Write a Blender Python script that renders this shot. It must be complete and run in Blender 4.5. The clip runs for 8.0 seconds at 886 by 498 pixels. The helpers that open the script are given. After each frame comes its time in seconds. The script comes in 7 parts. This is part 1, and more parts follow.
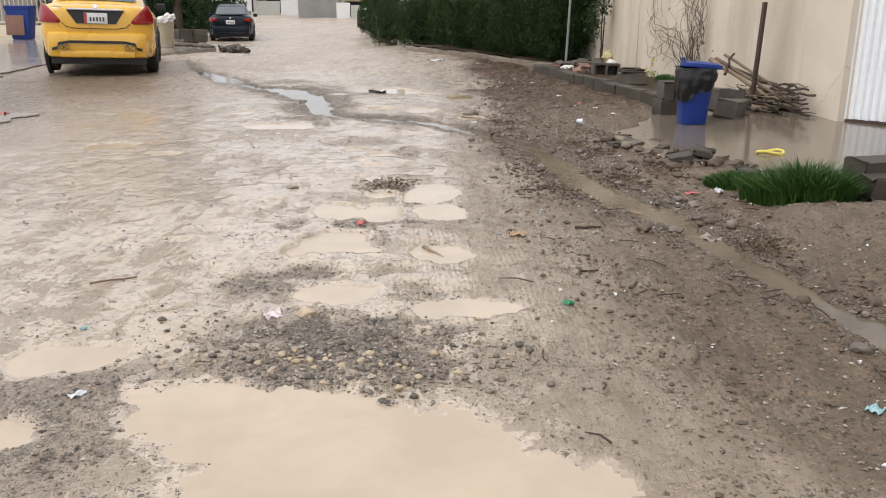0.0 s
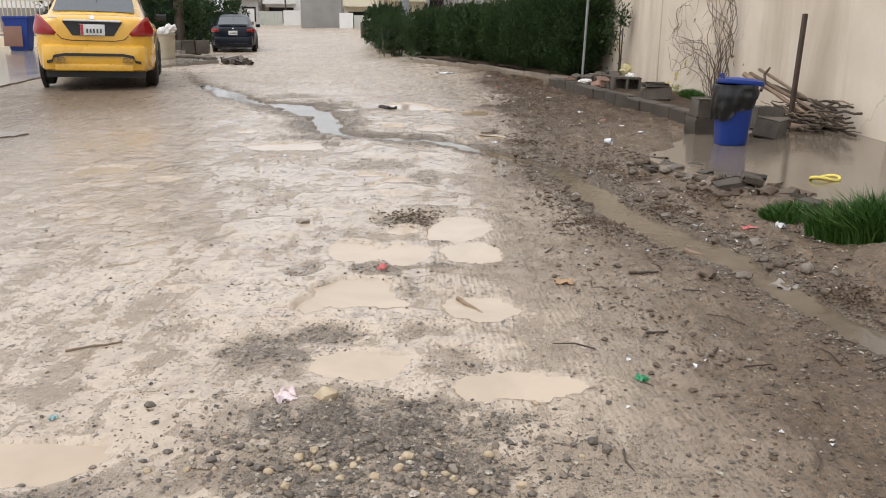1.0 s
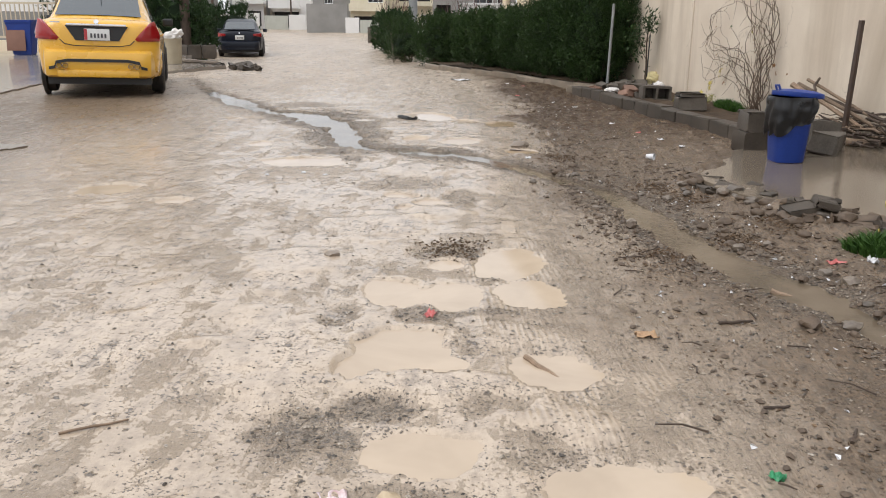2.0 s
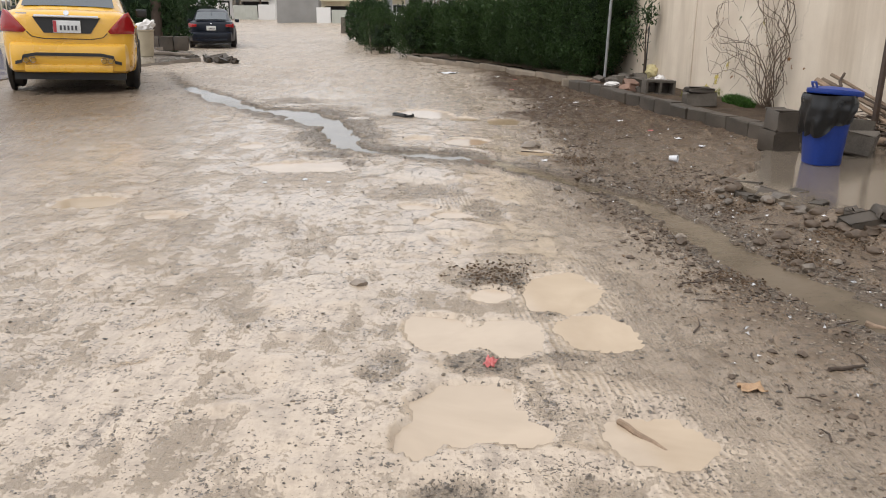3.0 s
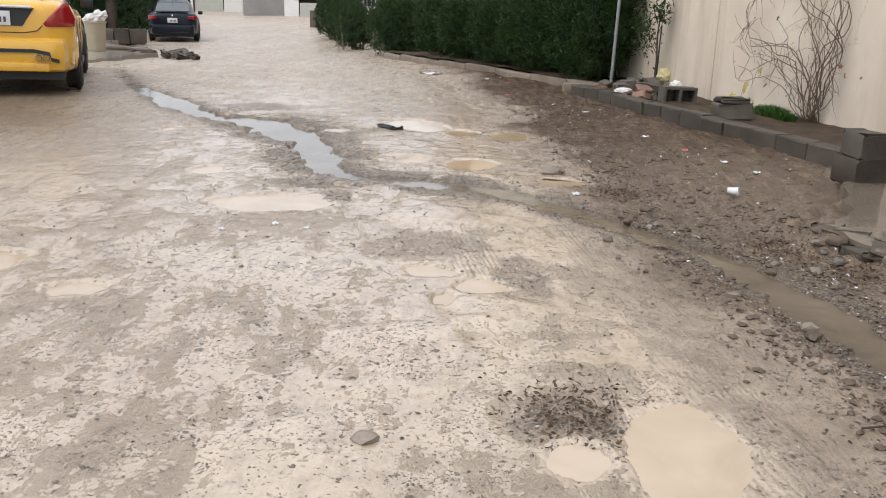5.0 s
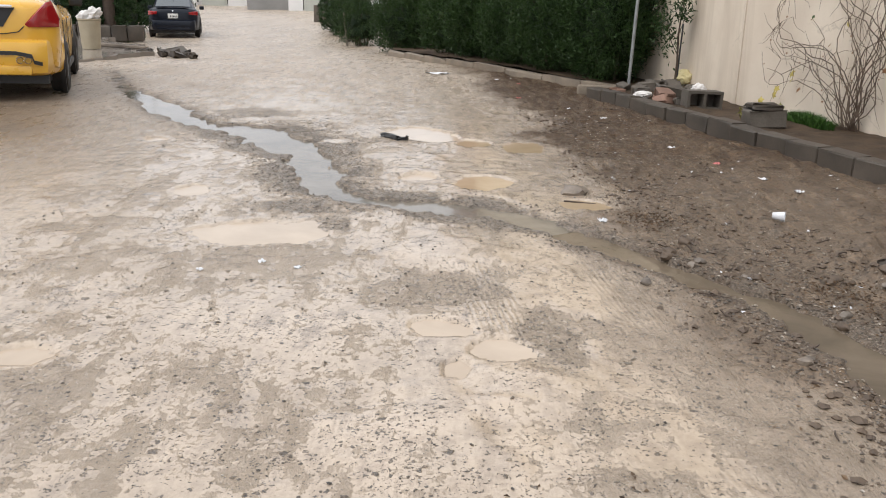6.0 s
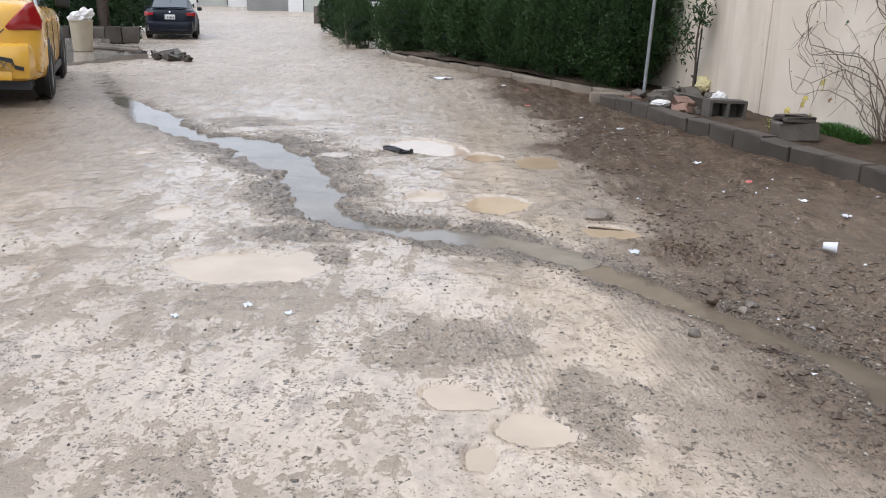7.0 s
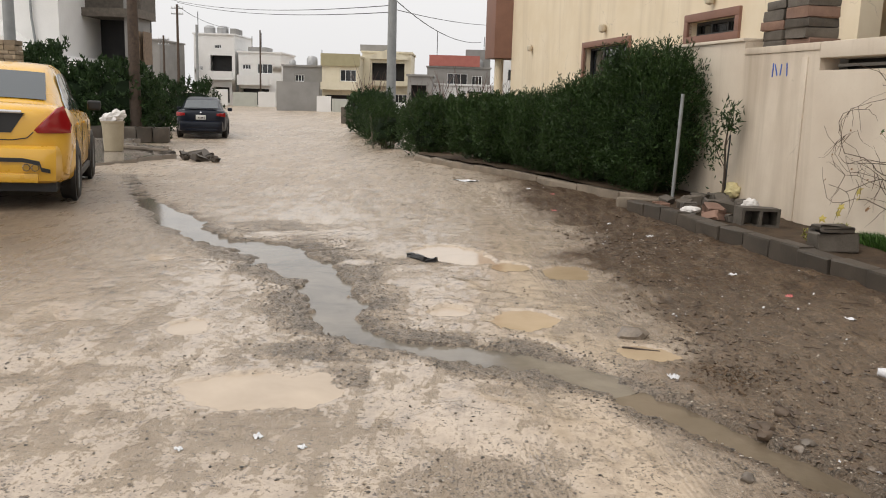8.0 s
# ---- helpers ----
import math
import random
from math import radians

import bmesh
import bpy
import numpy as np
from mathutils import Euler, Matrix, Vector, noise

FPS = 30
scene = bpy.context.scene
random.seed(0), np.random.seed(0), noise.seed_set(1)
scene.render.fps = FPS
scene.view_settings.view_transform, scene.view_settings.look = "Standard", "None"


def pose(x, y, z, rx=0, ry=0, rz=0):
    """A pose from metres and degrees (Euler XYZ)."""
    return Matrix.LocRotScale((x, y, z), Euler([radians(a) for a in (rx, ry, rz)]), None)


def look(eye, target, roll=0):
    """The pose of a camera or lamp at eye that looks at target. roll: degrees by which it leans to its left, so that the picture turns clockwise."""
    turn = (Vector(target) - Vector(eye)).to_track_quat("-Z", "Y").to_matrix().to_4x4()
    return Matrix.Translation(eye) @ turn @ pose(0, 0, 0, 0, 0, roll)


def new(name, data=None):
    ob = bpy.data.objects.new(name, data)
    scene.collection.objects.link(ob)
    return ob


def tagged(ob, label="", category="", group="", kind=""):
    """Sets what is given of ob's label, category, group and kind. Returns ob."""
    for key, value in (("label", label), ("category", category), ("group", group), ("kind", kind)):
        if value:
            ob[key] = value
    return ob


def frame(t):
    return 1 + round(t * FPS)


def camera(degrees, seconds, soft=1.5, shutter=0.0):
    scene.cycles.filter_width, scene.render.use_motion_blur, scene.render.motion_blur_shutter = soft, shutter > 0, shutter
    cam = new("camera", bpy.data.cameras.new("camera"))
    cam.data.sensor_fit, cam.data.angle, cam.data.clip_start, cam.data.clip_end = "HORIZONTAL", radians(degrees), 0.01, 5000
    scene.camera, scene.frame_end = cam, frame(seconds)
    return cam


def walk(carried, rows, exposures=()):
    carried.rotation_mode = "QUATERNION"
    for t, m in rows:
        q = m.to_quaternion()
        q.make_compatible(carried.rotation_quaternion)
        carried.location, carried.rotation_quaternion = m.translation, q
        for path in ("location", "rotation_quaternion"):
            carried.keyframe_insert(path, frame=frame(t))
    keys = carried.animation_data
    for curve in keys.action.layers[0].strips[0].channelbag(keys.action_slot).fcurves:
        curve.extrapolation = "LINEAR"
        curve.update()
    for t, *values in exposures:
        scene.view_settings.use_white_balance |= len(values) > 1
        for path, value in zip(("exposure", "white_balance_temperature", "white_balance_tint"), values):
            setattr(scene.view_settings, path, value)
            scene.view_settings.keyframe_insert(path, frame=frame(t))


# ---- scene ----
cam = camera(55.0, 8.0, soft=1.0)
PATH = [
    (0, (0.048, -0.044, 1.22), (-0.02, 1.874, 0.658), 0.4),
    (0.5, (-0.02, 0.263, 1.22), (-0.101, 2.183, 0.667), 0.5),
    (1, (-0.134, 0.585, 1.231), (-0.206, 2.509, 0.69), 0.4),
    (1.5, (-0.254, 0.903, 1.232), (-0.331, 2.829, 0.701), 0.6),
    (1.7, (-0.304, 1.02, 1.229), (-0.387, 2.947, 0.7), 0.6),
    (3, (-0.739, 1.753, 1.242), (-0.75, 3.676, 0.69), 0.6),
    (3.5, (-0.909, 2.096, 1.237), (-0.86, 4.015, 0.674), 0.8),
    (4, (-1.007, 2.431, 1.227), (-0.923, 4.347, 0.659), 0.9),
    (4.5, (-0.998, 2.852, 1.217), (-0.93, 4.77, 0.656), 1.6),
    (5.8, (-1.019, 3.781, 1.258), (-0.96, 5.699, 0.694), 1.0),
    (6, (-1.018, 3.906, 1.27), (-0.965, 5.821, 0.694), 1.3),
    (6.5, (-1.045, 4.217, 1.265), (-0.993, 6.127, 0.676), 1.5),
    (7, (-1.068, 4.49, 1.275), (-1.014, 6.405, 0.702), 1.5),
    (7.5, (-1.069, 4.685, 1.295), (-1.039, 6.623, 0.8), 1.7),
    (8, (-1.084, 4.746, 1.332), (-1.088, 6.714, 0.975), 1.7),
]
EXPOSURES = [(0.0, 0.54, 6350, 10), (3.5, 0.49, 6400, 10), (4.5, 0.6, 6150, 10), (6.0, 0.58, 6300, 10), (6.5, 0.62, 5900, 10), (7.0, 0.64, 5750, 10), (7.5, 0.49, 6200, 10), (8.0, 0.34, 6750, 10)]
walk(cam, [(t, look(eye, target, roll)) for t, eye, target, roll in PATH], EXPOSURES)

# ---- light: a wet overcast day ----
world = bpy.data.worlds.new("overcast_sky")
scene.world = world
world.use_nodes = True
wn = world.node_tree.nodes
wl = world.node_tree.links
sky = wn.new("ShaderNodeTexSky")
sky.sky_type = "NISHITA"
sky.sun_disc = False
sky.sun_elevation, sky.sun_rotation = radians(55), radians(235)
sky.air_density, sky.dust_density = 1.0, 4.0
grey = wn.new("ShaderNodeHueSaturation")
grey.inputs["Saturation"].default_value = 0.12
cloud = wn.new("ShaderNodeMix")
cloud.data_type = "RGBA"
cloud.inputs["Factor"].default_value = 0.86
cloud.inputs["B"].default_value = (8.6, 8.7, 9.0, 1)
wl.new(sky.outputs["Color"], grey.inputs["Color"])
wl.new(grey.outputs["Color"], cloud.inputs["A"])
# an overcast sky is dimmer towards the horizon than overhead
where = wn.new("ShaderNodeTexCoord")
split = wn.new("ShaderNodeSeparateXYZ")
rise = wn.new("ShaderNodeMapRange")
rise.inputs["From Min"].default_value, rise.inputs["From Max"].default_value = 0.0, 0.8
rise.inputs["To Min"].default_value, rise.inputs["To Max"].default_value = 0.8, 1.1
dim = wn.new("ShaderNodeVectorMath")
dim.operation = "SCALE"
wl.new(where.outputs["Generated"], split.inputs["Vector"])
wl.new(split.outputs["Z"], rise.inputs["Value"])
wl.new(cloud.outputs["Result"], dim.inputs[0])
wl.new(rise.outputs["Result"], dim.inputs["Scale"])
wl.new(dim.outputs["Vector"], wn["Background"].inputs["Color"])
wn["Background"].inputs["Strength"].default_value = 0.105
sun = new("sun", bpy.data.lights.new("sun", "SUN"))
sun.data.energy, sun.data.angle, sun.data.color = 0.85, radians(35), (1.0, 0.95, 0.88)
sun.matrix_world = look((-22, -15, 32), (0, 0, 0))


# ---- materials ----
def nodes_of(m):
    m.use_nodes = True
    return m.node_tree.nodes, m.node_tree.links


def noise_node(n, l, scale, detail=4.0, rough=0.55, vec=None, distort=0.0):
    t = n.new("ShaderNodeTexNoise")
    t.inputs["Scale"].default_value = scale
    t.inputs["Detail"].default_value = detail
    t.inputs["Roughness"].default_value = rough
    t.inputs["Distortion"].default_value = distort
    if vec is not None:
        l.new(vec, t.inputs["Vector"])
    return t


def ramp(n, l, src, lo, hi):
    r = n.new("ShaderNodeMapRange")
    r.inputs["From Min"].default_value, r.inputs["From Max"].default_value = lo, hi
    l.new(src, r.inputs["Value"])
    return r.outputs["Result"]


def mix_col(n, l, fac, a, b):
    m = n.new("ShaderNodeMix")
    m.data_type = "RGBA"
    for key, val in (("Factor", fac), ("A", a), ("B", b)):
        if hasattr(val, "links"):
            l.new(val, m.inputs[key])
        else:
            m.inputs[key].default_value = val if key == "Factor" else (*val, 1)
    return m.outputs["Result"]


def math_node(n, l, op, a, b):
    m = n.new("ShaderNodeMath")
    m.operation = op
    for i, val in enumerate((a, b)):
        if hasattr(val, "links"):
            l.new(val, m.inputs[i])
        else:
            m.inputs[i].default_value = val
    return m.outputs[0]


def bump(n, l, height, strength, dist, prior=None):
    b = n.new("ShaderNodeBump")
    b.inputs["Strength"].default_value, b.inputs["Distance"].default_value = strength, dist
    l.new(height, b.inputs["Height"])
    if prior is not None:
        l.new(prior, b.inputs["Normal"])
    return b.outputs["Normal"]


def surface(name, a, b, scale=8.0, fine=60.0, rough=0.6, rvar=0.15, metal=0.0, relief=0.3, depth=0.003, stretch=(1, 1, 1), each=0.0, spec=0.5, coat=0.0):
    """Two tones mixed by coarse and fine noise, with relief and uneven gloss. each: brightness that varies from piece to piece."""
    m = bpy.data.materials.new(name)
    n, l = nodes_of(m)
    p = n["Principled BSDF"]
    geo = n.new("ShaderNodeNewGeometry")
    mp = n.new("ShaderNodeMapping")
    mp.inputs["Scale"].default_value = stretch
    l.new(geo.outputs["Position"], mp.inputs["Vector"])
    v = mp.outputs["Vector"]
    big = noise_node(n, l, scale, 5, 0.6, v)
    small = noise_node(n, l, fine, 4, 0.6, v)
    f = math_node(n, l, "ADD", math_node(n, l, "MULTIPLY", ramp(n, l, big.outputs["Fac"], 0.32, 0.68), 0.65),
                  math_node(n, l, "MULTIPLY", ramp(n, l, small.outputs["Fac"], 0.3, 0.7), 0.35))
    col = mix_col(n, l, f, a, b)
    if each:
        info = n.new("ShaderNodeObjectInfo")
        hs = n.new("ShaderNodeHueSaturation")
        l.new(ramp_out(n, l, info.outputs["Random"], 1 - each, 1 + each), hs.inputs["Value"])
        l.new(col, hs.inputs["Color"])
        col = hs.outputs["Color"]
    l.new(col, p.inputs["Base Color"])
    l.new(ramp_out(n, l, big.outputs["Fac"], rough - rvar, rough + rvar), p.inputs["Roughness"])
    p.inputs["Metallic"].default_value = metal
    p.inputs["Specular IOR Level"].default_value = spec
    p.inputs["Coat Weight"].default_value = coat
    p.inputs["Coat Roughness"].default_value = 0.05
    if relief:
        l.new(bump(n, l, small.outputs["Fac"], relief, depth), p.inputs["Normal"])
    return m


def ramp_out(n, l, src, lo, hi):
    r = n.new("ShaderNodeMapRange")
    r.inputs["To Min"].default_value, r.inputs["To Max"].default_value = lo, hi
    l.new(src, r.inputs["Value"])
    return r.outputs["Result"]


def crumbs(n, l, v, scale, size, share):
    """Crisp scattered crumbs: 1 on a crumb. share: how many of the cells hold one."""
    vor = n.new("ShaderNodeTexVoronoi")
    vor.inputs["Scale"].default_value = scale
    l.new(v, vor.inputs["Vector"])
    sep = n.new("ShaderNodeSeparateColor")
    l.new(vor.outputs["Color"], sep.inputs["Color"])
    reach = math_node(n, l, "MULTIPLY", ramp_out(n, l, sep.outputs[1], 0.35, 1.0), size)
    body = ramp(n, l, math_node(n, l, "SUBTRACT", reach, vor.outputs["Distance"]), 0.0, 0.1)
    held = math_node(n, l, "LESS_THAN", sep.outputs[0], share)
    return math_node(n, l, "MULTIPLY", body, held)


def ground_material():
    m = bpy.data.materials.new("wet_mud")
    n, l = nodes_of(m)
    p = n["Principled BSDF"]
    v = n.new("ShaderNodeNewGeometry").outputs["Position"]
    zone = n.new("ShaderNodeAttribute")
    zone.attribute_name = "zone"
    sep = n.new("ShaderNodeSeparateColor")
    l.new(zone.outputs["Color"], sep.inputs["Color"])
    grit_at, soil_at, film = sep.outputs
    mp = n.new("ShaderNodeMapping")
    mp.inputs["Rotation"].default_value = (0, 0, radians(-8))
    mp.inputs["Scale"].default_value = (1.0, 0.22, 1.0)
    l.new(v, mp.inputs["Vector"])

    mp2 = n.new("ShaderNodeMapping")
    mp2.inputs["Rotation"].default_value = (0, 0, radians(-12))
    mp2.inputs["Scale"].default_value = (1.0, 0.07, 1.0)
    l.new(v, mp2.inputs["Vector"])
    place = n.new("ShaderNodeSeparateXYZ")
    l.new(v, place.inputs["Vector"])

    def mul(a, b):
        return math_node(n, l, "MULTIPLY", a, b)

    def add(a, b):
        return math_node(n, l, "ADD", a, b)

    def less(a, b):
        return math_node(n, l, "SUBTRACT", a, b)
    n1 = noise_node(n, l, 3.2, 6, 0.62, v, 0.4).outputs["Fac"]
    n2 = noise_node(n, l, 11, 8, 0.7, v, 0.3).outputs["Fac"]
    n3 = noise_node(n, l, 95, 5, 0.7, v).outputs["Fac"]
    n4 = noise_node(n, l, 40, 6, 0.7, v).outputs["Fac"]
    trail = noise_node(n, l, 9, 8, 0.72, mp.outputs["Vector"], 0.25).outputs["Fac"]
    bent = n.new("ShaderNodeVectorMath")
    bent.operation = "MULTIPLY_ADD"
    l.new(noise_node(n, l, 60, 2, 0.5, v).outputs["Color"], bent.inputs[0])
    bent.inputs[1].default_value = (0.03, 0.03, 0.03)
    l.new(v, bent.inputs[2])
    bent = bent.outputs[0]
    # thin standing water with ragged edges
    wet = add(add(0.2, mul(film, 0.62)), add(add(mul(less(n4, 0.5), 0.9), mul(less(n3, 0.5), 0.5)), add(mul(less(n2, 0.5), 1.3), mul(less(trail, 0.5), 1.5))))
    wet = ramp(n, l, wet, -0.2, 0.58)
    mud = mix_col(n, l, ramp(n, l, n1, 0.35, 0.66), (0.27, 0.205, 0.146), (0.37, 0.29, 0.212))
    mud = mix_col(n, l, mul(ramp(n, l, n4, 0.46, 0.62), 0.6), mud, (0.135, 0.104, 0.076))
    mud = mix_col(n, l, mul(ramp(n, l, trail, 0.5, 0.62), 0.6), mud, (0.39, 0.31, 0.232))
    # wheel lanes along the far street; the pale ones also paint its sky sheen
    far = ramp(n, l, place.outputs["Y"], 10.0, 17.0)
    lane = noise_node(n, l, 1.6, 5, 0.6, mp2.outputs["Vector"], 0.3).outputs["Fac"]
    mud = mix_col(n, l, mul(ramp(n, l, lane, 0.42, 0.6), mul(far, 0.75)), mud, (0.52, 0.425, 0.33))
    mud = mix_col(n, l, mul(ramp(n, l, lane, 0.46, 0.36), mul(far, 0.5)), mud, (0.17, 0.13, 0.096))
    water = mix_col(n, l, ramp(n, l, n1, 0.3, 0.7), (0.45, 0.36, 0.268), (0.54, 0.437, 0.332))
    water = mix_col(n, l, mul(ramp(n, l, add(mul(n2, 0.6), mul(trail, 0.4)), 0.47, 0.6), 0.55), water, (0.265, 0.205, 0.15))
    tan = mix_col(n, l, wet, mud, water)
    soil = mix_col(n, l, ramp(n, l, n2, 0.40, 0.60), (0.05, 0.03, 0.0165), (0.125, 0.078, 0.044))
    soil = mix_col(n, l, mul(ramp(n, l, trail, 0.48, 0.62), 0.75), soil, (0.18, 0.12, 0.072))
    soil = mix_col(n, l, mul(ramp(n, l, n4, 0.48, 0.58), 0.85), soil, (0.028, 0.019, 0.0125))
    soil = mix_col(n, l, mul(ramp(n, l, n3, 0.55, 0.64), 0.6), soil, (0.24, 0.175, 0.12))
    grit = mix_col(n, l, ramp(n, l, n3, 0.42, 0.58), (0.03, 0.025, 0.02), (0.23, 0.185, 0.142))
    col = mix_col(n, l, soil_at, tan, soil)
    # smears dragged along the street
    smear = mul(ramp(n, l, add(mul(trail, 0.6), mul(n4, 0.4)), 0.5, 0.6), mul(ramp(n, l, n1, 0.35, 0.6), 0.5))
    col = mix_col(n, l, smear, col, (0.15, 0.112, 0.08))
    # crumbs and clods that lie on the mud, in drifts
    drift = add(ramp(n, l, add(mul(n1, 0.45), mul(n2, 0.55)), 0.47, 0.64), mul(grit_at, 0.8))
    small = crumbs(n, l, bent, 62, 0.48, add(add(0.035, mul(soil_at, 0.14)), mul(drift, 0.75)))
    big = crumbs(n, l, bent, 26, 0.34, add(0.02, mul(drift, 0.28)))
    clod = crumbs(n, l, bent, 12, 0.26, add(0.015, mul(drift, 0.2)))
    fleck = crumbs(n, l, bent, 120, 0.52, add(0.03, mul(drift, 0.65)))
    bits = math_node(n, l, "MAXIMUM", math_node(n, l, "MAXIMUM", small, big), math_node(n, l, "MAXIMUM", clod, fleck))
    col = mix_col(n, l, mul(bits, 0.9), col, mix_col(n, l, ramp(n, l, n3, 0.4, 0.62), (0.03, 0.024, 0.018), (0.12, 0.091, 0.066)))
    speck = ramp(n, l, add(grit_at, add(add(mul(less(n4, 0.5), 2.2), mul(less(n3, 0.5), 1.6)), mul(less(n2, 0.5), 1.6))), 0.6, 1.15)
    col = mix_col(n, l, speck, col, grit)
    # lines pressed by tyres
    turn = n.new("ShaderNodeMapping")
    turn.inputs["Rotation"].default_value = (0, 0, radians(-5))
    l.new(v, turn.inputs["Vector"])
    tread = n.new("ShaderNodeTexWave")
    tread.inputs["Scale"].default_value = 12.0
    tread.inputs["Distortion"].default_value = 2.5
    tread.inputs["Detail"].default_value = 3.0
    tread.inputs["Detail Scale"].default_value = 0.8
    l.new(turn.outputs["Vector"], tread.inputs["Vector"])
    across = n.new("ShaderNodeMapping")
    across.inputs["Rotation"].default_value = (0, 0, radians(58))
    l.new(v, across.inputs["Vector"])
    lug = n.new("ShaderNodeTexWave")
    lug.inputs["Scale"].default_value = 6.0
    lug.inputs["Distortion"].default_value = 3.0
    lug.inputs["Detail"].default_value = 3.0
    lug.inputs["Detail Scale"].default_value = 1.5
    l.new(across.outputs["Vector"], lug.inputs["Vector"])
    lugs = mul(mul(zone.outputs["Alpha"], soil_at), mul(ramp(n, l, lug.outputs["Fac"], 0.25, 0.75), ramp(n, l, n1, 0.4, 0.55)))
    press = math_node(n, l, "MAXIMUM", mul(zone.outputs["Alpha"], tread.outputs["Fac"]), lugs)
    col = mix_col(n, l, mul(mul(press, ramp(n, l, n2, 0.35, 0.6)), 0.3), col, (0.12, 0.09, 0.064))
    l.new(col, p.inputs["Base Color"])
    dry = less(1.0, mul(wet, less(1.0, soil_at)))
    r = add(0.09, mul(dry, mul(ramp_out(n, l, n2, 0.16, 0.44), ramp_out(n, l, ramp(n, l, trail, 0.42, 0.58), 1.25, 0.5))))
    r = add(r, add(mul(math_node(n, l, "MAXIMUM", speck, bits), 0.25), mul(far, 0.16)))
    l.new(r, p.inputs["Roughness"])
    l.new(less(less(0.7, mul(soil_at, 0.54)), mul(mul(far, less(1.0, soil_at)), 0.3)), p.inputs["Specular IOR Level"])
    hgt = mul(add(add(n2, mul(n4, 0.55)), mul(n3, 0.3)), add(mul(dry, 0.92), 0.08))
    hgt = add(hgt, mul(lugs, 0.12))
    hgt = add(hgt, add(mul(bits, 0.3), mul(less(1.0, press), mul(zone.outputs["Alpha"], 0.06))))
    l.new(bump(n, l, hgt, 0.9, 0.022), p.inputs["Normal"])
    return m


def water_material(name, a, b, rough, ripple):
    m = bpy.data.materials.new(name)
    n, l = nodes_of(m)
    p = n["Principled BSDF"]
    v = n.new("ShaderNodeNewGeometry").outputs["Position"]
    t = noise_node(n, l, 2.5, 4, 0.6, v, 0.5).outputs["Fac"]
    l.new(mix_col(n, l, ramp(n, l, t, 0.35, 0.65), a, b), p.inputs["Base Color"])
    p.inputs["Roughness"].default_value = rough
    p.inputs["IOR"].default_value = 1.33
    l.new(bump(n, l, noise_node(n, l, 26, 3, 0.5, v, 0.8).outputs["Fac"], ripple, 0.004), p.inputs["Normal"])
    return m


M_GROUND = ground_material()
M_PUDDLE = water_material("muddy_water", (0.43, 0.34, 0.25), (0.5, 0.398, 0.296), 0.07, 0.05)
M_OCHRE = water_material("ochre_water", (0.36, 0.265, 0.165), (0.43, 0.325, 0.215), 0.08, 0.06)
M_STREAM = water_material("drain_water", (0.12, 0.105, 0.085), (0.21, 0.182, 0.145), 0.04, 0.22)
M_DITCH = water_material("ditch_water", (0.1, 0.077, 0.052), (0.165, 0.128, 0.09), 0.08, 0.4)
M_CONCRETE = surface("concrete_block", (0.058, 0.047, 0.037), (0.145, 0.124, 0.1), 6, 70, 0.75, 0.12, relief=0.6, depth=0.004, each=0.16)
M_EDGING = surface("earthy_concrete", (0.12, 0.095, 0.07), (0.26, 0.21, 0.155), 4, 60, 0.75, 0.12, relief=0.6, depth=0.004)
M_KERB = surface("kerb_concrete", (0.032, 0.025, 0.018), (0.085, 0.067, 0.05), 5, 70, 0.6, 0.15, relief=0.6, depth=0.004, each=0.14)
M_APRON = surface("wet_concrete", (0.11, 0.088, 0.066), (0.2, 0.162, 0.122), 1.2, 40, 0.13, 0.11, relief=0.12, depth=0.002)
M_WHITE = surface("white_plaster", (0.66, 0.65, 0.63), (0.76, 0.75, 0.73), 0.9, 20, 0.8, 0.08, relief=0.1)
M_GREY = surface("grey_plaster", (0.2, 0.195, 0.185), (0.3, 0.29, 0.275), 0.8, 20, 0.8, 0.1, relief=0.2)
M_BROWN = surface("brown_cladding", (0.2, 0.1, 0.07), (0.26, 0.135, 0.095), 3, 40, 0.6, 0.1)
M_REDROOF = surface("red_paint", (0.34, 0.1, 0.08), (0.42, 0.15, 0.12), 2, 30, 0.7, 0.1)
# near-black: shade inside openings, put into the colour of their backing
M_INSIDE_SHADE = surface("interior_shade", (0.012, 0.012, 0.013), (0.03, 0.028, 0.027), 3, 30, 0.6, 0.1, relief=0)
M_RUST = surface("rusted_steel", (0.03, 0.02, 0.016), (0.075, 0.045, 0.03), 12, 90, 0.7, 0.15, relief=0.4)
M_GALV = surface("galvanised_steel", (0.2, 0.21, 0.21), (0.32, 0.33, 0.33), 9, 60, 0.5, 0.12, metal=0.5)
M_POLE = surface("grey_pole", (0.2, 0.21, 0.21), (0.3, 0.31, 0.31), 3, 40, 0.6, 0.1)
M_WHITESTEEL = surface("white_painted_steel", (0.78, 0.79, 0.8), (0.86, 0.87, 0.88), 2, 40, 0.4, 0.12, stretch=(1, 1, 0.2))
M_BLUEBIN = surface("blue_plastic", (0.008, 0.03, 0.19), (0.012, 0.045, 0.26), 4, 60, 0.42, 0.1, relief=0.1)
M_BAG = surface("black_bag", (0.003, 0.003, 0.0035), (0.007, 0.007, 0.0075), 6, 40, 0.3, 0.1, relief=0.3, depth=0.006)
M_WOOD = surface("weathered_wood", (0.11, 0.075, 0.05), (0.3, 0.21, 0.14), 7, 60, 0.75, 0.12, relief=0.6, each=0.3)
M_BARK = surface("bark", (0.035, 0.024, 0.018), (0.1, 0.07, 0.05), 10, 70, 0.85, 0.1, relief=0.6)
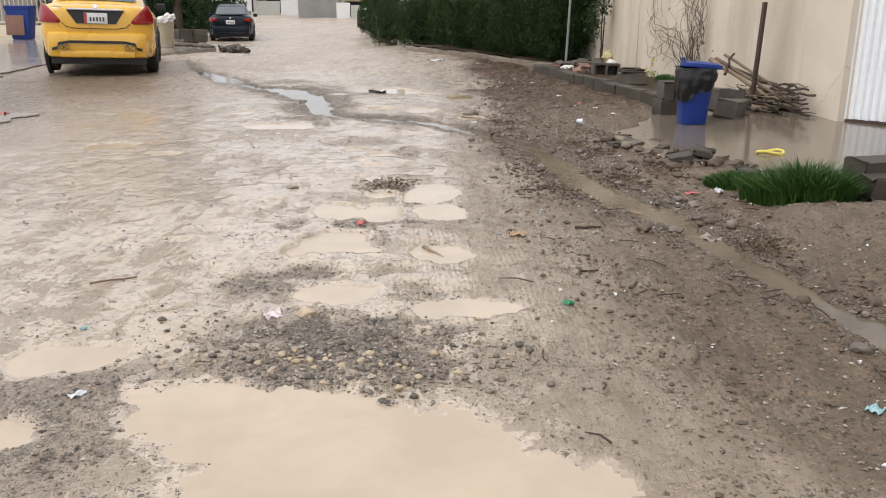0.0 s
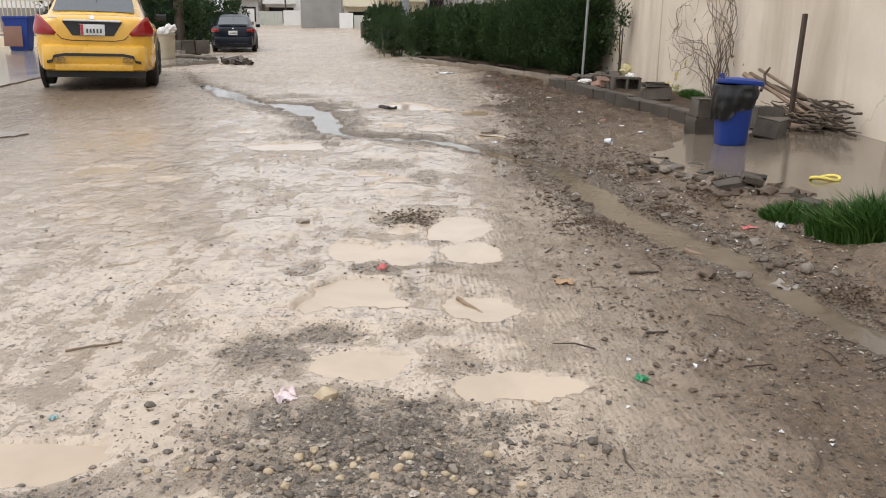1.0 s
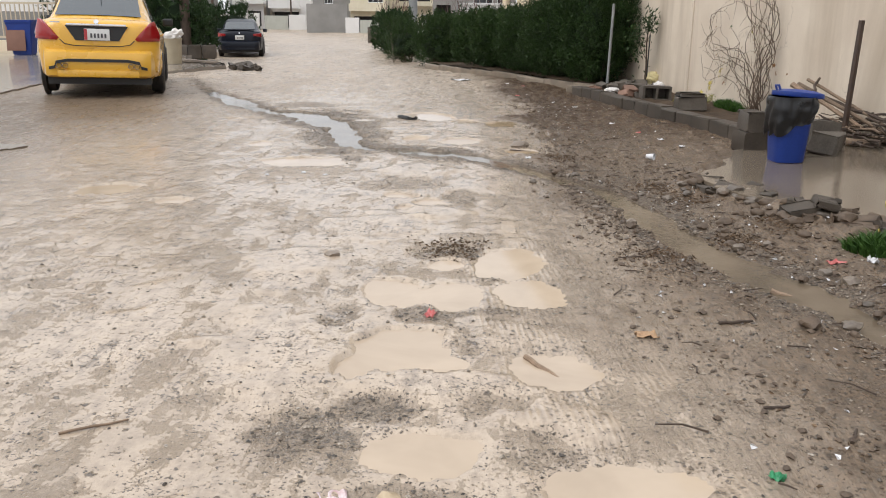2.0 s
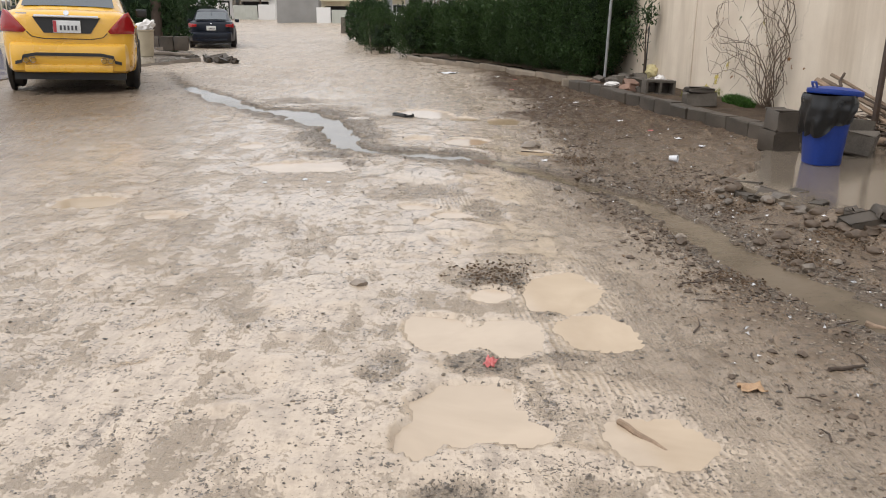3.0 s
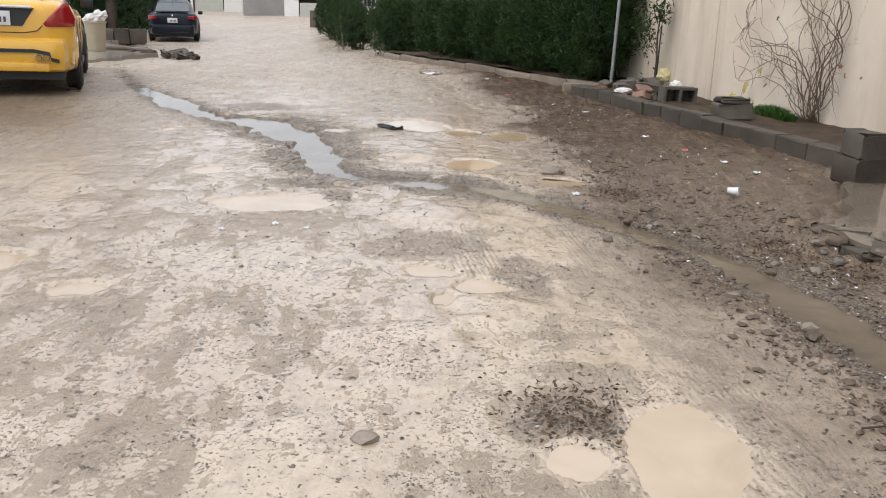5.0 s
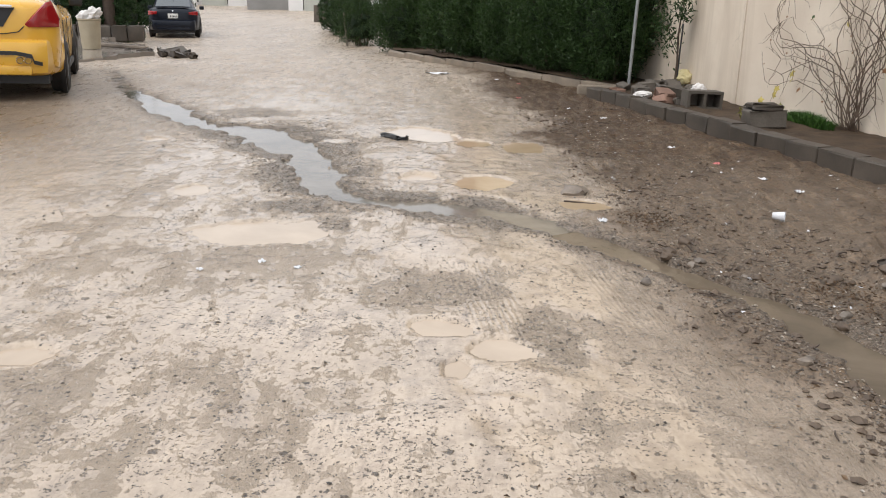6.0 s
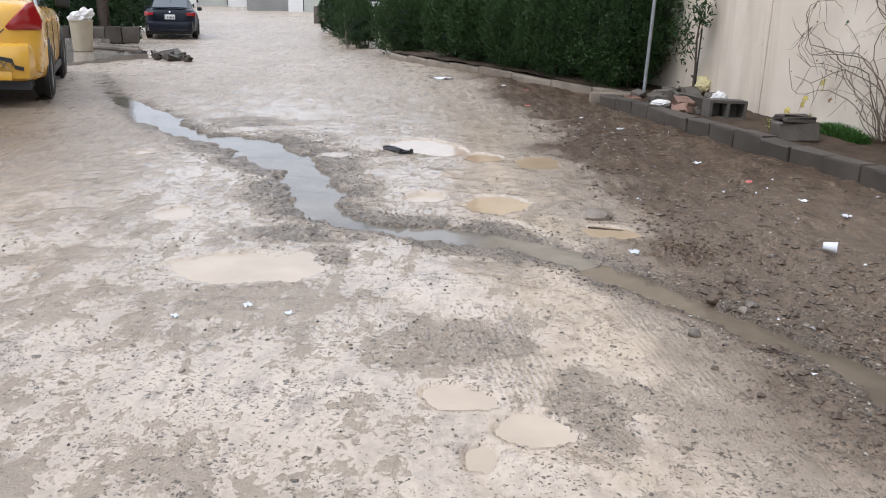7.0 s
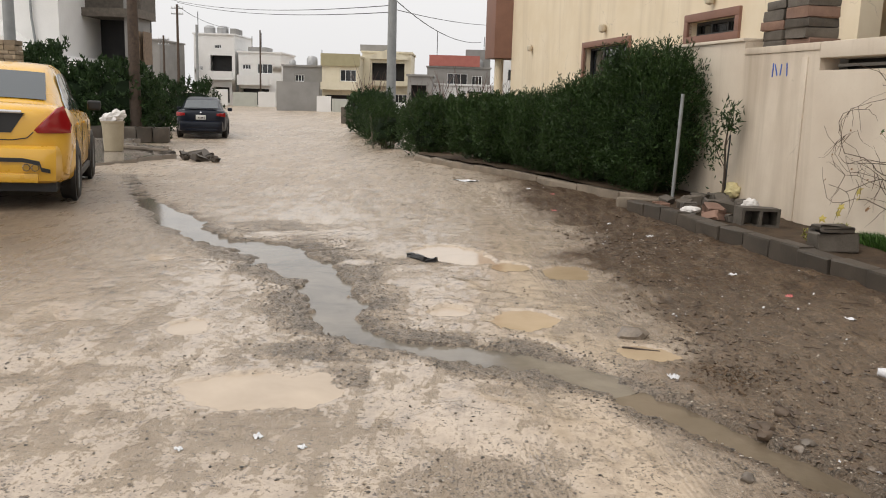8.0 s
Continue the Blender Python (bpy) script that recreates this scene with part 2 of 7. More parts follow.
M_VINE = surface("vine_bark", (0.06, 0.04, 0.028), (0.16, 0.11, 0.075), 14, 80, 0.8, 0.1, relief=0.5)
M_STONE = surface("wet_stone", (0.06, 0.048, 0.038), (0.22, 0.178, 0.138), 9, 80, 0.4, 0.15, relief=0.3, each=0.35)
M_BED = surface("planting_soil", (0.03, 0.02, 0.013), (0.1, 0.068, 0.043), 5, 45, 0.8, 0.12, relief=0.9, depth=0.012, spec=0.2)


# ---- mesh helpers ----
def mesh_object(name, bm, material, parent=None, label="", smooth=True):
    me = bpy.data.meshes.new(name)
    bm.to_mesh(me)
    bm.free()
    me.materials.append(material)
    if smooth:
        me.polygons.foreach_set("use_smooth", [True] * len(me.polygons))
        me.set_sharp_from_angle(angle=radians(38))
    ob = new(name, me)
    if parent is not None:
        ob.parent = parent
    if label:
        ob["label"] = label
    return ob


def part(name, bm, material, parent, label=""):
    return mesh_object(name, bm, material, parent, label)


def thing(name, m, label, category, group="", kind=""):
    ob = new(name)
    ob.matrix_world = m
    ob.empty_display_size = 0.1
    return tagged(ob, label, category, group, kind)


def add_box(bm, size, m=None, bevel=0.0, seg=2):
    r = bmesh.ops.create_cube(bm, size=1.0)
    vs = r["verts"]
    bmesh.ops.scale(bm, vec=size, verts=vs)
    if bevel:
        es = list({e for v in vs for e in v.link_edges})
        g = bmesh.ops.bevel(bm, geom=es, offset=bevel, segments=seg, affect="EDGES", profile=0.6)
        vs = list({v for f in g["faces"] for v in f.verts} | {v for v in vs if v.is_valid})
    if m is not None:
        bmesh.ops.transform(bm, matrix=m, verts=vs)
    return vs


def box(size, m=None, bevel=0.0, seg=2):
    bm = bmesh.new()
    add_box(bm, size, m, bevel, seg)
    return bm


def span(x0, x1, y0, y1, z0, z1, bevel=0.0):
    return box((x1 - x0, y1 - y0, z1 - z0), pose((x0 + x1) / 2, (y0 + y1) / 2, (z0 + z1) / 2), bevel)


def add_ring_loft(bm, rings, cap=True, closed=True):
    """Skin between rings of points (each ring a list of the same length)."""
    vr = [[bm.verts.new(p) for p in ring] for ring in rings]
    k = len(vr[0])
    for a, b in zip(vr, vr[1:]):
        for i in range(k if closed else k - 1):
            j = (i + 1) % k
            try:
                bm.faces.new((a[i], a[j], b[j], b[i]))
            except ValueError:
                pass
    if cap:
        bm.faces.new(list(reversed(vr[0])))
        bm.faces.new(vr[-1])
    return vr


def add_tube(bm, pts, radii, k=6):
    pts = [Vector(p) for p in pts]
    rings = []
    side = None
    for i, p in enumerate(pts):
        d = (pts[min(i + 1, len(pts) - 1)] - pts[max(i - 1, 0)]).normalized()
        if side is None:
            side = d.orthogonal().normalized()
        side = (side - d * side.dot(d)).normalized()
        up = d.cross(side)
        r = radii[i] if hasattr(radii, "__len__") else radii
        rings.append([p + r * (math.cos(a) * side + math.sin(a) * up) for a in (2 * math.pi * q / k for q in range(k))])
    add_ring_loft(bm, rings)


def tube(pts, radii, k=6):
    bm = bmesh.new()
    add_tube(bm, pts, radii, k)
    return bm


def cylinder(r0, r1, h, k=24, m=None, bevel=0.0):
    bm = bmesh.new()
    add_ring_loft(bm, [[(r * math.cos(a), r * math.sin(a), z) for a in (2 * math.pi * q / k for q in range(k))] for r, z in ((r0, 0), (r1, h))])
    if bevel:
        bmesh.ops.bevel(bm, geom=[e for e in bm.edges if abs(e.verts[0].co.z - e.verts[1].co.z) < 1e-6], offset=bevel, segments=2, affect="EDGES")
    if m is not None:
        bmesh.ops.transform(bm, matrix=m, verts=bm.verts)
    return bm


def lathe(profile, k=24, m=None):
    bm = bmesh.new()
    add_ring_loft(bm, [[(r * math.cos(a), r * math.sin(a), z) for a in (2 * math.pi * q / k for q in range(k))] for r, z in profile])
    if m is not None:
        bmesh.ops.transform(bm, matrix=m, verts=bm.verts)
    return bm


def arrays_mesh(name, verts, faces, material, smooth=True):
    """A mesh from numpy arrays: verts (n, 3), faces (m, k)."""
    me = bpy.data.meshes.new(name)
    verts, faces = np.asarray(verts, np.float32), np.asarray(faces, np.int32)
    k = faces.shape[1]
    me.vertices.add(len(verts))
    me.vertices.foreach_set("co", verts.ravel())
    me.loops.add(faces.size)
    me.loops.foreach_set("vertex_index", faces.ravel())
    me.polygons.add(len(faces))
    me.polygons.foreach_set("loop_start", np.arange(0, faces.size, k, dtype=np.int32))
    me.polygons.foreach_set("use_smooth", np.full(len(faces), smooth))
    me.update(calc_edges=True)
    me.materials.append(material)
    return me


# ---- ground: one sheet of wet mud with holes, a drain run and a raised bed ----
TABLES = [np.random.RandomState(s).rand(257, 257) * 2 - 1 for s in range(12)]


def value_noise(x, y, s, seed):
    u, v = x / s + 31.7 * seed, y / s + 17.3 * seed
    iu, iv = np.floor(u).astype(int), np.floor(v).astype(int)
    fu, fv = u - iu, v - iv
    fu, fv = fu * fu * (3 - 2 * fu), fv * fv * (3 - 2 * fv)
    t = TABLES[seed]
    a, b = iu % 256, iv % 256
    c, d = (iu + 1) % 256, (iv + 1) % 256
    return (t[a, b] * (1 - fu) + t[c, b] * fu) * (1 - fv) + (t[a, d] * (1 - fu) + t[c, d] * fu) * fv


def smooth01(x):
    x = np.clip(x, 0, 1)
    return x * x * (3 - 2 * x)


# each puddle: depth, kind of water, then its lobes as centre x, y, half sizes, turn in degrees
PUDDLES_NEAR = [
    (0.06, "mud", (-0.40, 2.19, 0.66, 0.29, -14), (-0.02, 1.86, 0.58, 0.30, -14), (-0.35, 1.75, 0.36, 0.4, 0)),
    (0.035, "mud", (-0.53, 3.41, 0.18, 0.14, 0)),
    (0.03, "mud", (-0.66, 4.2, 0.2, 0.25, 0), (-0.82, 4.0, 0.07, 0.12, 0), (-0.5, 4.05, 0.1, 0.1, 0)),
    (0.03, "mud", (-0.77, 4.88, 0.14, 0.21, 22), (-0.49, 4.86, 0.135, 0.2, 0), (-0.55, 5.33, 0.1, 0.1, 0), (-0.22, 5.38, 0.18, 0.27, -10), (-0.15, 4.9, 0.16, 0.2, 20)),
    (0.02, "mud", (-0.09, 4.03, 0.18, 0.16, 0)),
    (0.018, "mud", (0.03, 3.24, 0.22, 0.13, 0)),
    (0.03, "mud", (-1.38, 2.67, 0.2, 0.13, 10)),
    (0.02, "mud", (-1.42, 2.08, 0.2, 0.13, 20)),
]
PUDDLES_FAR = [
    (0.03, "mud", (-1.9, 8.41, 0.34, 0.28, 6), (-1.62, 8.42, 0.12, 0.1, 0)),
    (0.03, "mud", (-1.08, 11.85, 0.3, 0.36, 10), (-0.85, 11.6, 0.16, 0.25, 0)),
    (0.02, "mud", (-1.74, 11.37, 0.14, 0.11, 0)),
    (0.03, "ochre", (-0.58, 9.78, 0.2, 0.27, -15)),
    (0.02, "ochre", (-0.15, 11.2, 0.18, 0.28, 0)),
    (0.02, "ochre", (-0.56, 11.34, 0.16, 0.2, 0)),
    (0.016, "ochre", (0.03, 9.14, 0.17, 0.14, -20)),
    (0.02, "mud", (-1.05, 9.92, 0.14, 0.14, 0)),
    (0.02, "mud", (-0.92, 7.05, 0.14, 0.1, -25), (-0.72, 6.84, 0.13, 0.12, -25)),
    (0.02, "mud", (-0.88, 6.65, 0.06, 0.09, 0)),
    (0.02, "mud", (-2.44, 6.73, 0.13, 0.09, 10)),
    (0.014, "ochre", (-3.06, 7.1, 0.22, 0.18, 20)),
    (0.02, "mud", (-3.32, 11.25, 0.1, 0.14, 0)),
    (0.016, "mud", (-2.52, 9.38, 0.12, 0.16, 0)),
]
PUDDLES = PUDDLES_NEAR + PUDDLES_FAR
# centre x, y, half sizes: places where a thin sheet of milky water stands on the mud
SHEETS = [(-0.08, 3.61, 0.16, 0.12), (0.1, 3.1, 0.35, 0.22), (-1.12, 2.94, 0.18, 0.3), (-0.63, 6.55, 0.18, 0.2), (-0.2, 4.35, 0.35, 0.14), (-1.1, 4.2, 0.3, 0.5),
          (-1.0, 6.1, 0.3, 0.35), (-1.3, 5.3, 0.3, 0.3), (-1.6, 4.6, 0.3, 0.5), (-0.9, 8.1, 0.35, 0.35), (-1.05, 10.4, 0.3, 0.5), (-0.55, 3.85, 0.35, 0.16)]
# x, y, half width along the drain run, from the parked car to the mouth of the ditch
RUN = [(-5.9, 17.6, 0.06), (-5.14, 15.77, 0.07), (-4.59, 14.69, 0.1), (-3.86, 13.41, 0.2), (-3.43, 12.6, 0.18), (-3.05, 12.12, 0.14), (-2.53, 11.85, 0.3), (-2.26, 11.36, 0.28),
       (-2.07, 10.97, 0.2), (-1.92, 10.61, 0.16), (-1.8, 10.1, 0.21), (-1.76, 9.8, 0.17), (-1.64, 9.5, 0.15), (-1.45, 9.25, 0.12), (-1.15, 9.14, 0.12), (-0.82, 9.03, 0.16),
       (-0.52, 8.85, 0.15), (-0.2, 8.52, 0.11), (0.05, 8.1, 0.09), (0.3, 7.68, 0.09), (0.5, 7.4, 0.1), (0.66, 6.95, 0.13), (0.76, 6.3, 0.13), (0.88, 5.8, 0.13), (1.1, 5.25, 0.15),
       (1.27, 4.75, 0.11), (1.36, 4.3, 0.085), (1.48, 3.75, 0.075), (1.62, 3.3, 0.075), (1.9, 2.2, 0.1), (2.2, 1.0, 0.15)]


APRON_EDGE = [(1.72, 8.55), (1.3, 7.75), (1.35, 7.3), (1.75, 6.75), (1.95, 6.25), (2.35, 5.85), (3.1, 5.6)]


def street_x(y):
    """The wall's face on the planted side of the street."""
    return 2.38 - 0.209 * (y - 14.6)


def kerb_x(y):
    return 1.02 - 0.235 * (y - 14.7)


def run_distance(x, y):
    best = np.full(np.shape(x), 1e9)
    half = np.full(np.shape(x), 0.2)
    for (ax, ay, aw), (bx, by, bw) in zip(RUN, RUN[1:]):
        dx, dy = bx - ax, by - ay
        k = np.clip(((x - ax) * dx + (y - ay) * dy) / (dx * dx + dy * dy), 0, 1)
        d = np.hypot(x - ax - k * dx, y - ay - k * dy)
        near = d < best
        best, half = np.where(near, d, best), np.where(near, aw + k * (bw - aw), half)
    return best, half


def lie_of_land(x, y):
    """The ground's large form, without holes."""
    z = 0.012 * value_noise(x, y, 1.7, 0)
    z = z - 0.45 * smooth01((y - 17) / 19)
    bank = smooth01((x - 1.75 - 0.12 * value_noise(x, y, 0.6, 3)) / 0.35) * smooth01((5.4 - y) / 0.7)
    z = z + 0.13 * bank
    z = z + 0.05 * smooth01((x - (kerb_x(y) - 0.9)) / 0.9) * smooth01((y - 6.5) / 2)
    lap = np.full(np.shape(x), 9.0)
    for (ax, ay), (bx, by) in zip(APRON_EDGE, APRON_EDGE[1:]):
        dx, dy = bx - ax, by - ay
        k = np.clip(((x - ax) * dx + (y - ay) * dy) / (dx * dx + dy * dy), 0, 1)
        lap = np.minimum(lap, np.hypot(x - ax - k * dx, y - ay - k * dy))
    z = z + smooth01((0.36 - lap) / 0.3) * (0.028 + 0.035 * value_noise(x, y, 0.16, 5) + 0.02 * value_noise(x, y, 0.07, 6)) * (x > 0.9)
    return z


def puddle_distance(p, x, y):
    """1 at the ragged edge of a puddle, less inside it."""
    best = np.full(np.shape(x), 99.0)
    for cx, cy, rx, ry, turn in p[2:]:
        c, s = math.cos(radians(turn)), math.sin(radians(turn))
        u, v = x - cx, y - cy
        e = np.hypot((u * c + v * s) / rx, (v * c - u * s) / ry)
        k = np.clip((e - best) / 0.3 * 0.5 + 0.5, 0, 1)
        best = e * (1 - k) + best * k - 0.3 * k * (1 - k)
    amp = min(1.0, 0.3 / min(p[2][2:4]))
    return best + amp * (0.15 * value_noise(x, y, 0.17, 4) + 0.12 * value_noise(x, y, 0.065, 5) + 0.07 * value_noise(x, y, 0.03, 7))


def water_level(x, y):
    return float(lie_of_land(np.array([x]), np.array([y]))[0]) - 0.006


def nearest_puddle(x, y):
    """Relative edge distance, water level, depth and gap in metres of the puddle that lies nearest."""
    best, lev, deep, gap = np.full(np.shape(x), 9.0), np.zeros(np.shape(x)), np.zeros(np.shape(x)), np.full(np.shape(x), 9.0)
    for p in PUDDLES:
        reach = 0.6 + 2.2 * max(max(q[2:4]) for q in p[2:])
        sel = np.nonzero((np.abs(x - p[2][0]) < reach) & (np.abs(y - p[2][1]) < reach))[0]
        if not len(sel):
            continue
        e = puddle_distance(p, x[sel], y[sel])
        near = e < best[sel]
        at = sel[near]
        best[at], lev[at], deep[at] = e[near], water_level(p[2][0], p[2][1]), p[0]
        gap[at] = (e[near] - 1) * min(p[2][2:4])
    return best, lev, deep, gap


def soil_mask(x, y):
    """How far the pale churned mud has given way to darker soil."""
    t = x - soil_edge(y) + 0.3 * value_noise(x, y, 0.8, 1) + 0.16 * value_noise(x, y, 0.2, 2) + 0.08 * value_noise(x, y, 0.07, 4)
    width = np.interp(y, [2, 5, 8], [1.7, 1.2, 0.75])
    return smooth01(t / width + 0.3) * np.interp(y, [1.5, 3, 7, 9.5, 11], [0.82, 0.84, 0.76, 0.84, 1.0])


def relief(x, y):
    """Height of the churned mud over the lie of the land, and the level of the thin water that stands in it."""
    u = x + 0.16 * y + 0.06 * value_noise(x, y, 0.5, 5)
    rough = 0.010 * value_noise(x, y, 0.42, 1) + 0.009 * value_noise(x, y, 0.15, 2) + 0.0065 * value_noise(x, y, 0.07, 6) + 0.0035 * value_noise(x, y, 0.037, 8)
    rough = rough + 0.008 * value_noise(u, 0.3 * y, 0.16, 10) + 0.006 * value_noise(u, 0.25 * y, 0.07, 11)
    soil = soil_mask(x, y)
    rough = rough * (0.8 + 0.65 * soil)
    # wheel ruts along the street
    for off in (-0.15, 1.1):
        t = x - (off - 0.05 * (y - 5))
        rough = rough - 0.012 * np.exp(-(t / 0.16) ** 2)
    level = 0.003 + 0.006 * value_noise(x, y, 0.9, 4) - 0.035 * soil - 0.03 * grit_mask(x, y)
    for cx, cy, rx, ry in SHEETS:
        e = np.hypot((x - cx) / rx, (y - cy) / ry) + 0.35 * value_noise(x, y, 0.13, 3)
        level = level + 0.016 * smooth01((1.25 - e) * 1.5)
    level = level - 0.014 * smooth01((y - 12) / 6) - 0.012 * smooth01((3.0 - y) / 0.5)
    return rough, level


def land(x, y):
    x, y = np.asarray(x, float), np.asarray(y, float)
    base = lie_of_land(x, y)
    near = np.exp(-np.maximum(y - 16, 0) / 30)
    rough, level = relief(x, y)
    # thin water lies flat in the low spots
    rough = level + 0.0022 * np.logaddexp(0, (rough - level) / 0.0022)
    z = base + rough * near
    e, lev, deep, gap = nearest_puddle(x, y)
    z = np.where((e >= 1) & (gap < 0.12), np.maximum(z, lev + 0.001 + 0.006 * smooth01(gap / 0.1)), z)
    z = np.where(e < 1, np.minimum(z, lev + 0.001) - deep * smooth01((1 - e) * 1.6) - 0.002, z)
    d, w = run_distance(x, y)
    e = d / w + 0.34 * value_noise(x, y, 0.24, 8) + 0.3 * value_noise(x, y, 0.085, 9) + 0.14 * value_noise(x, y, 0.035, 3)
    south = smooth01((7.5 - y) / 1.5)
    lev = base - 0.018 - 0.014 * south
    z = np.where((e >= 1) & (e < 2.8), np.maximum(z - 0.025 * south * smooth01(2.4 - e), lev + 0.002 + 0.016 * smooth01((e - 1) * 2.5)), z)
    z = np.where(e < 1, lev + 0.002 - 0.05 * smooth01((1 - e) * 1.8) - 0.003, z)
    return z


def land_at(x, y):
    return float(land(np.array([float(x)]), np.array([float(y)]))[0])


def soil_edge(y):
    """Where the pale churned mud passes into darker soil."""
    y = np.asarray(y, float)
    return np.interp(y, [0, 2, 4, 6, 8, 10, 13, 18, 30], [0.7, 0.5, 0.12, -0.05, -0.05, -0.05, -0.15, -0.4, -2.4])


# centre x, y, half sizes, weight: patches of broken asphalt and grit
GRIT_NEAR = [(-0.5, 2.8, 0.5, 0.36, 1.0), (-1.5, 2.35, 0.5, 0.2, 0.8), (-0.92, 3.47, 0.22, 0.24, 0.75), (-1.15, 2.1, 0.22, 0.5, 0.7), (-0.2, 3.42, 0.14, 0.2, 0.5), (-0.35, 3.75, 0.16, 0.2, 0.7),
             (-0.7, 3.68, 0.2, 0.12, 0.8), (-0.54, 5.55, 0.22, 0.16, 0.7), (-0.33, 5.14, 0.13, 0.14, 0.75), (-0.53, 4.6, 0.24, 0.11, 0.8), (-0.3, 4.62, 0.2, 0.12, 0.6),
             (-0.95, 4.5, 0.12, 0.16, 0.6), (-0.42, 4.3, 0.07, 0.2, 0.45), (0.2, 2.75, 0.35, 0.25, 0.35)]
GRIT_FAR = [(-1.7, 10.95, 0.16, 0.6, 0.8), (-1.5, 10.1, 0.14, 0.3, 0.9), (-2.05, 10.1, 0.14, 0.65, 0.9), (-1.7, 9.0, 0.34, 0.22, 0.85), (-1.55, 8.6, 0.2, 0.25, 0.8), (-1.0, 7.5, 0.4, 0.24, 0.42),
            (-0.5, 6.95, 0.15, 0.3, 0.42), (-2.7, 13.1, 0.55, 0.4, 0.8), (-1.25, 11.45, 0.4, 0.12, 0.6), (-3.3, 12.0, 0.4, 0.3, 0.5), (1.0, 6.5, 0.4, 0.8, 0.5), (0.6, 8.0, 0.5, 0.5, 0.5), (1.5, 4.2, 0.3, 0.8, 0.5)]


def axis(lo, hi, step, grow, far0, far1):
    mid = list(np.arange(lo, hi, step))
    s, x = step, hi
    while x < far1:
        mid.append(x)
        s *= grow
        x += s
    mid.append(far1)
    s, x, low = step, lo, []
    while x > far0:
        s *= grow
        x -= s
        low.append(max(x, far0))
    return np.array(low[::-1] + mid)


def track_mask(x, y):
    """Where tyres have pressed their tread into the mud."""
    m = np.zeros_like(x)
    for off, lean, width in ((0.46, -0.085, 0.2), (0.02, -0.03, 0.1), (0.06, -0.16, 0.13), (0.95, -0.1, 0.22), (1.35, -0.12, 0.15)):
        t = (x - off - lean * (y - 2.5)) / width
        m = np.maximum(m, smooth01((1.15 - np.abs(t)) * 3) * smooth01(0.6 + 1.2 * value_noise(x, y, 0.8, 6)))
    return m


def grit_mask(x, y):
    """How much broken asphalt and gravel lies about at a spot."""
    grit = np.zeros_like(x)
    for cx, cy, rx, ry, wgt in GRIT_NEAR + GRIT_FAR:
        e = np.hypot((x - cx) / rx, (y - cy) / ry) + 0.45 * value_noise(x, y, 0.3, 3) + 0.3 * value_noise(x, y, 0.09, 5)
        grit = np.maximum(grit, wgt * smooth01((1.15 - e) * 1.6))
    d, w = run_distance(x, y)
    grit = np.maximum(grit, 0.95 * smooth01((2.3 - d / w + 0.8 * value_noise(x, y, 0.2, 6)) * 1.0))
    loose = value_noise(x, y, 0.5, 7) + 0.6 * value_noise(x, y, 0.17, 8) + 0.4 * value_noise(x, y, 0.06, 9)
    grit = np.maximum(grit, 0.2 * smooth01((loose - 0.5) * 1.6))
    return grit


def build_ground():
    xs = axis(-3.0, 2.6, 0.016, 1.06, -700, 700)
    ys = axis(1.7, 12.6, 0.02, 1.045, -300, 1500)
    gx, gy = np.meshgrid(xs, ys)
    x, y = gx.ravel(), gy.ravel()
    z = land(x, y)
    nx, ny = len(xs), len(ys)
    i = (np.arange(ny - 1)[:, None] * nx + np.arange(nx - 1)[None, :]).ravel()
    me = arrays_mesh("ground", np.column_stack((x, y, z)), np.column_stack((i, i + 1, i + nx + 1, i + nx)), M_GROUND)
    grit = grit_mask(x, y)
    soil = soil_mask(x, y)
    d, w = run_distance(x, y)
    soil = np.maximum(soil, 0.85 * smooth01((3.0 - d / w + 0.6 * value_noise(x, y, 0.25, 7)) / 1.6) * smooth01((8.6 - y) / 0.8))
    west = smooth01((-3.2 - x + 0.5 * value_noise(x, y, 1.1, 5)) / 2.0) * smooth01((18 - y) / 6) * 0.75
    soil = np.maximum(soil, west)
    rough, level = relief(x, y)
    film = smooth01(0.55 + (level - rough) / 0.065)
    e, lev, deep, gap = nearest_puddle(x, y)
    film = np.maximum(film, smooth01(1.1 - gap / 0.07) * (1 - soil))
    grit = grit * (1 - 0.7 * smooth01((1.25 - e) * 2))
    film = film * (1 - 0.9 * soil) * (1 - 0.75 * grit)
    colour = me.color_attributes.new("zone", "FLOAT_COLOR", "POINT")
    colour.data.foreach_set("color", np.column_stack((grit, soil, film, track_mask(x, y))).astype(np.float32).ravel())
    return tagged(new("ground", me), "unpaved street of wet churned mud with grit patches", "ground", kind="structure")


build_ground()


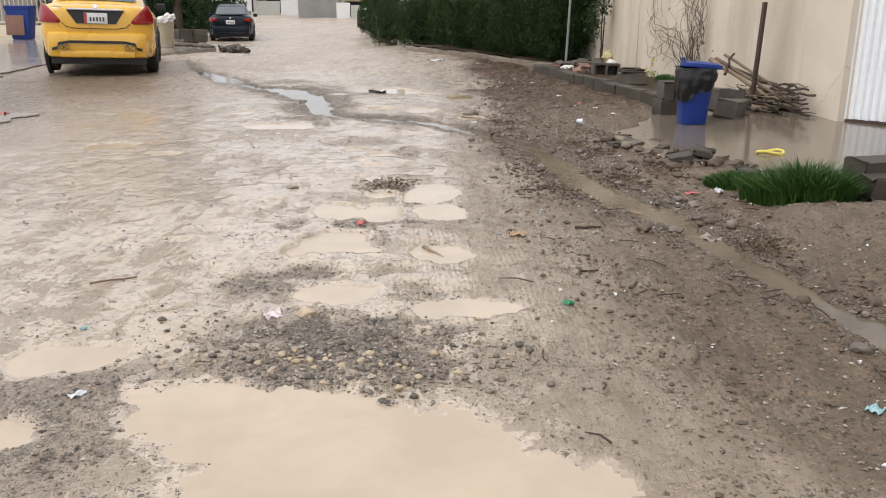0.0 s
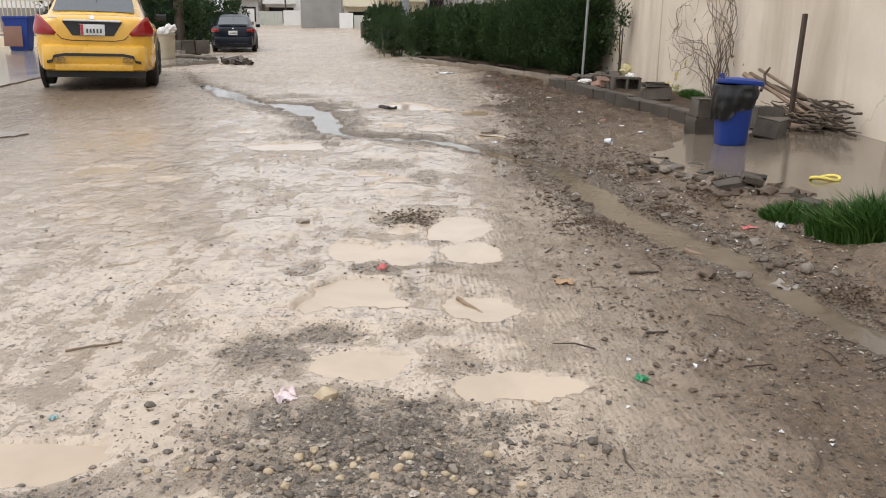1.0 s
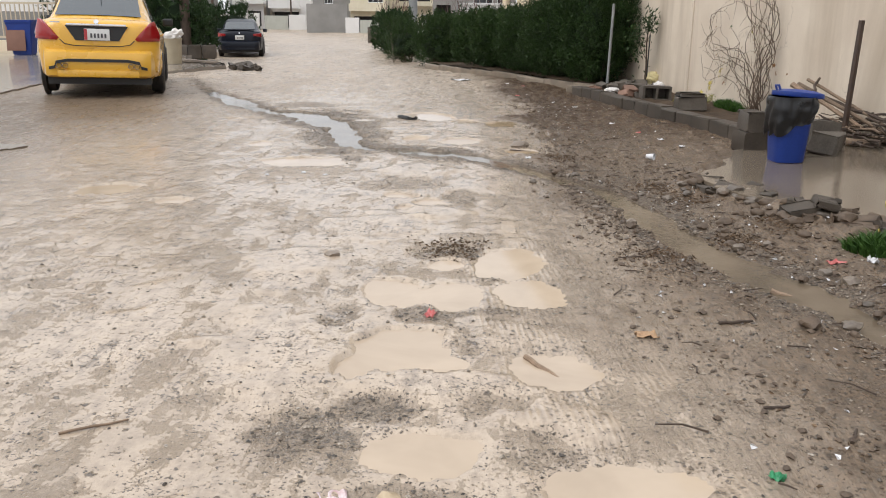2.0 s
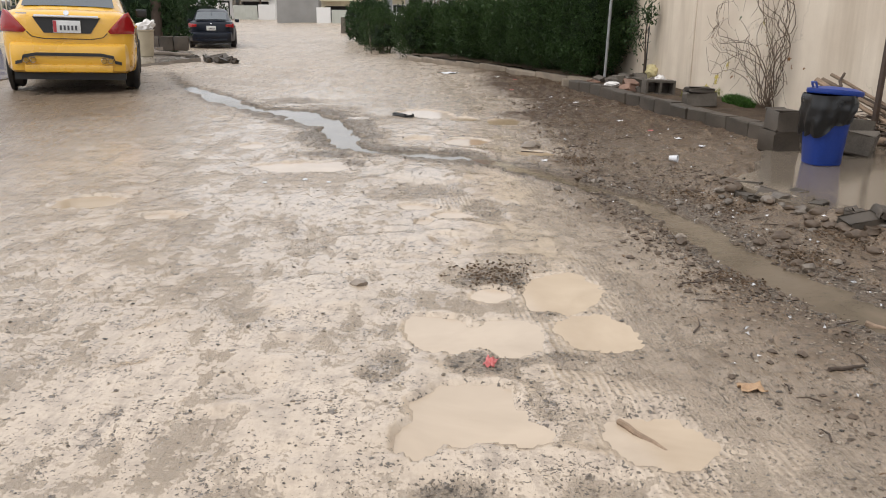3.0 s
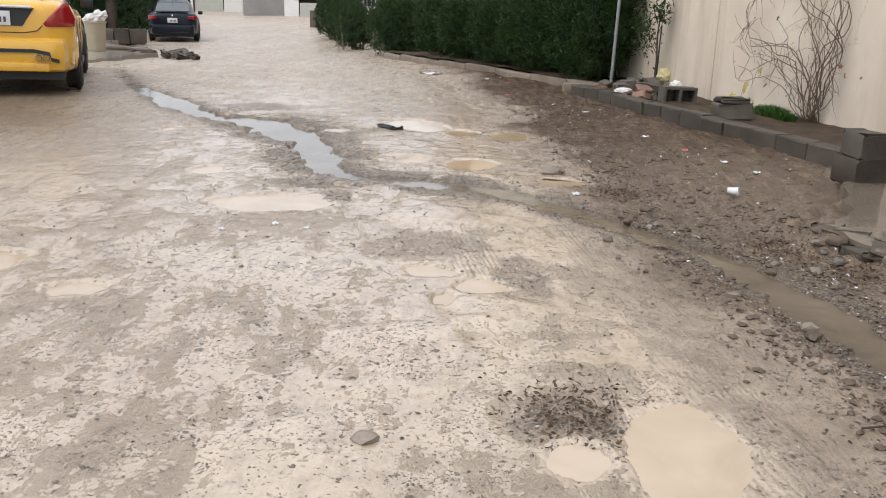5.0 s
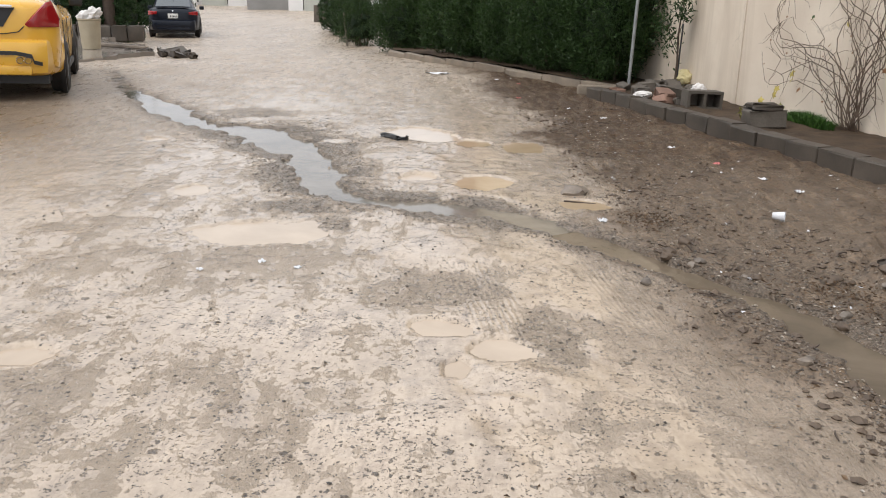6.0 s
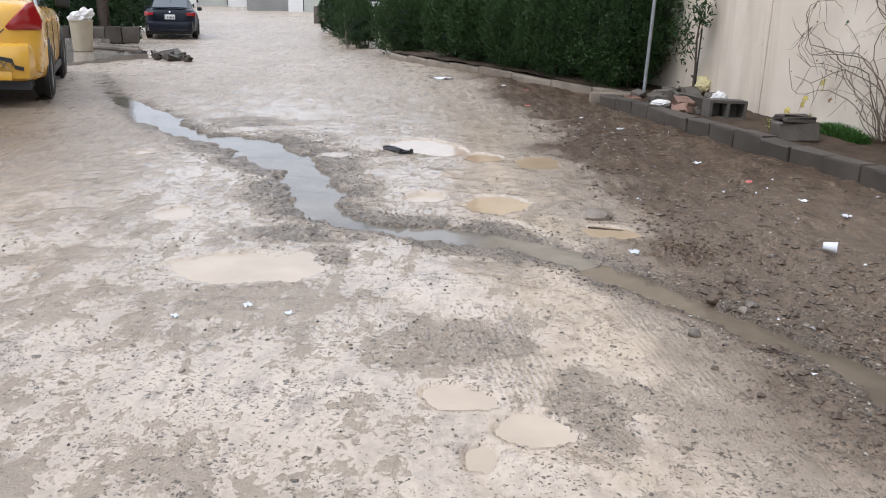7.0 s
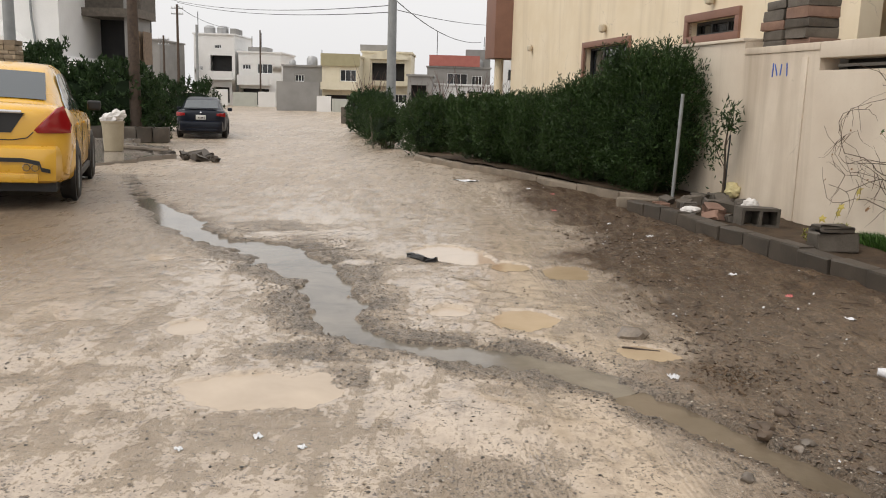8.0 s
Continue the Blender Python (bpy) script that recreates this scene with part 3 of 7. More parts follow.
def puddle(p):
    """A level sheet of water, cut a little wider than the hole that it fills."""
    cx, cy = p[2][:2]
    cell = 0.025
    x0, x1 = min(q[0] - 1.7 * max(q[2:4]) for q in p[2:]), max(q[0] + 1.7 * max(q[2:4]) for q in p[2:])
    y0, y1 = min(q[1] - 1.7 * max(q[2:4]) for q in p[2:]), max(q[1] + 1.7 * max(q[2:4]) for q in p[2:])
    gx, gy = np.meshgrid(np.arange(x0, x1, cell), np.arange(y0, y1, cell))
    e = puddle_distance(p, gx.ravel(), gy.ravel())
    ny, nx = gx.shape
    i = (np.arange(ny - 1)[:, None] * nx + np.arange(nx - 1)[None, :]).ravel()
    quads = np.column_stack((i, i + 1, i + nx + 1, i + nx))
    quads = quads[e[quads].min(1) < 1.12]
    used, inv = np.unique(quads, return_inverse=True)
    verts = np.column_stack((gx.ravel() - cx, gy.ravel() - cy, np.zeros(gx.size)))[used]
    ob = new("puddle", arrays_mesh("puddle", verts, inv.reshape(-1, 4), M_PUDDLE if p[1] == "mud" else M_OCHRE))
    ob.location = (cx, cy, water_level(cx, cy))
    word = "shallow puddle of pale muddy water" if p[1] == "mud" else "shallow puddle of ochre muddy water"
    return tagged(ob, word + " in the street", "puddle", "puddles in the street", kind="structure")


for p in PUDDLES:
    puddle(p)


def drain_run(name, y0, y1, mat, label):
    pts = []
    for (ax, ay, aw), (bx, by, bw) in zip(RUN, RUN[1:]):
        for q in range(4):
            k = q / 4
            pts.append((ax + k * (bx - ax), ay + k * (by - ay), aw + k * (bw - aw)))
    pts = [p for p in pts if y0 <= p[1] <= y1]
    bm = bmesh.new()
    left, right = [], []
    for i, (x, y, w) in enumerate(pts):
        a, b = pts[max(i - 2, 0)], pts[min(i + 2, len(pts) - 1)]
        d = Vector((b[0] - a[0], b[1] - a[1], 0)).normalized()
        nrm = Vector((-d.y, d.x, 0)) * w * 2.0
        z = float(lie_of_land(np.array([x]), np.array([y]))[0]) - 0.018 - 0.014 * float(smooth01((7.5 - y) / 1.5))
        left.append(bm.verts.new((x + nrm.x, y + nrm.y, z)))
        right.append(bm.verts.new((x - nrm.x, y - nrm.y, z)))
    for i in range(len(pts) - 1):
        bm.faces.new((left[i], right[i], right[i + 1], left[i + 1]))
    bmesh.ops.recalc_face_normals(bm, faces=bm.faces)
    if sum(f.normal.z for f in bm.faces) < 0:
        bmesh.ops.reverse_faces(bm, faces=bm.faces)
    return tagged(mesh_object(name, bm, mat), label, "water", kind="structure")


drain_run("drain_water", 8.42, 99, M_STREAM, "narrow run of grey drain water crossing the mud")
drain_run("ditch_water", -99, 8.56, M_DITCH, "shallow brown water in the muddy ditch")

# ---- more materials ----
def wall_material(name, a, b, stain):
    """Painted plaster with rain streaks, blotches and hairline cracks."""
    m = bpy.data.materials.new(name)
    n, l = nodes_of(m)
    p = n["Principled BSDF"]
    v = n.new("ShaderNodeNewGeometry").outputs["Position"]
    mp = n.new("ShaderNodeMapping")
    mp.inputs["Scale"].default_value = (1.5, 1.5, 0.14)
    l.new(v, mp.inputs["Vector"])
    streak = noise_node(n, l, 1.0, 7, 0.6, mp.outputs["Vector"], 0.6).outputs["Fac"]
    big = noise_node(n, l, 1.1, 5, 0.6, v).outputs["Fac"]
    fine = noise_node(n, l, 55, 4, 0.65, v).outputs["Fac"]
    vor = n.new("ShaderNodeTexVoronoi")
    vor.feature = "DISTANCE_TO_EDGE"
    vor.inputs["Scale"].default_value = 0.75
    l.new(noise_warp(n, l, v), vor.inputs["Vector"])
    crack = math_node(n, l, "MULTIPLY", math_node(n, l, "SUBTRACT", 1.0, ramp(n, l, vor.outputs["Distance"], 0.0, 0.006)), ramp(n, l, big, 0.5, 0.56))
    col = mix_col(n, l, ramp(n, l, big, 0.33, 0.68), a, b)
    col = mix_col(n, l, math_node(n, l, "MULTIPLY", ramp(n, l, streak, 0.5, 0.75), 0.8), col, stain)
    col = mix_col(n, l, math_node(n, l, "MULTIPLY", ramp(n, l, fine, 0.56, 0.75), 0.18), col, stain)
    col = mix_col(n, l, math_node(n, l, "MULTIPLY", crack, 0.3), col, (0.16, 0.12, 0.09))
    l.new(col, p.inputs["Base Color"])
    l.new(ramp_out(n, l, streak, 0.85, 0.6), p.inputs["Roughness"])
    h = math_node(n, l, "SUBTRACT", fine, math_node(n, l, "MULTIPLY", crack, 1.5))
    l.new(bump(n, l, h, 0.25, 0.004), p.inputs["Normal"])
    return m


def noise_warp(n, l, v):
    t = noise_node(n, l, 3.0, 4, 0.6, v)
    add = n.new("ShaderNodeVectorMath")
    add.operation = "MULTIPLY_ADD"
    l.new(t.outputs["Color"], add.inputs[0])
    add.inputs[1].default_value = (0.35, 0.35, 0.35)
    l.new(v, add.inputs[2])
    return add.outputs[0]


def leaf_material(name, a, b, rough=0.55):
    m = bpy.data.materials.new(name)
    n, l = nodes_of(m)
    p = n["Principled BSDF"]
    geo = n.new("ShaderNodeNewGeometry")
    t = noise_node(n, l, 4, 3, 0.6, geo.outputs["Position"]).outputs["Fac"]
    f = math_node(n, l, "ADD", math_node(n, l, "MULTIPLY", geo.outputs["Random Per Island"], 0.6), math_node(n, l, "MULTIPLY", ramp(n, l, t, 0.35, 0.65), 0.4))
    l.new(mix_col(n, l, f, a, b), p.inputs["Base Color"])
    p.inputs["Roughness"].default_value = rough
    p.inputs["Specular IOR Level"].default_value = 0.25
    p.inputs["Transmission Weight"].default_value = 0.0
    p.inputs["Subsurface Weight"].default_value = 0.0
    return m


def glass_material(name, tint, rough=0.03):
    m = bpy.data.materials.new(name)
    n, l = nodes_of(m)
    p = n["Principled BSDF"]
    v = n.new("ShaderNodeNewGeometry").outputs["Position"]
    t = noise_node(n, l, 14, 3, 0.6, v).outputs["Fac"]
    p.inputs["Base Color"].default_value = (*tint, 1)
    l.new(ramp_out(n, l, t, rough, rough + 0.08), p.inputs["Roughness"])
    p.inputs["Coat Weight"].default_value = 0.6
    p.inputs["Coat Roughness"].default_value = 0.02
    return m


def paint_material(name, a, b, rough=0.28):
    """Car paint with a film of mud spots, heavier low down the panels in splashes of their own."""
    m = surface(name, a, b, 2.0, 200, rough, 0.1, relief=0.02, coat=0.5)
    n, l = m.node_tree.nodes, m.node_tree.links
    p = n["Principled BSDF"]
    v = n.new("ShaderNodeNewGeometry").outputs["Position"]
    spots = noise_node(n, l, 38, 6, 0.75, v).outputs["Fac"]
    old = p.inputs["Base Color"].links[0].from_socket
    l.new(mix_col(n, l, math_node(n, l, "MULTIPLY", ramp(n, l, spots, 0.6, 0.75), 0.25), old, (0.2, 0.15, 0.1)), p.inputs["Base Color"])
    return m


M_WALL = wall_material("stained_plaster", (0.58, 0.49, 0.39), (0.68, 0.595, 0.485), (0.37, 0.295, 0.215))
M_HOUSE = wall_material("house_render", (0.74, 0.62, 0.44), (0.8, 0.69, 0.52), (0.62, 0.51, 0.36))
M_LEAF = leaf_material("hedge_leaf", (0.009, 0.023, 0.005), (0.042, 0.08, 0.019), 0.45)
M_LEAF_DARK = leaf_material("dark_leaf", (0.012, 0.03, 0.01), (0.04, 0.075, 0.022))
# near-black green: the shade deep in the hedge, put into the colour
M_HEART = leaf_material("heart_shade_leaf", (0.006, 0.014, 0.005), (0.012, 0.025, 0.008), 0.9)
M_GRASS = leaf_material("grass_blade", (0.014, 0.045, 0.007), (0.058, 0.12, 0.02))
M_YGREEN = leaf_material("yellow_green_leaf", (0.16, 0.17, 0.03), (0.32, 0.3, 0.08))
M_YLEAF = leaf_material("yellow_leaf", (0.34, 0.27, 0.06), (0.45, 0.36, 0.1), 0.6)
M_RLEAF = leaf_material("dead_leaf", (0.13, 0.06, 0.03), (0.24, 0.13, 0.06), 0.7)
M_TAXI = paint_material("taxi_yellow", (0.68, 0.36, 0.03), (0.74, 0.42, 0.05))
M_NAVY = surface("navy_paint", (0.003, 0.005, 0.012), (0.006, 0.009, 0.018), 2.0, 200, 0.32, 0.08, relief=0.02, spec=0.35)
M_GLASS = glass_material("car_glass", (0.035, 0.045, 0.05))
M_PANE = glass_material("window_pane", (0.025, 0.028, 0.03), 0.08)
M_LAMP = glass_material("red_lens", (0.3, 0.012, 0.014), 0.06)
M_CHROME = surface("chrome", (0.6, 0.6, 0.6), (0.75, 0.75, 0.75), 5, 60, 0.15, 0.08, metal=1.0, relief=0)
M_TYRE = surface("tyre_rubber", (0.014, 0.013, 0.012), (0.05, 0.042, 0.034), 8, 60, 0.75, 0.12, relief=0.3)
M_TRIM = surface("black_trim", (0.012, 0.012, 0.013), (0.025, 0.024, 0.023), 8, 80, 0.5, 0.12, relief=0.15)
M_PLATE = surface("plate_white", (0.62, 0.62, 0.6), (0.72, 0.72, 0.7), 10, 80, 0.45, 0.1, relief=0)
M_BAR = surface("plate_bars", (0.05, 0.05, 0.055), (0.09, 0.09, 0.095), 10, 80, 0.5, 0.1, relief=0)
M_PLATERED = surface("plate_red", (0.4, 0.04, 0.05), (0.45, 0.06, 0.06), 10, 80, 0.5, 0.1, relief=0)
M_BLUEPAINT = surface("blue_spray", (0.03, 0.09, 0.4), (0.06, 0.14, 0.5), 30, 120, 0.7, 0.1, relief=0)
M_PAPER = surface("wet_paper", (0.52, 0.51, 0.51), (0.76, 0.76, 0.78), 30, 120, 0.6, 0.15, relief=0.4)
M_RED = surface("red_wrapper", (0.42, 0.05, 0.05), (0.6, 0.22, 0.2), 40, 140, 0.35, 0.1, relief=0.3)
M_GREENPL = surface("green_plastic", (0.02, 0.2, 0.08), (0.04, 0.3, 0.13), 40, 140, 0.35, 0.1, relief=0.3)
M_YELLOW = surface("yellow_foam", (0.7, 0.55, 0.08), (0.78, 0.66, 0.16), 30, 120, 0.55, 0.1, relief=0.3)
M_TEAL = surface("teal_wrapper", (0.2, 0.4, 0.42), (0.4, 0.55, 0.56), 40, 140, 0.35, 0.1, relief=0.3)
M_CARD = surface("brown_card", (0.3, 0.18, 0.1), (0.46, 0.3, 0.17), 30, 120, 0.6, 0.1, relief=0.4)
M_BRICK = surface("old_brick", (0.16, 0.09, 0.065), (0.28, 0.17, 0.12), 8, 80, 0.8, 0.1, relief=0.6, each=0.25)
M_CANTAN = surface("tan_plastic", (0.3, 0.25, 0.17), (0.4, 0.34, 0.24), 5, 60, 0.6, 0.1, relief=0.1)
M_WHITEBAG = surface("white_sack", (0.6, 0.57, 0.54), (0.74, 0.71, 0.68), 12, 60, 0.6, 0.1, relief=0.6, depth=0.01)
M_LADDER = surface("grey_board", (0.12, 0.095, 0.075), (0.22, 0.18, 0.14), 6, 60, 0.8, 0.1, relief=0.4)
M_WIRE = surface("cable", (0.02, 0.02, 0.02), (0.04, 0.04, 0.04), 5, 50, 0.6, 0.1, relief=0)
M_FENCE = surface("cream_iron", (0.5, 0.42, 0.3), (0.6, 0.52, 0.4), 5, 50, 0.5, 0.1, relief=0.1)
M_TWIG = surface("bare_twig", (0.1, 0.06, 0.05), (0.18, 0.12, 0.1), 5, 50, 0.8, 0.1, relief=0)
M_TANK = surface("tank_metal", (0.3, 0.3, 0.3), (0.42, 0.42, 0.42), 3, 30, 0.4, 0.1, metal=0.4, relief=0)

# ---- planted side: wall, gate, house ----
WT = math.degrees(math.atan(0.209))


def along(y, off=0.0, z=0.0):
    """The pose of a spot at the wall's face: local x runs behind the wall, local y along the street; off goes into the street."""
    return pose(street_x(y), y, z, 0, 0, WT) @ pose(-off, 0, 0)


def street_wall():
    w = thing("wall_street", along(14.6, 0, -0.08), "cream plastered street wall, rain-streaked and cracked, under a concrete ledge", "wall", kind="structure")
    part("wall_body", span(0, 0.22, -6.18, 2.4, -0.2, 1.76), M_WALL, w)
    part("wall_low", span(0, 0.22, 2.404, 14.5, -0.2, 1.42), M_WALL, w)
    part("coping", span(-0.03, 0.26, 2.41, 14.5, 1.42, 1.46, 0.012), M_WALL, w)
    part("wall_top", span(0.0, 0.22, -1.14, 0.28, 1.76, 1.96), M_WALL, w)
    part("wall_top", span(0.0, 0.22, 0.28, 2.4, 1.76, 2.12), M_WALL, w)
    # near-black sheet paints the shade in the slot under the ledge
    part("slot_back", span(0.32, 0.36, -6.18, -1.14, 1.6, 1.9), M_INSIDE_SHADE, w)
    part("slot_bar", span(0.16, 0.2, -6.18, -1.2, 1.80, 1.83), M_GREY, w)
    part("ledge", span(-0.015, 0.9, -6.18, -1.14, 1.88, 2.04, 0.012), M_WALL, w, "stained concrete ledge with drip marks")
    part("ledge", span(-0.015, 0.9, -1.136, 0.26, 1.962, 2.04, 0.012), M_WALL, w, "stained concrete ledge with drip marks")
    part("coping", span(-0.03, 0.26, 0.285, 2.4, 2.12, 2.16, 0.012), M_WALL, w)
    part("pilaster", span(-0.012, 0.0, -0.95, -0.85, 0.0, 1.9, 0.004), M_WALL, w)
    # an illegible blue spray mark, as plain strokes
    for q, (dy, hgt, lean) in enumerate(((0.13, 0.15, 4), (0.07, 0.13, -22), (-0.02, 0.12, 8), (-0.13, 0.14, -6))):
        part("mark_stroke", box((0.004, 0.016, hgt), pose(-0.004, dy - 0.46, 1.78, lean, 0, 0)), M_BLUEPAINT, w, "blue sprayed stroke")
    part("wall_near", span(0, 0.22, -13.5, -9.4, -0.2, 2.1), M_WALL, w)
    return w


street_wall()


def corrugated_gate():
    g = thing("door_1", pose(3.69, 8.57, 0, 0, 0, 50) @ pose(0, 6.1, 0), "white corrugated steel gate panel in the street wall", "gate", kind="structure")
    bm = bmesh.new()
    n = 160
    cols = []
    for i in range(n + 1):
        y = -6.1 - 1.1 * i / n
        x = 0.03 + 0.02 * math.tanh(1.6 * math.sin(2 * math.pi * (y + 6.1) / 0.07))
        cols.append([bm.verts.new((x, y, z)) for z in (0.115, 0.9, 1.7, 2.3)])
    for a, b in zip(cols, cols[1:]):
        for i in range(3):
            bm.faces.new((a[i], b[i], b[i + 1], a[i + 1]))
    part("panel", bm, M_WHITESTEEL, g)
    part("gate_frame", span(0.0, 0.06, -6.1, -6.07, 0.09, 2.35, 0.006), M_WHITESTEEL, g)
    part("bottom_rail", span(0.02, 0.07, -7.2, -6.105, 0.08, 0.11, 0.004), M_RUST, g)
    return g


corrugated_gate()


def add_wall_holes(bm, w, h, t, holes, m=None, z0=0.0):
    """A wall in the x-z plane, its face at y = 0 and its back at y = t, with openings (x0, x1, z0, z1) right through it."""
    xs = sorted({0.0, w} | {q for a in holes for q in a[:2]})
    zs = sorted({z0, h} | {q for a in holes for q in a[2:4]})
    for xa, xb in zip(xs, xs[1:]):
        for za, zb in zip(zs, zs[1:]):
            cx, cz = (xa + xb) / 2, (za + zb) / 2
            if any(a[0] < cx < a[1] and a[2] < cz < a[3] for a in holes):
                continue
            mm = pose(cx, t / 2, cz)
            add_box(bm, (xb - xa, t, zb - za), mm if m is None else m @ mm)
    # weld the cells into one wall and drop the hidden faces between them
    bmesh.ops.remove_doubles(bm, verts=bm.verts, dist=0.0005)
    bm.verts.index_update()
    seen = {}
    for f in bm.faces:
        seen.setdefault(tuple(sorted(v.index for v in f.verts)), []).append(f)
    bmesh.ops.delete(bm, geom=[f for fs in seen.values() if len(fs) > 1 for f in fs], context="FACES_ONLY")


def window_parts(parent, x0, x1, z0, z1, frame_mat, depth=0.12, bars=2, trim=0.0, trim_mat=None):
    w = new("window")
    w.parent = parent
    w.matrix_local = pose((x0 + x1) / 2, 0, (z0 + z1) / 2)
    hw, hh = (x1 - x0) / 2, (z1 - z0) / 2
    part("pane", box((2 * hw, 0.02, 2 * hh), pose(0, depth + 0.05, 0)), M_PANE, w)
    bm = bmesh.new()
    f = 0.05
    for sx in (-1, 1):
        add_box(bm, (f, 0.05, 2 * hh), pose(sx * (hw - f / 2), depth, 0))
    for sz in (-1, 1):
        add_box(bm, (2 * hw - 2 * f, 0.05, f), pose(0, depth, sz * (hh - f / 2)))
    for q in range(1, bars):
        add_box(bm, (0.04, 0.045, 2 * hh - 2 * f), pose(-hw + 2 * hw * q / bars, depth, 0))
    part("frame", bm, frame_mat, w)
    if trim:
        bm = bmesh.new()
        for sx in (-1, 1):
            add_box(bm, (trim, 0.1, 2 * hh), pose(sx * (hw + trim / 2), 0.0, 0), 0.008)
        for sz in (-1, 1):
            add_box(bm, (2 * hw + 2 * trim, 0.1, trim), pose(0, 0.0, sz * (hh + trim / 2)), 0.008)
        part("surround", bm, trim_mat, w)
    return w


def near_house():
    turn = math.degrees(math.atan(0.185))
    # local x runs towards the camera along the street, local y behind the facade
    h = thing("house", pose(0.8, 31.68, -0.26, 0, 0, turn - 90), "cream rendered house with brown framed windows and an overhanging brown bay", "house")
    holes = [(6.8, 9.4, 1.5, 2.74), (12.08, 13.68, 2.68, 2.92)]
    bm = bmesh.new()
    add_wall_holes(bm, 16.6, 7.2, 0.3, holes, z0=-0.3)
    part("wall", bm, M_HOUSE, h)
    part("side_wall", span(0.0, 0.3, 0.3, 9, -0.3, 7.2), M_HOUSE, h)
    part("back_body", span(0.3, 16.6, 0.9, 9, -0.3, 7.2), M_HOUSE, h)
    for a in holes:
        window_parts(h, *a, M_TRIM, 0.16, 3, 0.13, M_BROWN)
    part("bay", span(-1.3, -0.004, -0.55, 3, 2.75, 6.5, 0.02), M_BROWN, h, "brown clad overhanging bay")
    part("bay_post", cylinder(0.14, 0.14, 2.75, 16, pose(-0.75, -0.2, 0)), M_HOUSE, h)
    for x, z in ((2.36, 2.96), (8.07, 3.11), (12.9, 3.24)):
        lamp = lathe([(0.02, -0.1), (0.07, -0.08), (0.085, 0.0), (0.07, 0.06), (0.02, 0.08)], 14, pose(x, -0.09, z))
        part("wall_lamp", lamp, M_FENCE, h, "small cream wall lamp")
    part("roof_slab", span(-0.3, 16.8, -0.3, 9.2, 7.2, 7.4, 0.02), M_HOUSE, h)
    return h


near_house()

# dark grey neighbour wall behind the ledge
nb = thing("neighbour_wall", along(14.6, 0, -0.08), "plain dark grey plastered wall above the ledge", "wall", kind="structure")
part("wall_body", span(0.95, 1.2, -9.0, -1.15, 2.0, 4.2), M_GREY, nb)
part("return_wall", span(1.2, 5.5, -1.4, -1.15, 2.0, 4.2), M_GREY, nb)
part("base_wall", span(0.95, 1.2, -9.0, 0.5, 0.0, 2.0), M_GREY, nb)


def stacked_slabs():
    rr = random.Random(3)
    z = 1.96
    for i in range(5):
        hgt = (0.07, 0.11, 0.1, 0.12, 0.1)[i]
        for q in range(2):
            b = box((0.38, 0.40, hgt - 0.004), None, 0.012)
            for v in b.verts:
                v.co += Vector((rr.uniform(-1, 1), rr.uniform(-1, 1), rr.uniform(-1, 1))) * 0.006
            ob = mesh_object("paving_block", b, M_CONCRETE if (i + q) % 3 else M_BRICK)
            ob.matrix_world = along(14.6, -0.28 + rr.uniform(-0.03, 0.03), z + hgt / 2) @ pose(0, -0.54 + 0.44 * q + rr.uniform(-0.03, 0.03), 0, 0, 0, rr.uniform(-5, 5))
            tagged(ob, "weathered grey-brown block stacked on the wall ledge", "block", "blocks stacked on the ledge")
        z += hgt


stacked_slabs()


# ---- kerbs, bed and blocks ----
def rough_block(size, seed, bevel=0.012, jitter=0.006):
    rr = random.Random(seed)
    bm = box(size, None, bevel, 2)
    for v in bm.verts:
        v.co += Vector((rr.uniform(-1, 1), rr.uniform(-1, 1), rr.uniform(-1, 1))) * jitter
    return bm


def kerb_line():
    k = thing("kerb", pose(0, 0, 0), "low kerb of grey concrete blocks edging the planting bed", "kerb", kind="structure")
    variants = []
    for s in range(4):
        me = bpy.data.meshes.new("kerb_block")
        b = rough_block((0.16, 0.392, 0.30), s)
        b.to_mesh(me)
        b.free()
        me.materials.append(M_KERB)
        variants.append(me)
    rr = random.Random(5)
    step = 0.40 * math.cos(radians(13.2))
    for i in range(14):
        y = 9.42 + i * step
        ob = new("kerb_block", variants[i % 4])
        ob.parent = k
        ob.matrix_local = pose(kerb_x(y) + 0.09 + rr.uniform(-0.008, 0.008), y, 0.045 + rr.uniform(-0.008, 0.008), rr.uniform(-1, 1), rr.uniform(-2, 2), 13.2 + rr.uniform(-1.2, 1.2))
    return k


kerb_line()
HEDGE_KERB = [(1.62, 15.0), (1.2, 15.75), (0.8, 16.7), (0.35, 17.8), (-0.1, 18.9), (-0.55, 20.0), (-0.95, 21.1), (-1.35, 22.3), (-1.75, 23.5)]


def hedge_kerb():
    k = thing("kerb_hedge", pose(0, 0, 0), "pale worn concrete edging under the hedge", "kerb", kind="structure")
    rr = random.Random(8)
    for (ax, ay), (bx, by) in zip(HEDGE_KERB, HEDGE_KERB[1:]):
        ln = math.hypot(bx - ax, by - ay)
        part("kerb_stone", bmesh_move(rough_block((0.13, ln - 0.012, 0.3), rr.randint(0, 999), 0.02, 0.008),
             pose((ax + bx) / 2, (ay + by) / 2, land_at((ax + bx) / 2, (ay + by) / 2) - 0.045 + rr.uniform(-0.015, 0.015), 0, 0, math.degrees(math.atan2(ax - bx, by - ay)))), M_EDGING, k)
    part("kerb_stone", bmesh_move(rough_block((0.75, 0.14, 0.3), 77, 0.02, 0.008), pose(1.35, 14.95, 0.02, 0, 0, -4)), M_EDGING, k)
    return k


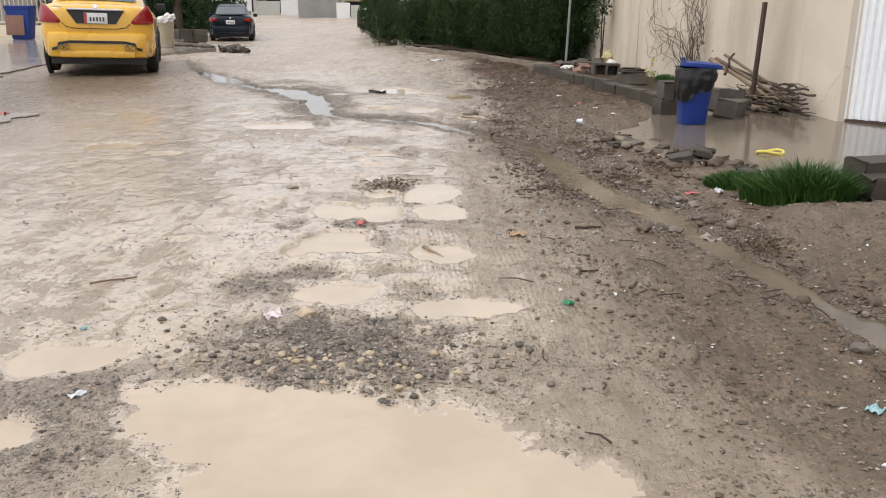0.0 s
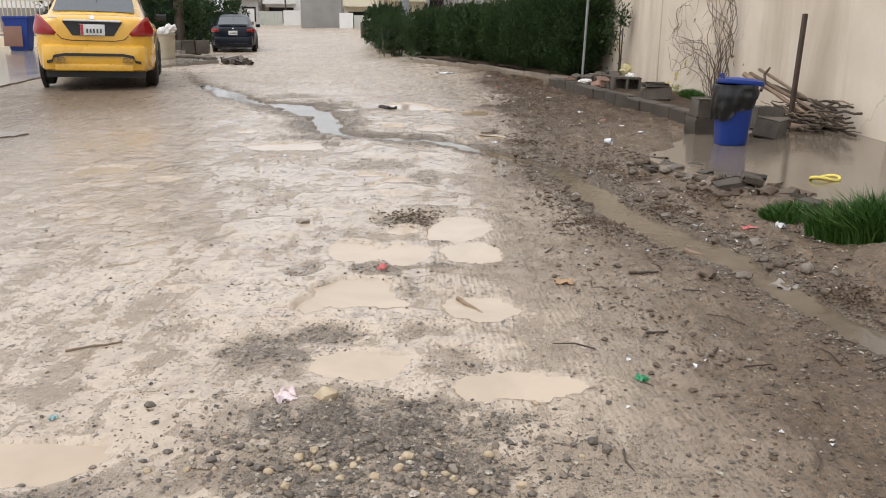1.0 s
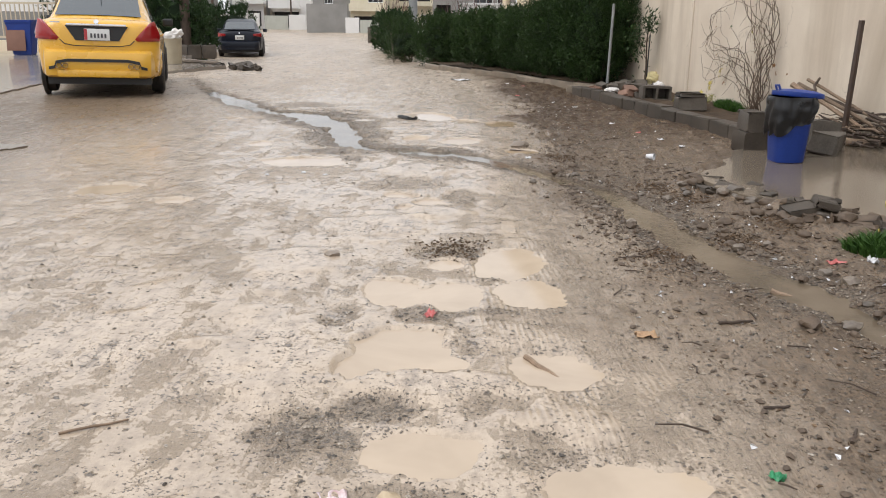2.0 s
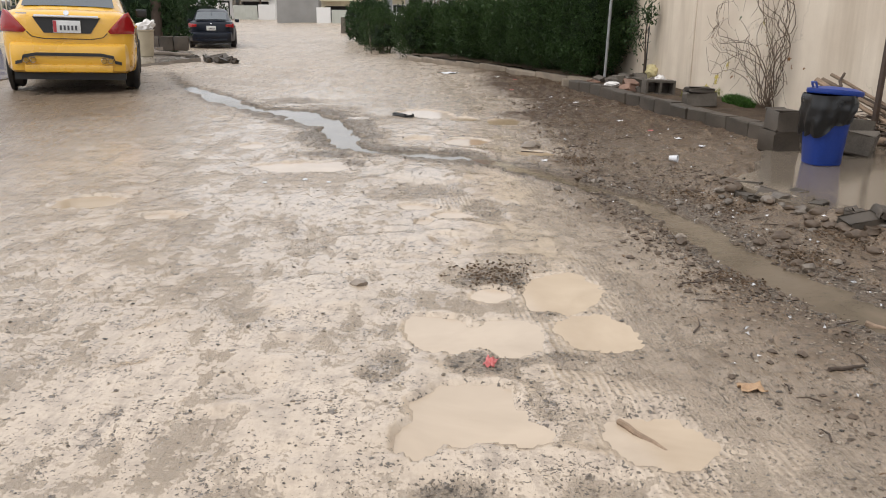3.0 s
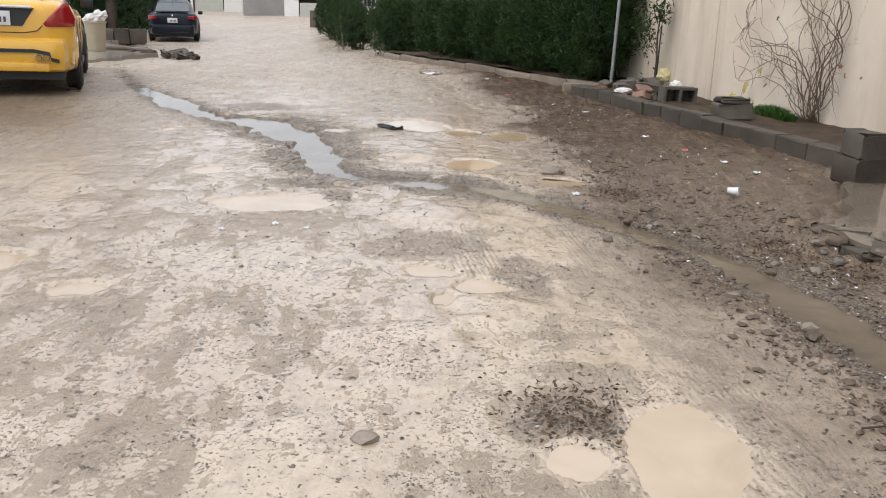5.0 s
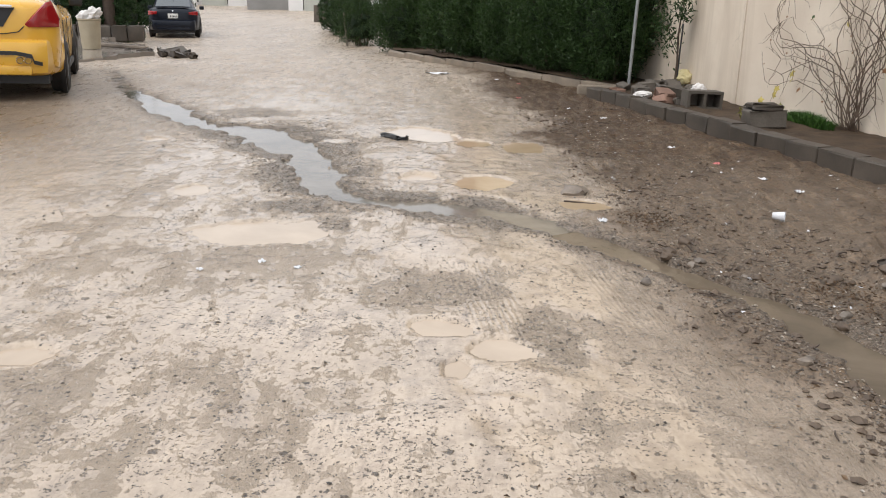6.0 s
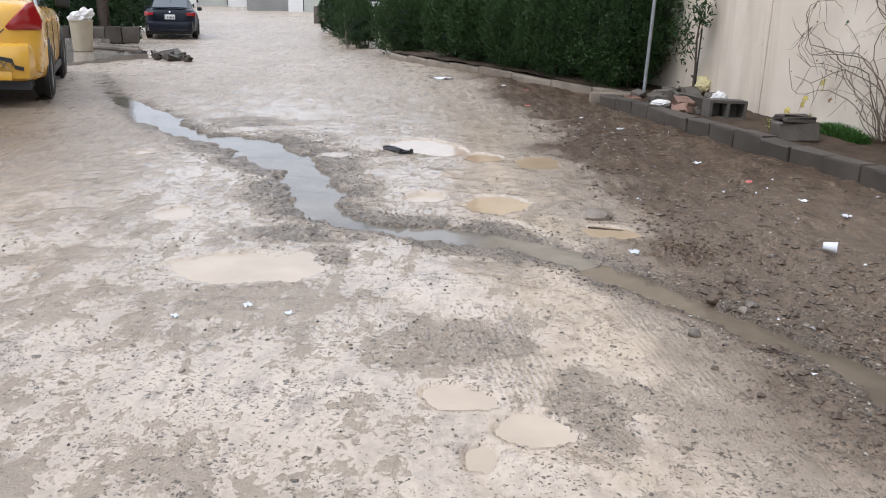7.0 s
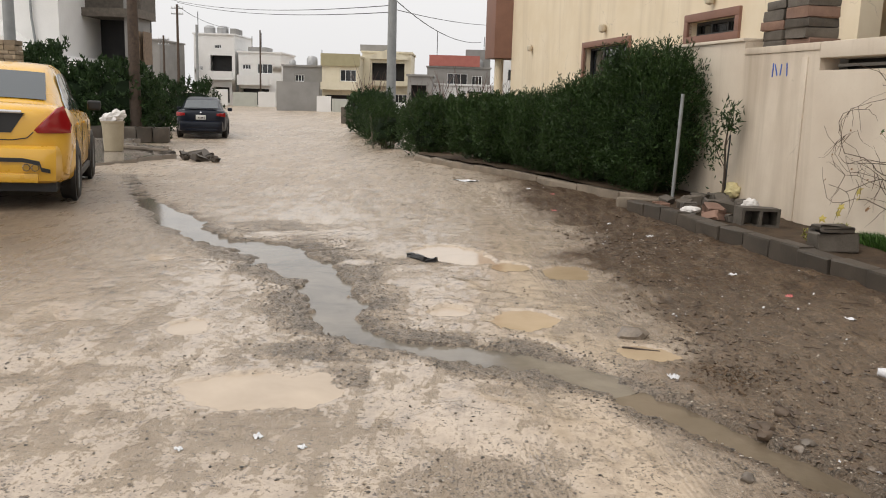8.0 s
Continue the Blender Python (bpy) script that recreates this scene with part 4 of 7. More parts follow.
def bmesh_move(bm, m):
    bmesh.ops.transform(bm, matrix=m, verts=bm.verts)
    return bm


hedge_kerb()


def bed_height(x, y):
    x, y = np.asarray(x, float), np.asarray(y, float)
    return 0.135 + 0.02 * value_noise(x, y, 0.5, 2) + 0.012 * value_noise(x, y, 0.13, 3) + 0.006 * value_noise(x, y, 0.05, 4) + 0.03 * smooth01((y - 13) / 2) - 0.45 * smooth01((y - 17) / 19)


def bed_at(x, y):
    return float(bed_height(np.array([float(x)]), np.array([float(y)]))[0])


def planting_bed():
    ny, nx = 150, 34
    ys = np.concatenate((np.linspace(9.25, 15.0, 110), np.linspace(15.06, 26, ny - 110)))
    hx = np.array([p[0] for p in HEDGE_KERB])
    hy = np.array([p[1] for p in HEDGE_KERB])
    left = np.where(ys < 14.95, kerb_x(ys) + 0.1, np.interp(ys, hy, hx) + 0.03)
    right = street_x(ys) + 0.05
    k = np.linspace(0, 1, nx)
    x = left[:, None] + (right - left)[:, None] * k[None, :]
    y = np.repeat(ys[:, None], nx, 1)
    z = bed_height(x, y)
    i = (np.arange(ny - 1)[:, None] * nx + np.arange(nx - 1)[None, :]).ravel()
    me = arrays_mesh("planting_bed", np.column_stack((x.ravel(), y.ravel(), z.ravel())), np.column_stack((i, i + 1, i + nx + 1, i + nx)), M_BED)
    return tagged(new("planting_bed", me), "dark damp soil of the planting bed", "ground", kind="structure")


planting_bed()


def hollow_block(m, label):
    b = thing("hollow_block", m, label, "block", "hollow concrete blocks in the bed")
    bm = bmesh.new()
    # lies on its side: the two openings face local -y
    add_wall_holes(bm, 0.40, 0.20, 0.19, [(0.03, 0.185, 0.03, 0.17), (0.215, 0.37, 0.03, 0.17)], pose(-0.2, -0.095, 0))
    bmesh.ops.remove_doubles(bm, verts=bm.verts, dist=0.0005)
    part("shell", bm, M_CONCRETE, b)
    part("web_back", box((0.35, 0.012, 0.15), pose(0, 0.08, 0.1)), M_CONCRETE, b)
    return b


hollow_block(pose(2.02, 13.2, bed_at(2.02, 13.2) - 0.015, 0, 2, 6), "grey hollow concrete block lying with its openings outward")


def solid_block(m, size, seed, label, mat=None, group=""):
    ob = mesh_object("concrete_block", rough_block(size, seed, 0.016, 0.014), mat or M_CONCRETE)
    ob.matrix_world = m
    return tagged(ob, label, "block", group)


solid_block(pose(2.19, 11.85, bed_at(2.19, 11.85) + 0.085, 0, 0, 3), (0.35, 0.2, 0.17), 1, "chipped stained concrete block on the soil")
solid_block(pose(2.18, 11.87, bed_at(2.19, 11.85) + 0.195, 0, 2, 9), (0.31, 0.17, 0.05), 21, "flat broken slab lying on a concrete block", M_KERB)
solid_block(pose(2.06, 8.98, 0.15, 0, 0, 4), (0.22, 0.30, 0.2), 2, "damp concrete block at the end of the kerb", M_KERB)
solid_block(pose(2.07, 8.97, 0.335, 0, 0, 6), (0.2, 0.28, 0.175), 3, "concrete block set on another at the kerb end", M_KERB)
solid_block(pose(2.66, 8.8, 0.185, 0, 9, -30), (0.24, 0.36, 0.17), 4, "long concrete block lying behind the bin")
solid_block(pose(2.62, 8.98, 0.25, 0, 8, 20), (0.3, 0.3, 0.22), 14, "broken lump of concrete behind the bin")
solid_block(pose(2.66, 5.42, 0.17, 0, 0, 14), (0.4, 0.2, 0.2), 5, "brown concrete block beside the grass", M_KERB)
solid_block(pose(2.68, 5.25, 0.12, 0, 0, 8), (0.4, 0.16, 0.14), 15, "stained concrete block beside the grass", M_KERB)


def rubble():
    rr = random.Random(11)
    spots = [(1.55, 13.95, 0.2, 0.13), (1.78, 13.8, 0.24, 0.12), (1.6, 14.3, 0.18, 0.1), (1.9, 14.05, 0.3, 0.14), (1.35, 14.35, 0.16, 0.08), (1.75, 14.55, 0.2, 0.12),
             (2.05, 14.4, 0.26, 0.12), (2.2, 14.05, 0.16, 0.12), (1.9, 14.75, 0.22, 0.14), (1.68, 13.45, 0.2, 0.1), (1.85, 13.35, 0.16, 0.09), (2.3, 14.45, 0.18, 0.1),
             (1.48, 14.6, 0.15, 0.09), (2.12, 14.85, 0.2, 0.13)]
    for i, (x, y, s, hgt) in enumerate(spots):
        brick = i in (1, 4, 9)
        ob = mesh_object("rubble_piece", rough_block((s, s * rr.uniform(0.55, 0.9), hgt), i + 40, 0.018, 0.016), M_BRICK if brick else M_CONCRETE)
        ob.matrix_world = pose(x, y, bed_at(x, y) + hgt * 0.36, rr.uniform(-14, 14), rr.uniform(-14, 14), rr.uniform(0, 180))
        tagged(ob, "broken brick lump in the planting bed" if brick else "broken concrete lump in the planting bed", "rubble", "rubble in the planting bed")


rubble()


def crumpled(size, seed, folds=3.0, cuts=10):
    """A crumpled sheet."""
    rr = np.random.RandomState(seed)
    bm = bmesh.new()
    bmesh.ops.create_grid(bm, x_segments=cuts, y_segments=cuts, size=0.5)
    ph = rr.rand(6) * 6.28
    for v in bm.verts:
        x, y = v.co.x, v.co.y
        z = 0.5 * math.sin(folds * 3 * x + ph[0] + 2 * math.sin(5 * y + ph[1])) + 0.5 * math.sin(folds * 4 * y + ph[2] + 2 * math.sin(6 * x + ph[3]))
        z += 0.6 * noise.noise(Vector((x * 5 + seed, y * 5, 0)))
        s = 0.9 - 0.07 * math.sin(7 * math.atan2(y, x) + ph[4])
        v.co = Vector((x * size[0] * s, y * size[1] * s, max(0.0, z + 0.5) * size[2] * 0.6))
    return bm


def sack(name, m, size, seed, mat, label, category):
    bm = bmesh.new()
    bmesh.ops.create_icosphere(bm, subdivisions=4, radius=1)
    for v in bm.verts:
        p = v.co.copy()
        k = 1 + 0.26 * noise.noise(p * 2.2 + Vector((seed, 0, 0))) + 0.14 * noise.noise(p * 6 + Vector((0, seed, 0))) + 0.05 * noise.noise(p * 15)
        v.co = Vector((p.x * size[0] * k, p.y * size[1] * k, max(p.z, -0.75) * size[2] * k))
    ob = mesh_object(name, bm, mat)
    ob.matrix_world = m
    return tagged(ob, label, category)


M_SACKY = surface("yellow_cloth", (0.5, 0.42, 0.2), (0.66, 0.58, 0.34), 10, 60, 0.7, 0.1, relief=0.5)
sack("cloth_bundle", pose(2.28, 14.78, 0.31), (0.12, 0.1, 0.1), 3, M_SACKY, "crumpled pale yellow cloth on the rubble", "cloth")
sack("plastic_bag", pose(2.22, 13.95, 0.25), (0.09, 0.07, 0.07), 9, M_WHITEBAG, "crumpled white plastic bag on the rubble", "bag")
sack("plastic_bag", pose(1.5, 13.7, 0.21), (0.1, 0.08, 0.04), 19, M_WHITEBAG, "torn white plastic bag on the soil", "bag")


# ---- the yard entrance: apron, bin, pole, wood ----
def ragged_slab(name, outline, z, thick, mat, label, seed, rag=0.06, cell=0.07, fall=0.0):
    """A concrete slab with a broken edge: a grid clipped by a noisy outline, with a skirt."""
    xs = [p[0] for p in outline]
    ys = [p[1] for p in outline]
    poly = []
    for (ax, ay), (bx, by) in zip(outline, outline[1:] + outline[:1]):
        n = max(2, int(math.hypot(bx - ax, by - ay) / cell))
        for i in range(n):
            k = i / n
            x, y = ax + k * (bx - ax), ay + k * (by - ay)
            w = Vector((x * 2.3 + seed, y * 2.3, 0))
            w2 = Vector((x * 9 + seed, y * 9, 5))
            poly.append((x + rag * (2.2 * noise.noise(w) + noise.noise(w2)), y + rag * (2.2 * noise.noise(w + Vector((40, 0, 0))) + noise.noise(w2 + Vector((40, 0, 0))))))
    bm = bmesh.new()
    top = [bm.verts.new((x, y, z + fall * (y - 9.0))) for x, y in poly]
    f = bm.faces.new(top)
    if f.normal.z < 0:
        f.normal_flip()
    r = bmesh.ops.extrude_face_region(bm, geom=[f])
    low = [v for v in r["geom"] if isinstance(v, bmesh.types.BMVert)]
    for v in low:
        v.co.z -= thick
    bmesh.ops.recalc_face_normals(bm, faces=bm.faces)
    return tagged(mesh_object(name, bm, mat), label, "pavement", kind="structure")


ragged_slab("pavement_apron", [(1.72, 8.55), (1.3, 7.75), (1.35, 7.3), (1.75, 6.75), (1.95, 6.25), (2.35, 5.85), (3.1, 5.6), (5.5, 5.2), (4.6, 9.1), (3.7, 9.7), (2.6, 9.9), (2.1, 9.2)],
            0.1, 0.16, M_APRON, "wet worn concrete apron with a broken edge", 2, 0.07, 0.07, 0.026)


def rubbish_bin():
    b = thing("rubbish_bin", pose(2.16, 8.34, 0.083, 0, 0, 8) @ Matrix.Diagonal((0.87, 0.87, 0.93, 1)), "blue plastic rubbish bin lined with a black bag", "bin")

    def rounded(hx, hy, z, k=28, e=4.0):
        out = []
        for i in range(k):
            a = 2 * math.pi * i / k
            c, s = math.cos(a), math.sin(a)
            r = (abs(c) ** e + abs(s) ** e) ** (-1 / e)
            out.append((hx * r * c, hy * r * s, z))
        return out
    bm = bmesh.new()
    add_ring_loft(bm, [rounded(0.135, 0.13, 0.0), rounded(0.142, 0.137, 0.01), rounded(0.18, 0.17, 0.5), rounded(0.185, 0.175, 0.52)])
    part("body", bm, M_BLUEBIN, b)
    # the bag, folded over the rim
    bm = bmesh.new()
    rings = []
    for q in range(12):
        k = q / 11
        rings.append([])
        for i, (x, y, z) in enumerate(rounded(0.18, 0.17, 0, 56)):
            a = 2 * math.pi * i / 56
            sag = 0.05 * noise.noise(Vector((math.cos(a) * 2, math.sin(a) * 2, 3)))
            zz = 0.575 - (0.24 - 0.1 * math.cos(a) + sag * 2) * k
            puff = 1.04 + 0.1 * math.sin(math.pi * min(1, k * 1.05)) + 0.05 * math.sin(a * 11 + 4 * k) * k + 0.07 * noise.noise(Vector((a * 2.2, k * 5, 0)))
            rings[-1].append((x * puff, y * puff, zz))
    add_ring_loft(bm, rings, cap=False)
    part("bin_bag", bm, M_BAG, b, "black plastic liner folded over the rim")
    bm = bmesh.new()
    add_ring_loft(bm, [rounded(0.2, 0.19, 0.555), rounded(0.207, 0.197, 0.57), rounded(0.205, 0.195, 0.595), rounded(0.14, 0.13, 0.615), rounded(0.05, 0.05, 0.622)])
    lid = part("lid", bm, M_BLUEBIN, b)
    lid.matrix_local = pose(0.02, 0, 0.012, -3, 5, 2)
    part("lid_handle", tube([(-0.2, -0.03, 0.6), (-0.22, -0.03, 0.64), (-0.22, 0.03, 0.64), (-0.2, 0.03, 0.6)], 0.011), M_BLUEBIN, lid)
    return b


rubbish_bin()
pole = mesh_object("steel_pole", box((0.04, 0.04, 1.22), pose(0, 0, 0.56), 0.004), M_RUST)
pole.matrix_world = pose(3.06, 9.42, 0.05, 0, 2.0, 20)
tagged(pole, "rusty square steel pole standing beside the firewood", "pole")


def stick(name, a, b, r, seed, mat, label, category, group="", bend=0.03, k=7):
    a, b = Vector(a), Vector(b)
    rr = random.Random(seed)
    n = 7
    pts, rad = [], []
    for i in range(n):
        q = i / (n - 1)
        p = a.lerp(b, q) - a
        p += Vector((rr.uniform(-1, 1), rr.uniform(-1, 1), rr.uniform(-0.6, 0.6))) * bend * (0.3 + math.sin(math.pi * q))
        pts.append(p)
        rad.append(r * (1.05 - 0.35 * q) * rr.uniform(0.88, 1.1))
    ob = mesh_object(name, tube(pts, rad, k), mat)
    ob.location = a
    return tagged(ob, label, category, group)


def wood_pile():
    rr = random.Random(21)
    g = "branches in the firewood heap"
    lab = "weathered branch in the firewood heap by the wall"
    pale = "long pale branch leaning across the firewood heap"
    stick("branch", (2.78, 9.95, 0.60), (3.42, 9.0, 0.16), 0.022, 1, M_WOOD, pale, "branch", g, 0.01)
    stick("branch", (2.9, 10.05, 0.64), (3.46, 9.08, 0.2), 0.018, 2, M_WOOD, pale, "branch", g, 0.01)
    stick("branch", (2.7, 9.9, 0.6), (3.2, 9.35, 0.24), 0.026, 3, M_WOOD, pale, "branch", g, 0.012)
    stick("branch", (2.95, 10.0, 0.5), (3.4, 9.15, 0.3), 0.022, 4, M_BARK, lab, "branch", g, 0.02)
    stick("branch", (2.8, 9.6, 0.45), (2.98, 9.95, 0.66), 0.018, 44, M_BARK, lab, "branch", g, 0.02)
    for i in range(120):
        y = rr.uniform(8.95, 10.05)
        near = rr.random()
        x = street_x(y) - 0.07 - 0.5 * near ** 1.3
        lvl = 0.11 + (0.3 * rr.random() ** 1.3) * (1.0 - 0.75 * near)
        ln = rr.uniform(0.25, 0.6)
        a = radians(90 + WT + rr.uniform(-28, 28))
        dx, dy = 0.5 * ln * math.cos(a), 0.5 * ln * math.sin(a)
        x = min(x, street_x(y + dy) - dx - 0.05, street_x(y - dy) + dx - 0.05)
        stick("branch", (x - dx, y - dy, lvl + rr.uniform(-0.02, 0.05)), (x + dx, y + dy, lvl + rr.uniform(-0.03, 0.04)), rr.uniform(0.004, 0.013), 100 + i,
              M_WOOD if rr.random() < 0.15 else M_BARK, lab, "branch", g, 0.02)
    stick("log", (2.98, 9.15, 0.14), (3.24, 9.06, 0.14), 0.036, 5, M_WOOD, "short pale log lying on the wet concrete", "log", "", 0.002, 10)


wood_pile()


def yellow_strap():
    bm = bmesh.new()
    pts = [(0.11 * math.cos(a), 0.045 * math.sin(a), 0.012 + 0.012 * math.sin(2 * a)) for a in (2 * math.pi * i / 20 for i in range(20))]
    add_tube(bm, pts + pts[:2], 0.011, 6)
    ob = mesh_object("yellow_strap", bm, M_YELLOW)
    ob.matrix_world = pose(2.44, 6.86, 0.048, 0, 0, 6)
    tagged(ob, "yellow foam strap lying on the wet concrete", "litter")


yellow_strap()


# ---- plants ----
def leaves_mesh(name, centres, dirs, length, width, mat, rs, curl=0.25):
    """Many small pointed leaves as one mesh: six corners each, folded along the middle."""
    n = len(centres)
    d = dirs / np.linalg.norm(dirs, axis=1, keepdims=True)
    ref = rs.randn(n, 3)
    s = np.cross(d, ref)
    s /= np.linalg.norm(s, axis=1, keepdims=True) + 1e-9
    u = np.cross(s, d)
    ln = (length * (0.65 + 0.7 * rs.rand(n)))[:, None]
    wd = (width * (0.7 + 0.6 * rs.rand(n)))[:, None]
    base, tip = centres, centres + d * ln - u * ln * curl
    mid = centres + d * ln * 0.45
    v = np.stack((base, mid + s * wd / 2 + u * wd * 0.2, tip, mid - s * wd / 2 + u * wd * 0.2), 1).reshape(-1, 3)
    i = np.arange(n) * 4
    f = np.concatenate((np.column_stack((i, i + 1, i + 2)), np.column_stack((i, i + 2, i + 3))))
    return arrays_mesh(name, v, f, mat, smooth=False)


def shrub(x, y, z, rx, ry, hgt, turn, count, seed, label, mat=None, leaf=(0.07, 0.019), shoots=60):
    rs = np.random.RandomState(seed)
    t = thing("hedge_shrub", pose(x, y, z, 0, 0, turn), label, "shrub", "hedge shrubs")
    # crown: leaves in sprays round points on a lumpy rounded block, denser outside
    sp = count // 14
    u = rs.randn(sp, 3)
    u /= np.linalg.norm(u, axis=1, keepdims=True)
    e = 3.2
    r = (np.abs(u) ** e).sum(1) ** (-1 / e)
    q = u * r[:, None]
    lump = np.array([1 + 0.13 * noise.noise(Vector(p * 2.3 + seed)) + 0.09 * noise.noise(Vector(p * 6.0 + seed)) for p in q])
    depth = 1 - 0.5 * rs.rand(sp) ** 2.2
    q = q * (lump * depth)[:, None]
    c = np.column_stack((q[:, 0] * rx, q[:, 1] * ry, hgt * 0.53 + q[:, 2] * hgt * 0.49))
    keep = c[:, 2] > 0.03
    c, u = c[keep], u[keep]
    # upright shoots that break the outline
    k = shoots
    sx, sy = (rs.rand(k) * 2 - 1) * rx * 0.8, (rs.rand(k) * 2 - 1) * ry * 0.85
    sh = []
    for i in range(k):
        top = hgt * (0.9 + 0.24 * rs.rand())
        for j in range(6):
            sh.append((sx[i] + 0.02 * rs.randn(), sy[i] + 0.02 * rs.randn(), top - 0.055 * j))
    sh = np.array(sh)
    cc = np.repeat(c, 14, 0) + rs.randn(len(c) * 14, 3) * 0.045
    dd = np.repeat(u, 14, 0) * 0.5 + rs.randn(len(c) * 14, 3) * 0.55 + np.array([0, 0, 0.55])
    c2 = np.repeat(sh, 5, 0) + rs.randn(len(sh) * 5, 3) * 0.018
    d2 = rs.randn(len(sh) * 5, 3) * 0.5 + np.array([0, 0, 0.9])
    me = leaves_mesh("crown", np.concatenate((cc, c2)), np.concatenate((dd, d2)), leaf[0], leaf[1], mat or M_LEAF, rs)
    ob = new("crown", me)
    ob.parent = t
    # twigs and stems, and a near-black shell that paints the crown's inner shade
    bm = bmesh.new()
    for i in range(9):
        a = rs.rand() * 6.28
        bx, by = 0.25 * rx * math.cos(a), 0.35 * ry * math.sin(a)
        ex, ey = 0.75 * rx * math.cos(a + 0.4), 0.8 * ry * math.sin(a + 0.4)
        add_tube(bm, [(bx, by, -0.05), (bx * 1.3, by * 1.3, hgt * 0.3), ((bx + ex) / 2, (by + ey) / 2, hgt * 0.6), (ex, ey, hgt * 0.86)], [0.022, 0.018, 0.012, 0.005], 5)
    part("trunk", bm, M_BARK, t)
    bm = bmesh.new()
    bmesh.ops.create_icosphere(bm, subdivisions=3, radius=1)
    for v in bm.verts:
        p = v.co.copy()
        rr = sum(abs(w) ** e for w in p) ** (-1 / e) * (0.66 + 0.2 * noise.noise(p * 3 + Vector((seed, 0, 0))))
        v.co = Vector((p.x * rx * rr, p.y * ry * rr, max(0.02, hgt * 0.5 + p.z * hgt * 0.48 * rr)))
    part("shade_shell", bm, M_HEART, t, "near-black shell painted as the crown's inner shade")
    return t


HEDGE = [(1.52, 16.15, 0.52, 0.85, 1.74, 32000), (1.12, 17.45, 0.68, 0.95, 1.38, 30000), (0.74, 18.85, 0.72, 0.86, 1.2, 26000), (0.25, 20.4, 0.8, 0.86, 1.12, 18000),
         (-0.2, 21.9, 0.8, 0.86, 1.18, 16000), (-1.5, 25.5, 0.7, 1.1, 1.28, 9000), (-1.25, 27.6, 0.9, 1.1, 1.3, 3500), (-3.4, 33.6, 0.65, 1.0, 1.45, 3500), (-2.9, 30.6, 0.6, 0.9, 1.2, 3000)]
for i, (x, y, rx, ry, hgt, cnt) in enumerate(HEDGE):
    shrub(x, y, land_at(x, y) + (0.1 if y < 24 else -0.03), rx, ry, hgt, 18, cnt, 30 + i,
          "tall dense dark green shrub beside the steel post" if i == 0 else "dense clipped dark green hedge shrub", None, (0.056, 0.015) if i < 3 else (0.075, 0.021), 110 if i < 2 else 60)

post = mesh_object("fence_post", cylinder(0.021, 0.021, 1.3, 12), M_GALV)
post.matrix_world = pose(1.585, 14.78, 0.12, 0, 1.5, 0)
tagged(post, "thin grey galvanised steel post beside the hedge", "post")


def sapling():
    t = thing("sapling", pose(2.15, 14.72, 0.15), "young tree with a black thin stem and sparse leaves", "sapling")
    part("trunk", tube([(0, 0, -0.03), (0.01, 0, 0.35), (-0.005, 0.01, 0.7), (0.02, 0, 1.08)], [0.014, 0.013, 0.012, 0.006], 7), M_BARK, t)
    part("stake", tube([(0.03, 0.01, -0.03), (0.035, 0.01, 0.5), (0.04, 0.0, 0.82)], 0.01, 6), M_TRIM, t)
    rs = np.random.RandomState(5)
    c = np.concatenate((np.column_stack((0.02 + rs.randn(150) * 0.06, rs.randn(150) * 0.06, 0.98 + rs.randn(150) * 0.09)),
                        np.column_stack((-0.14 + rs.randn(170) * 0.08, 0.05 + rs.randn(170) * 0.09, 0.68 + rs.randn(170) * 0.16))))
    ob = new("crown", leaves_mesh("crown", c, rs.randn(320, 3) * 0.6 + np.array([0, 0, 0.5]), 0.075, 0.02, M_LEAF, rs))
    ob.parent = t
    part("twig", tube([(0, 0, 0.45), (-0.08, 0.03, 0.6), (-0.15, 0.05, 0.85)], [0.006, 0.005, 0.003], 5), M_BARK, t)
    part("twig", tube([(0.0, 0, 0.7), (0.05, 0.02, 0.85), (0.07, 0.03, 1.02)], [0.005, 0.004, 0.002], 5), M_BARK, t)


sapling()


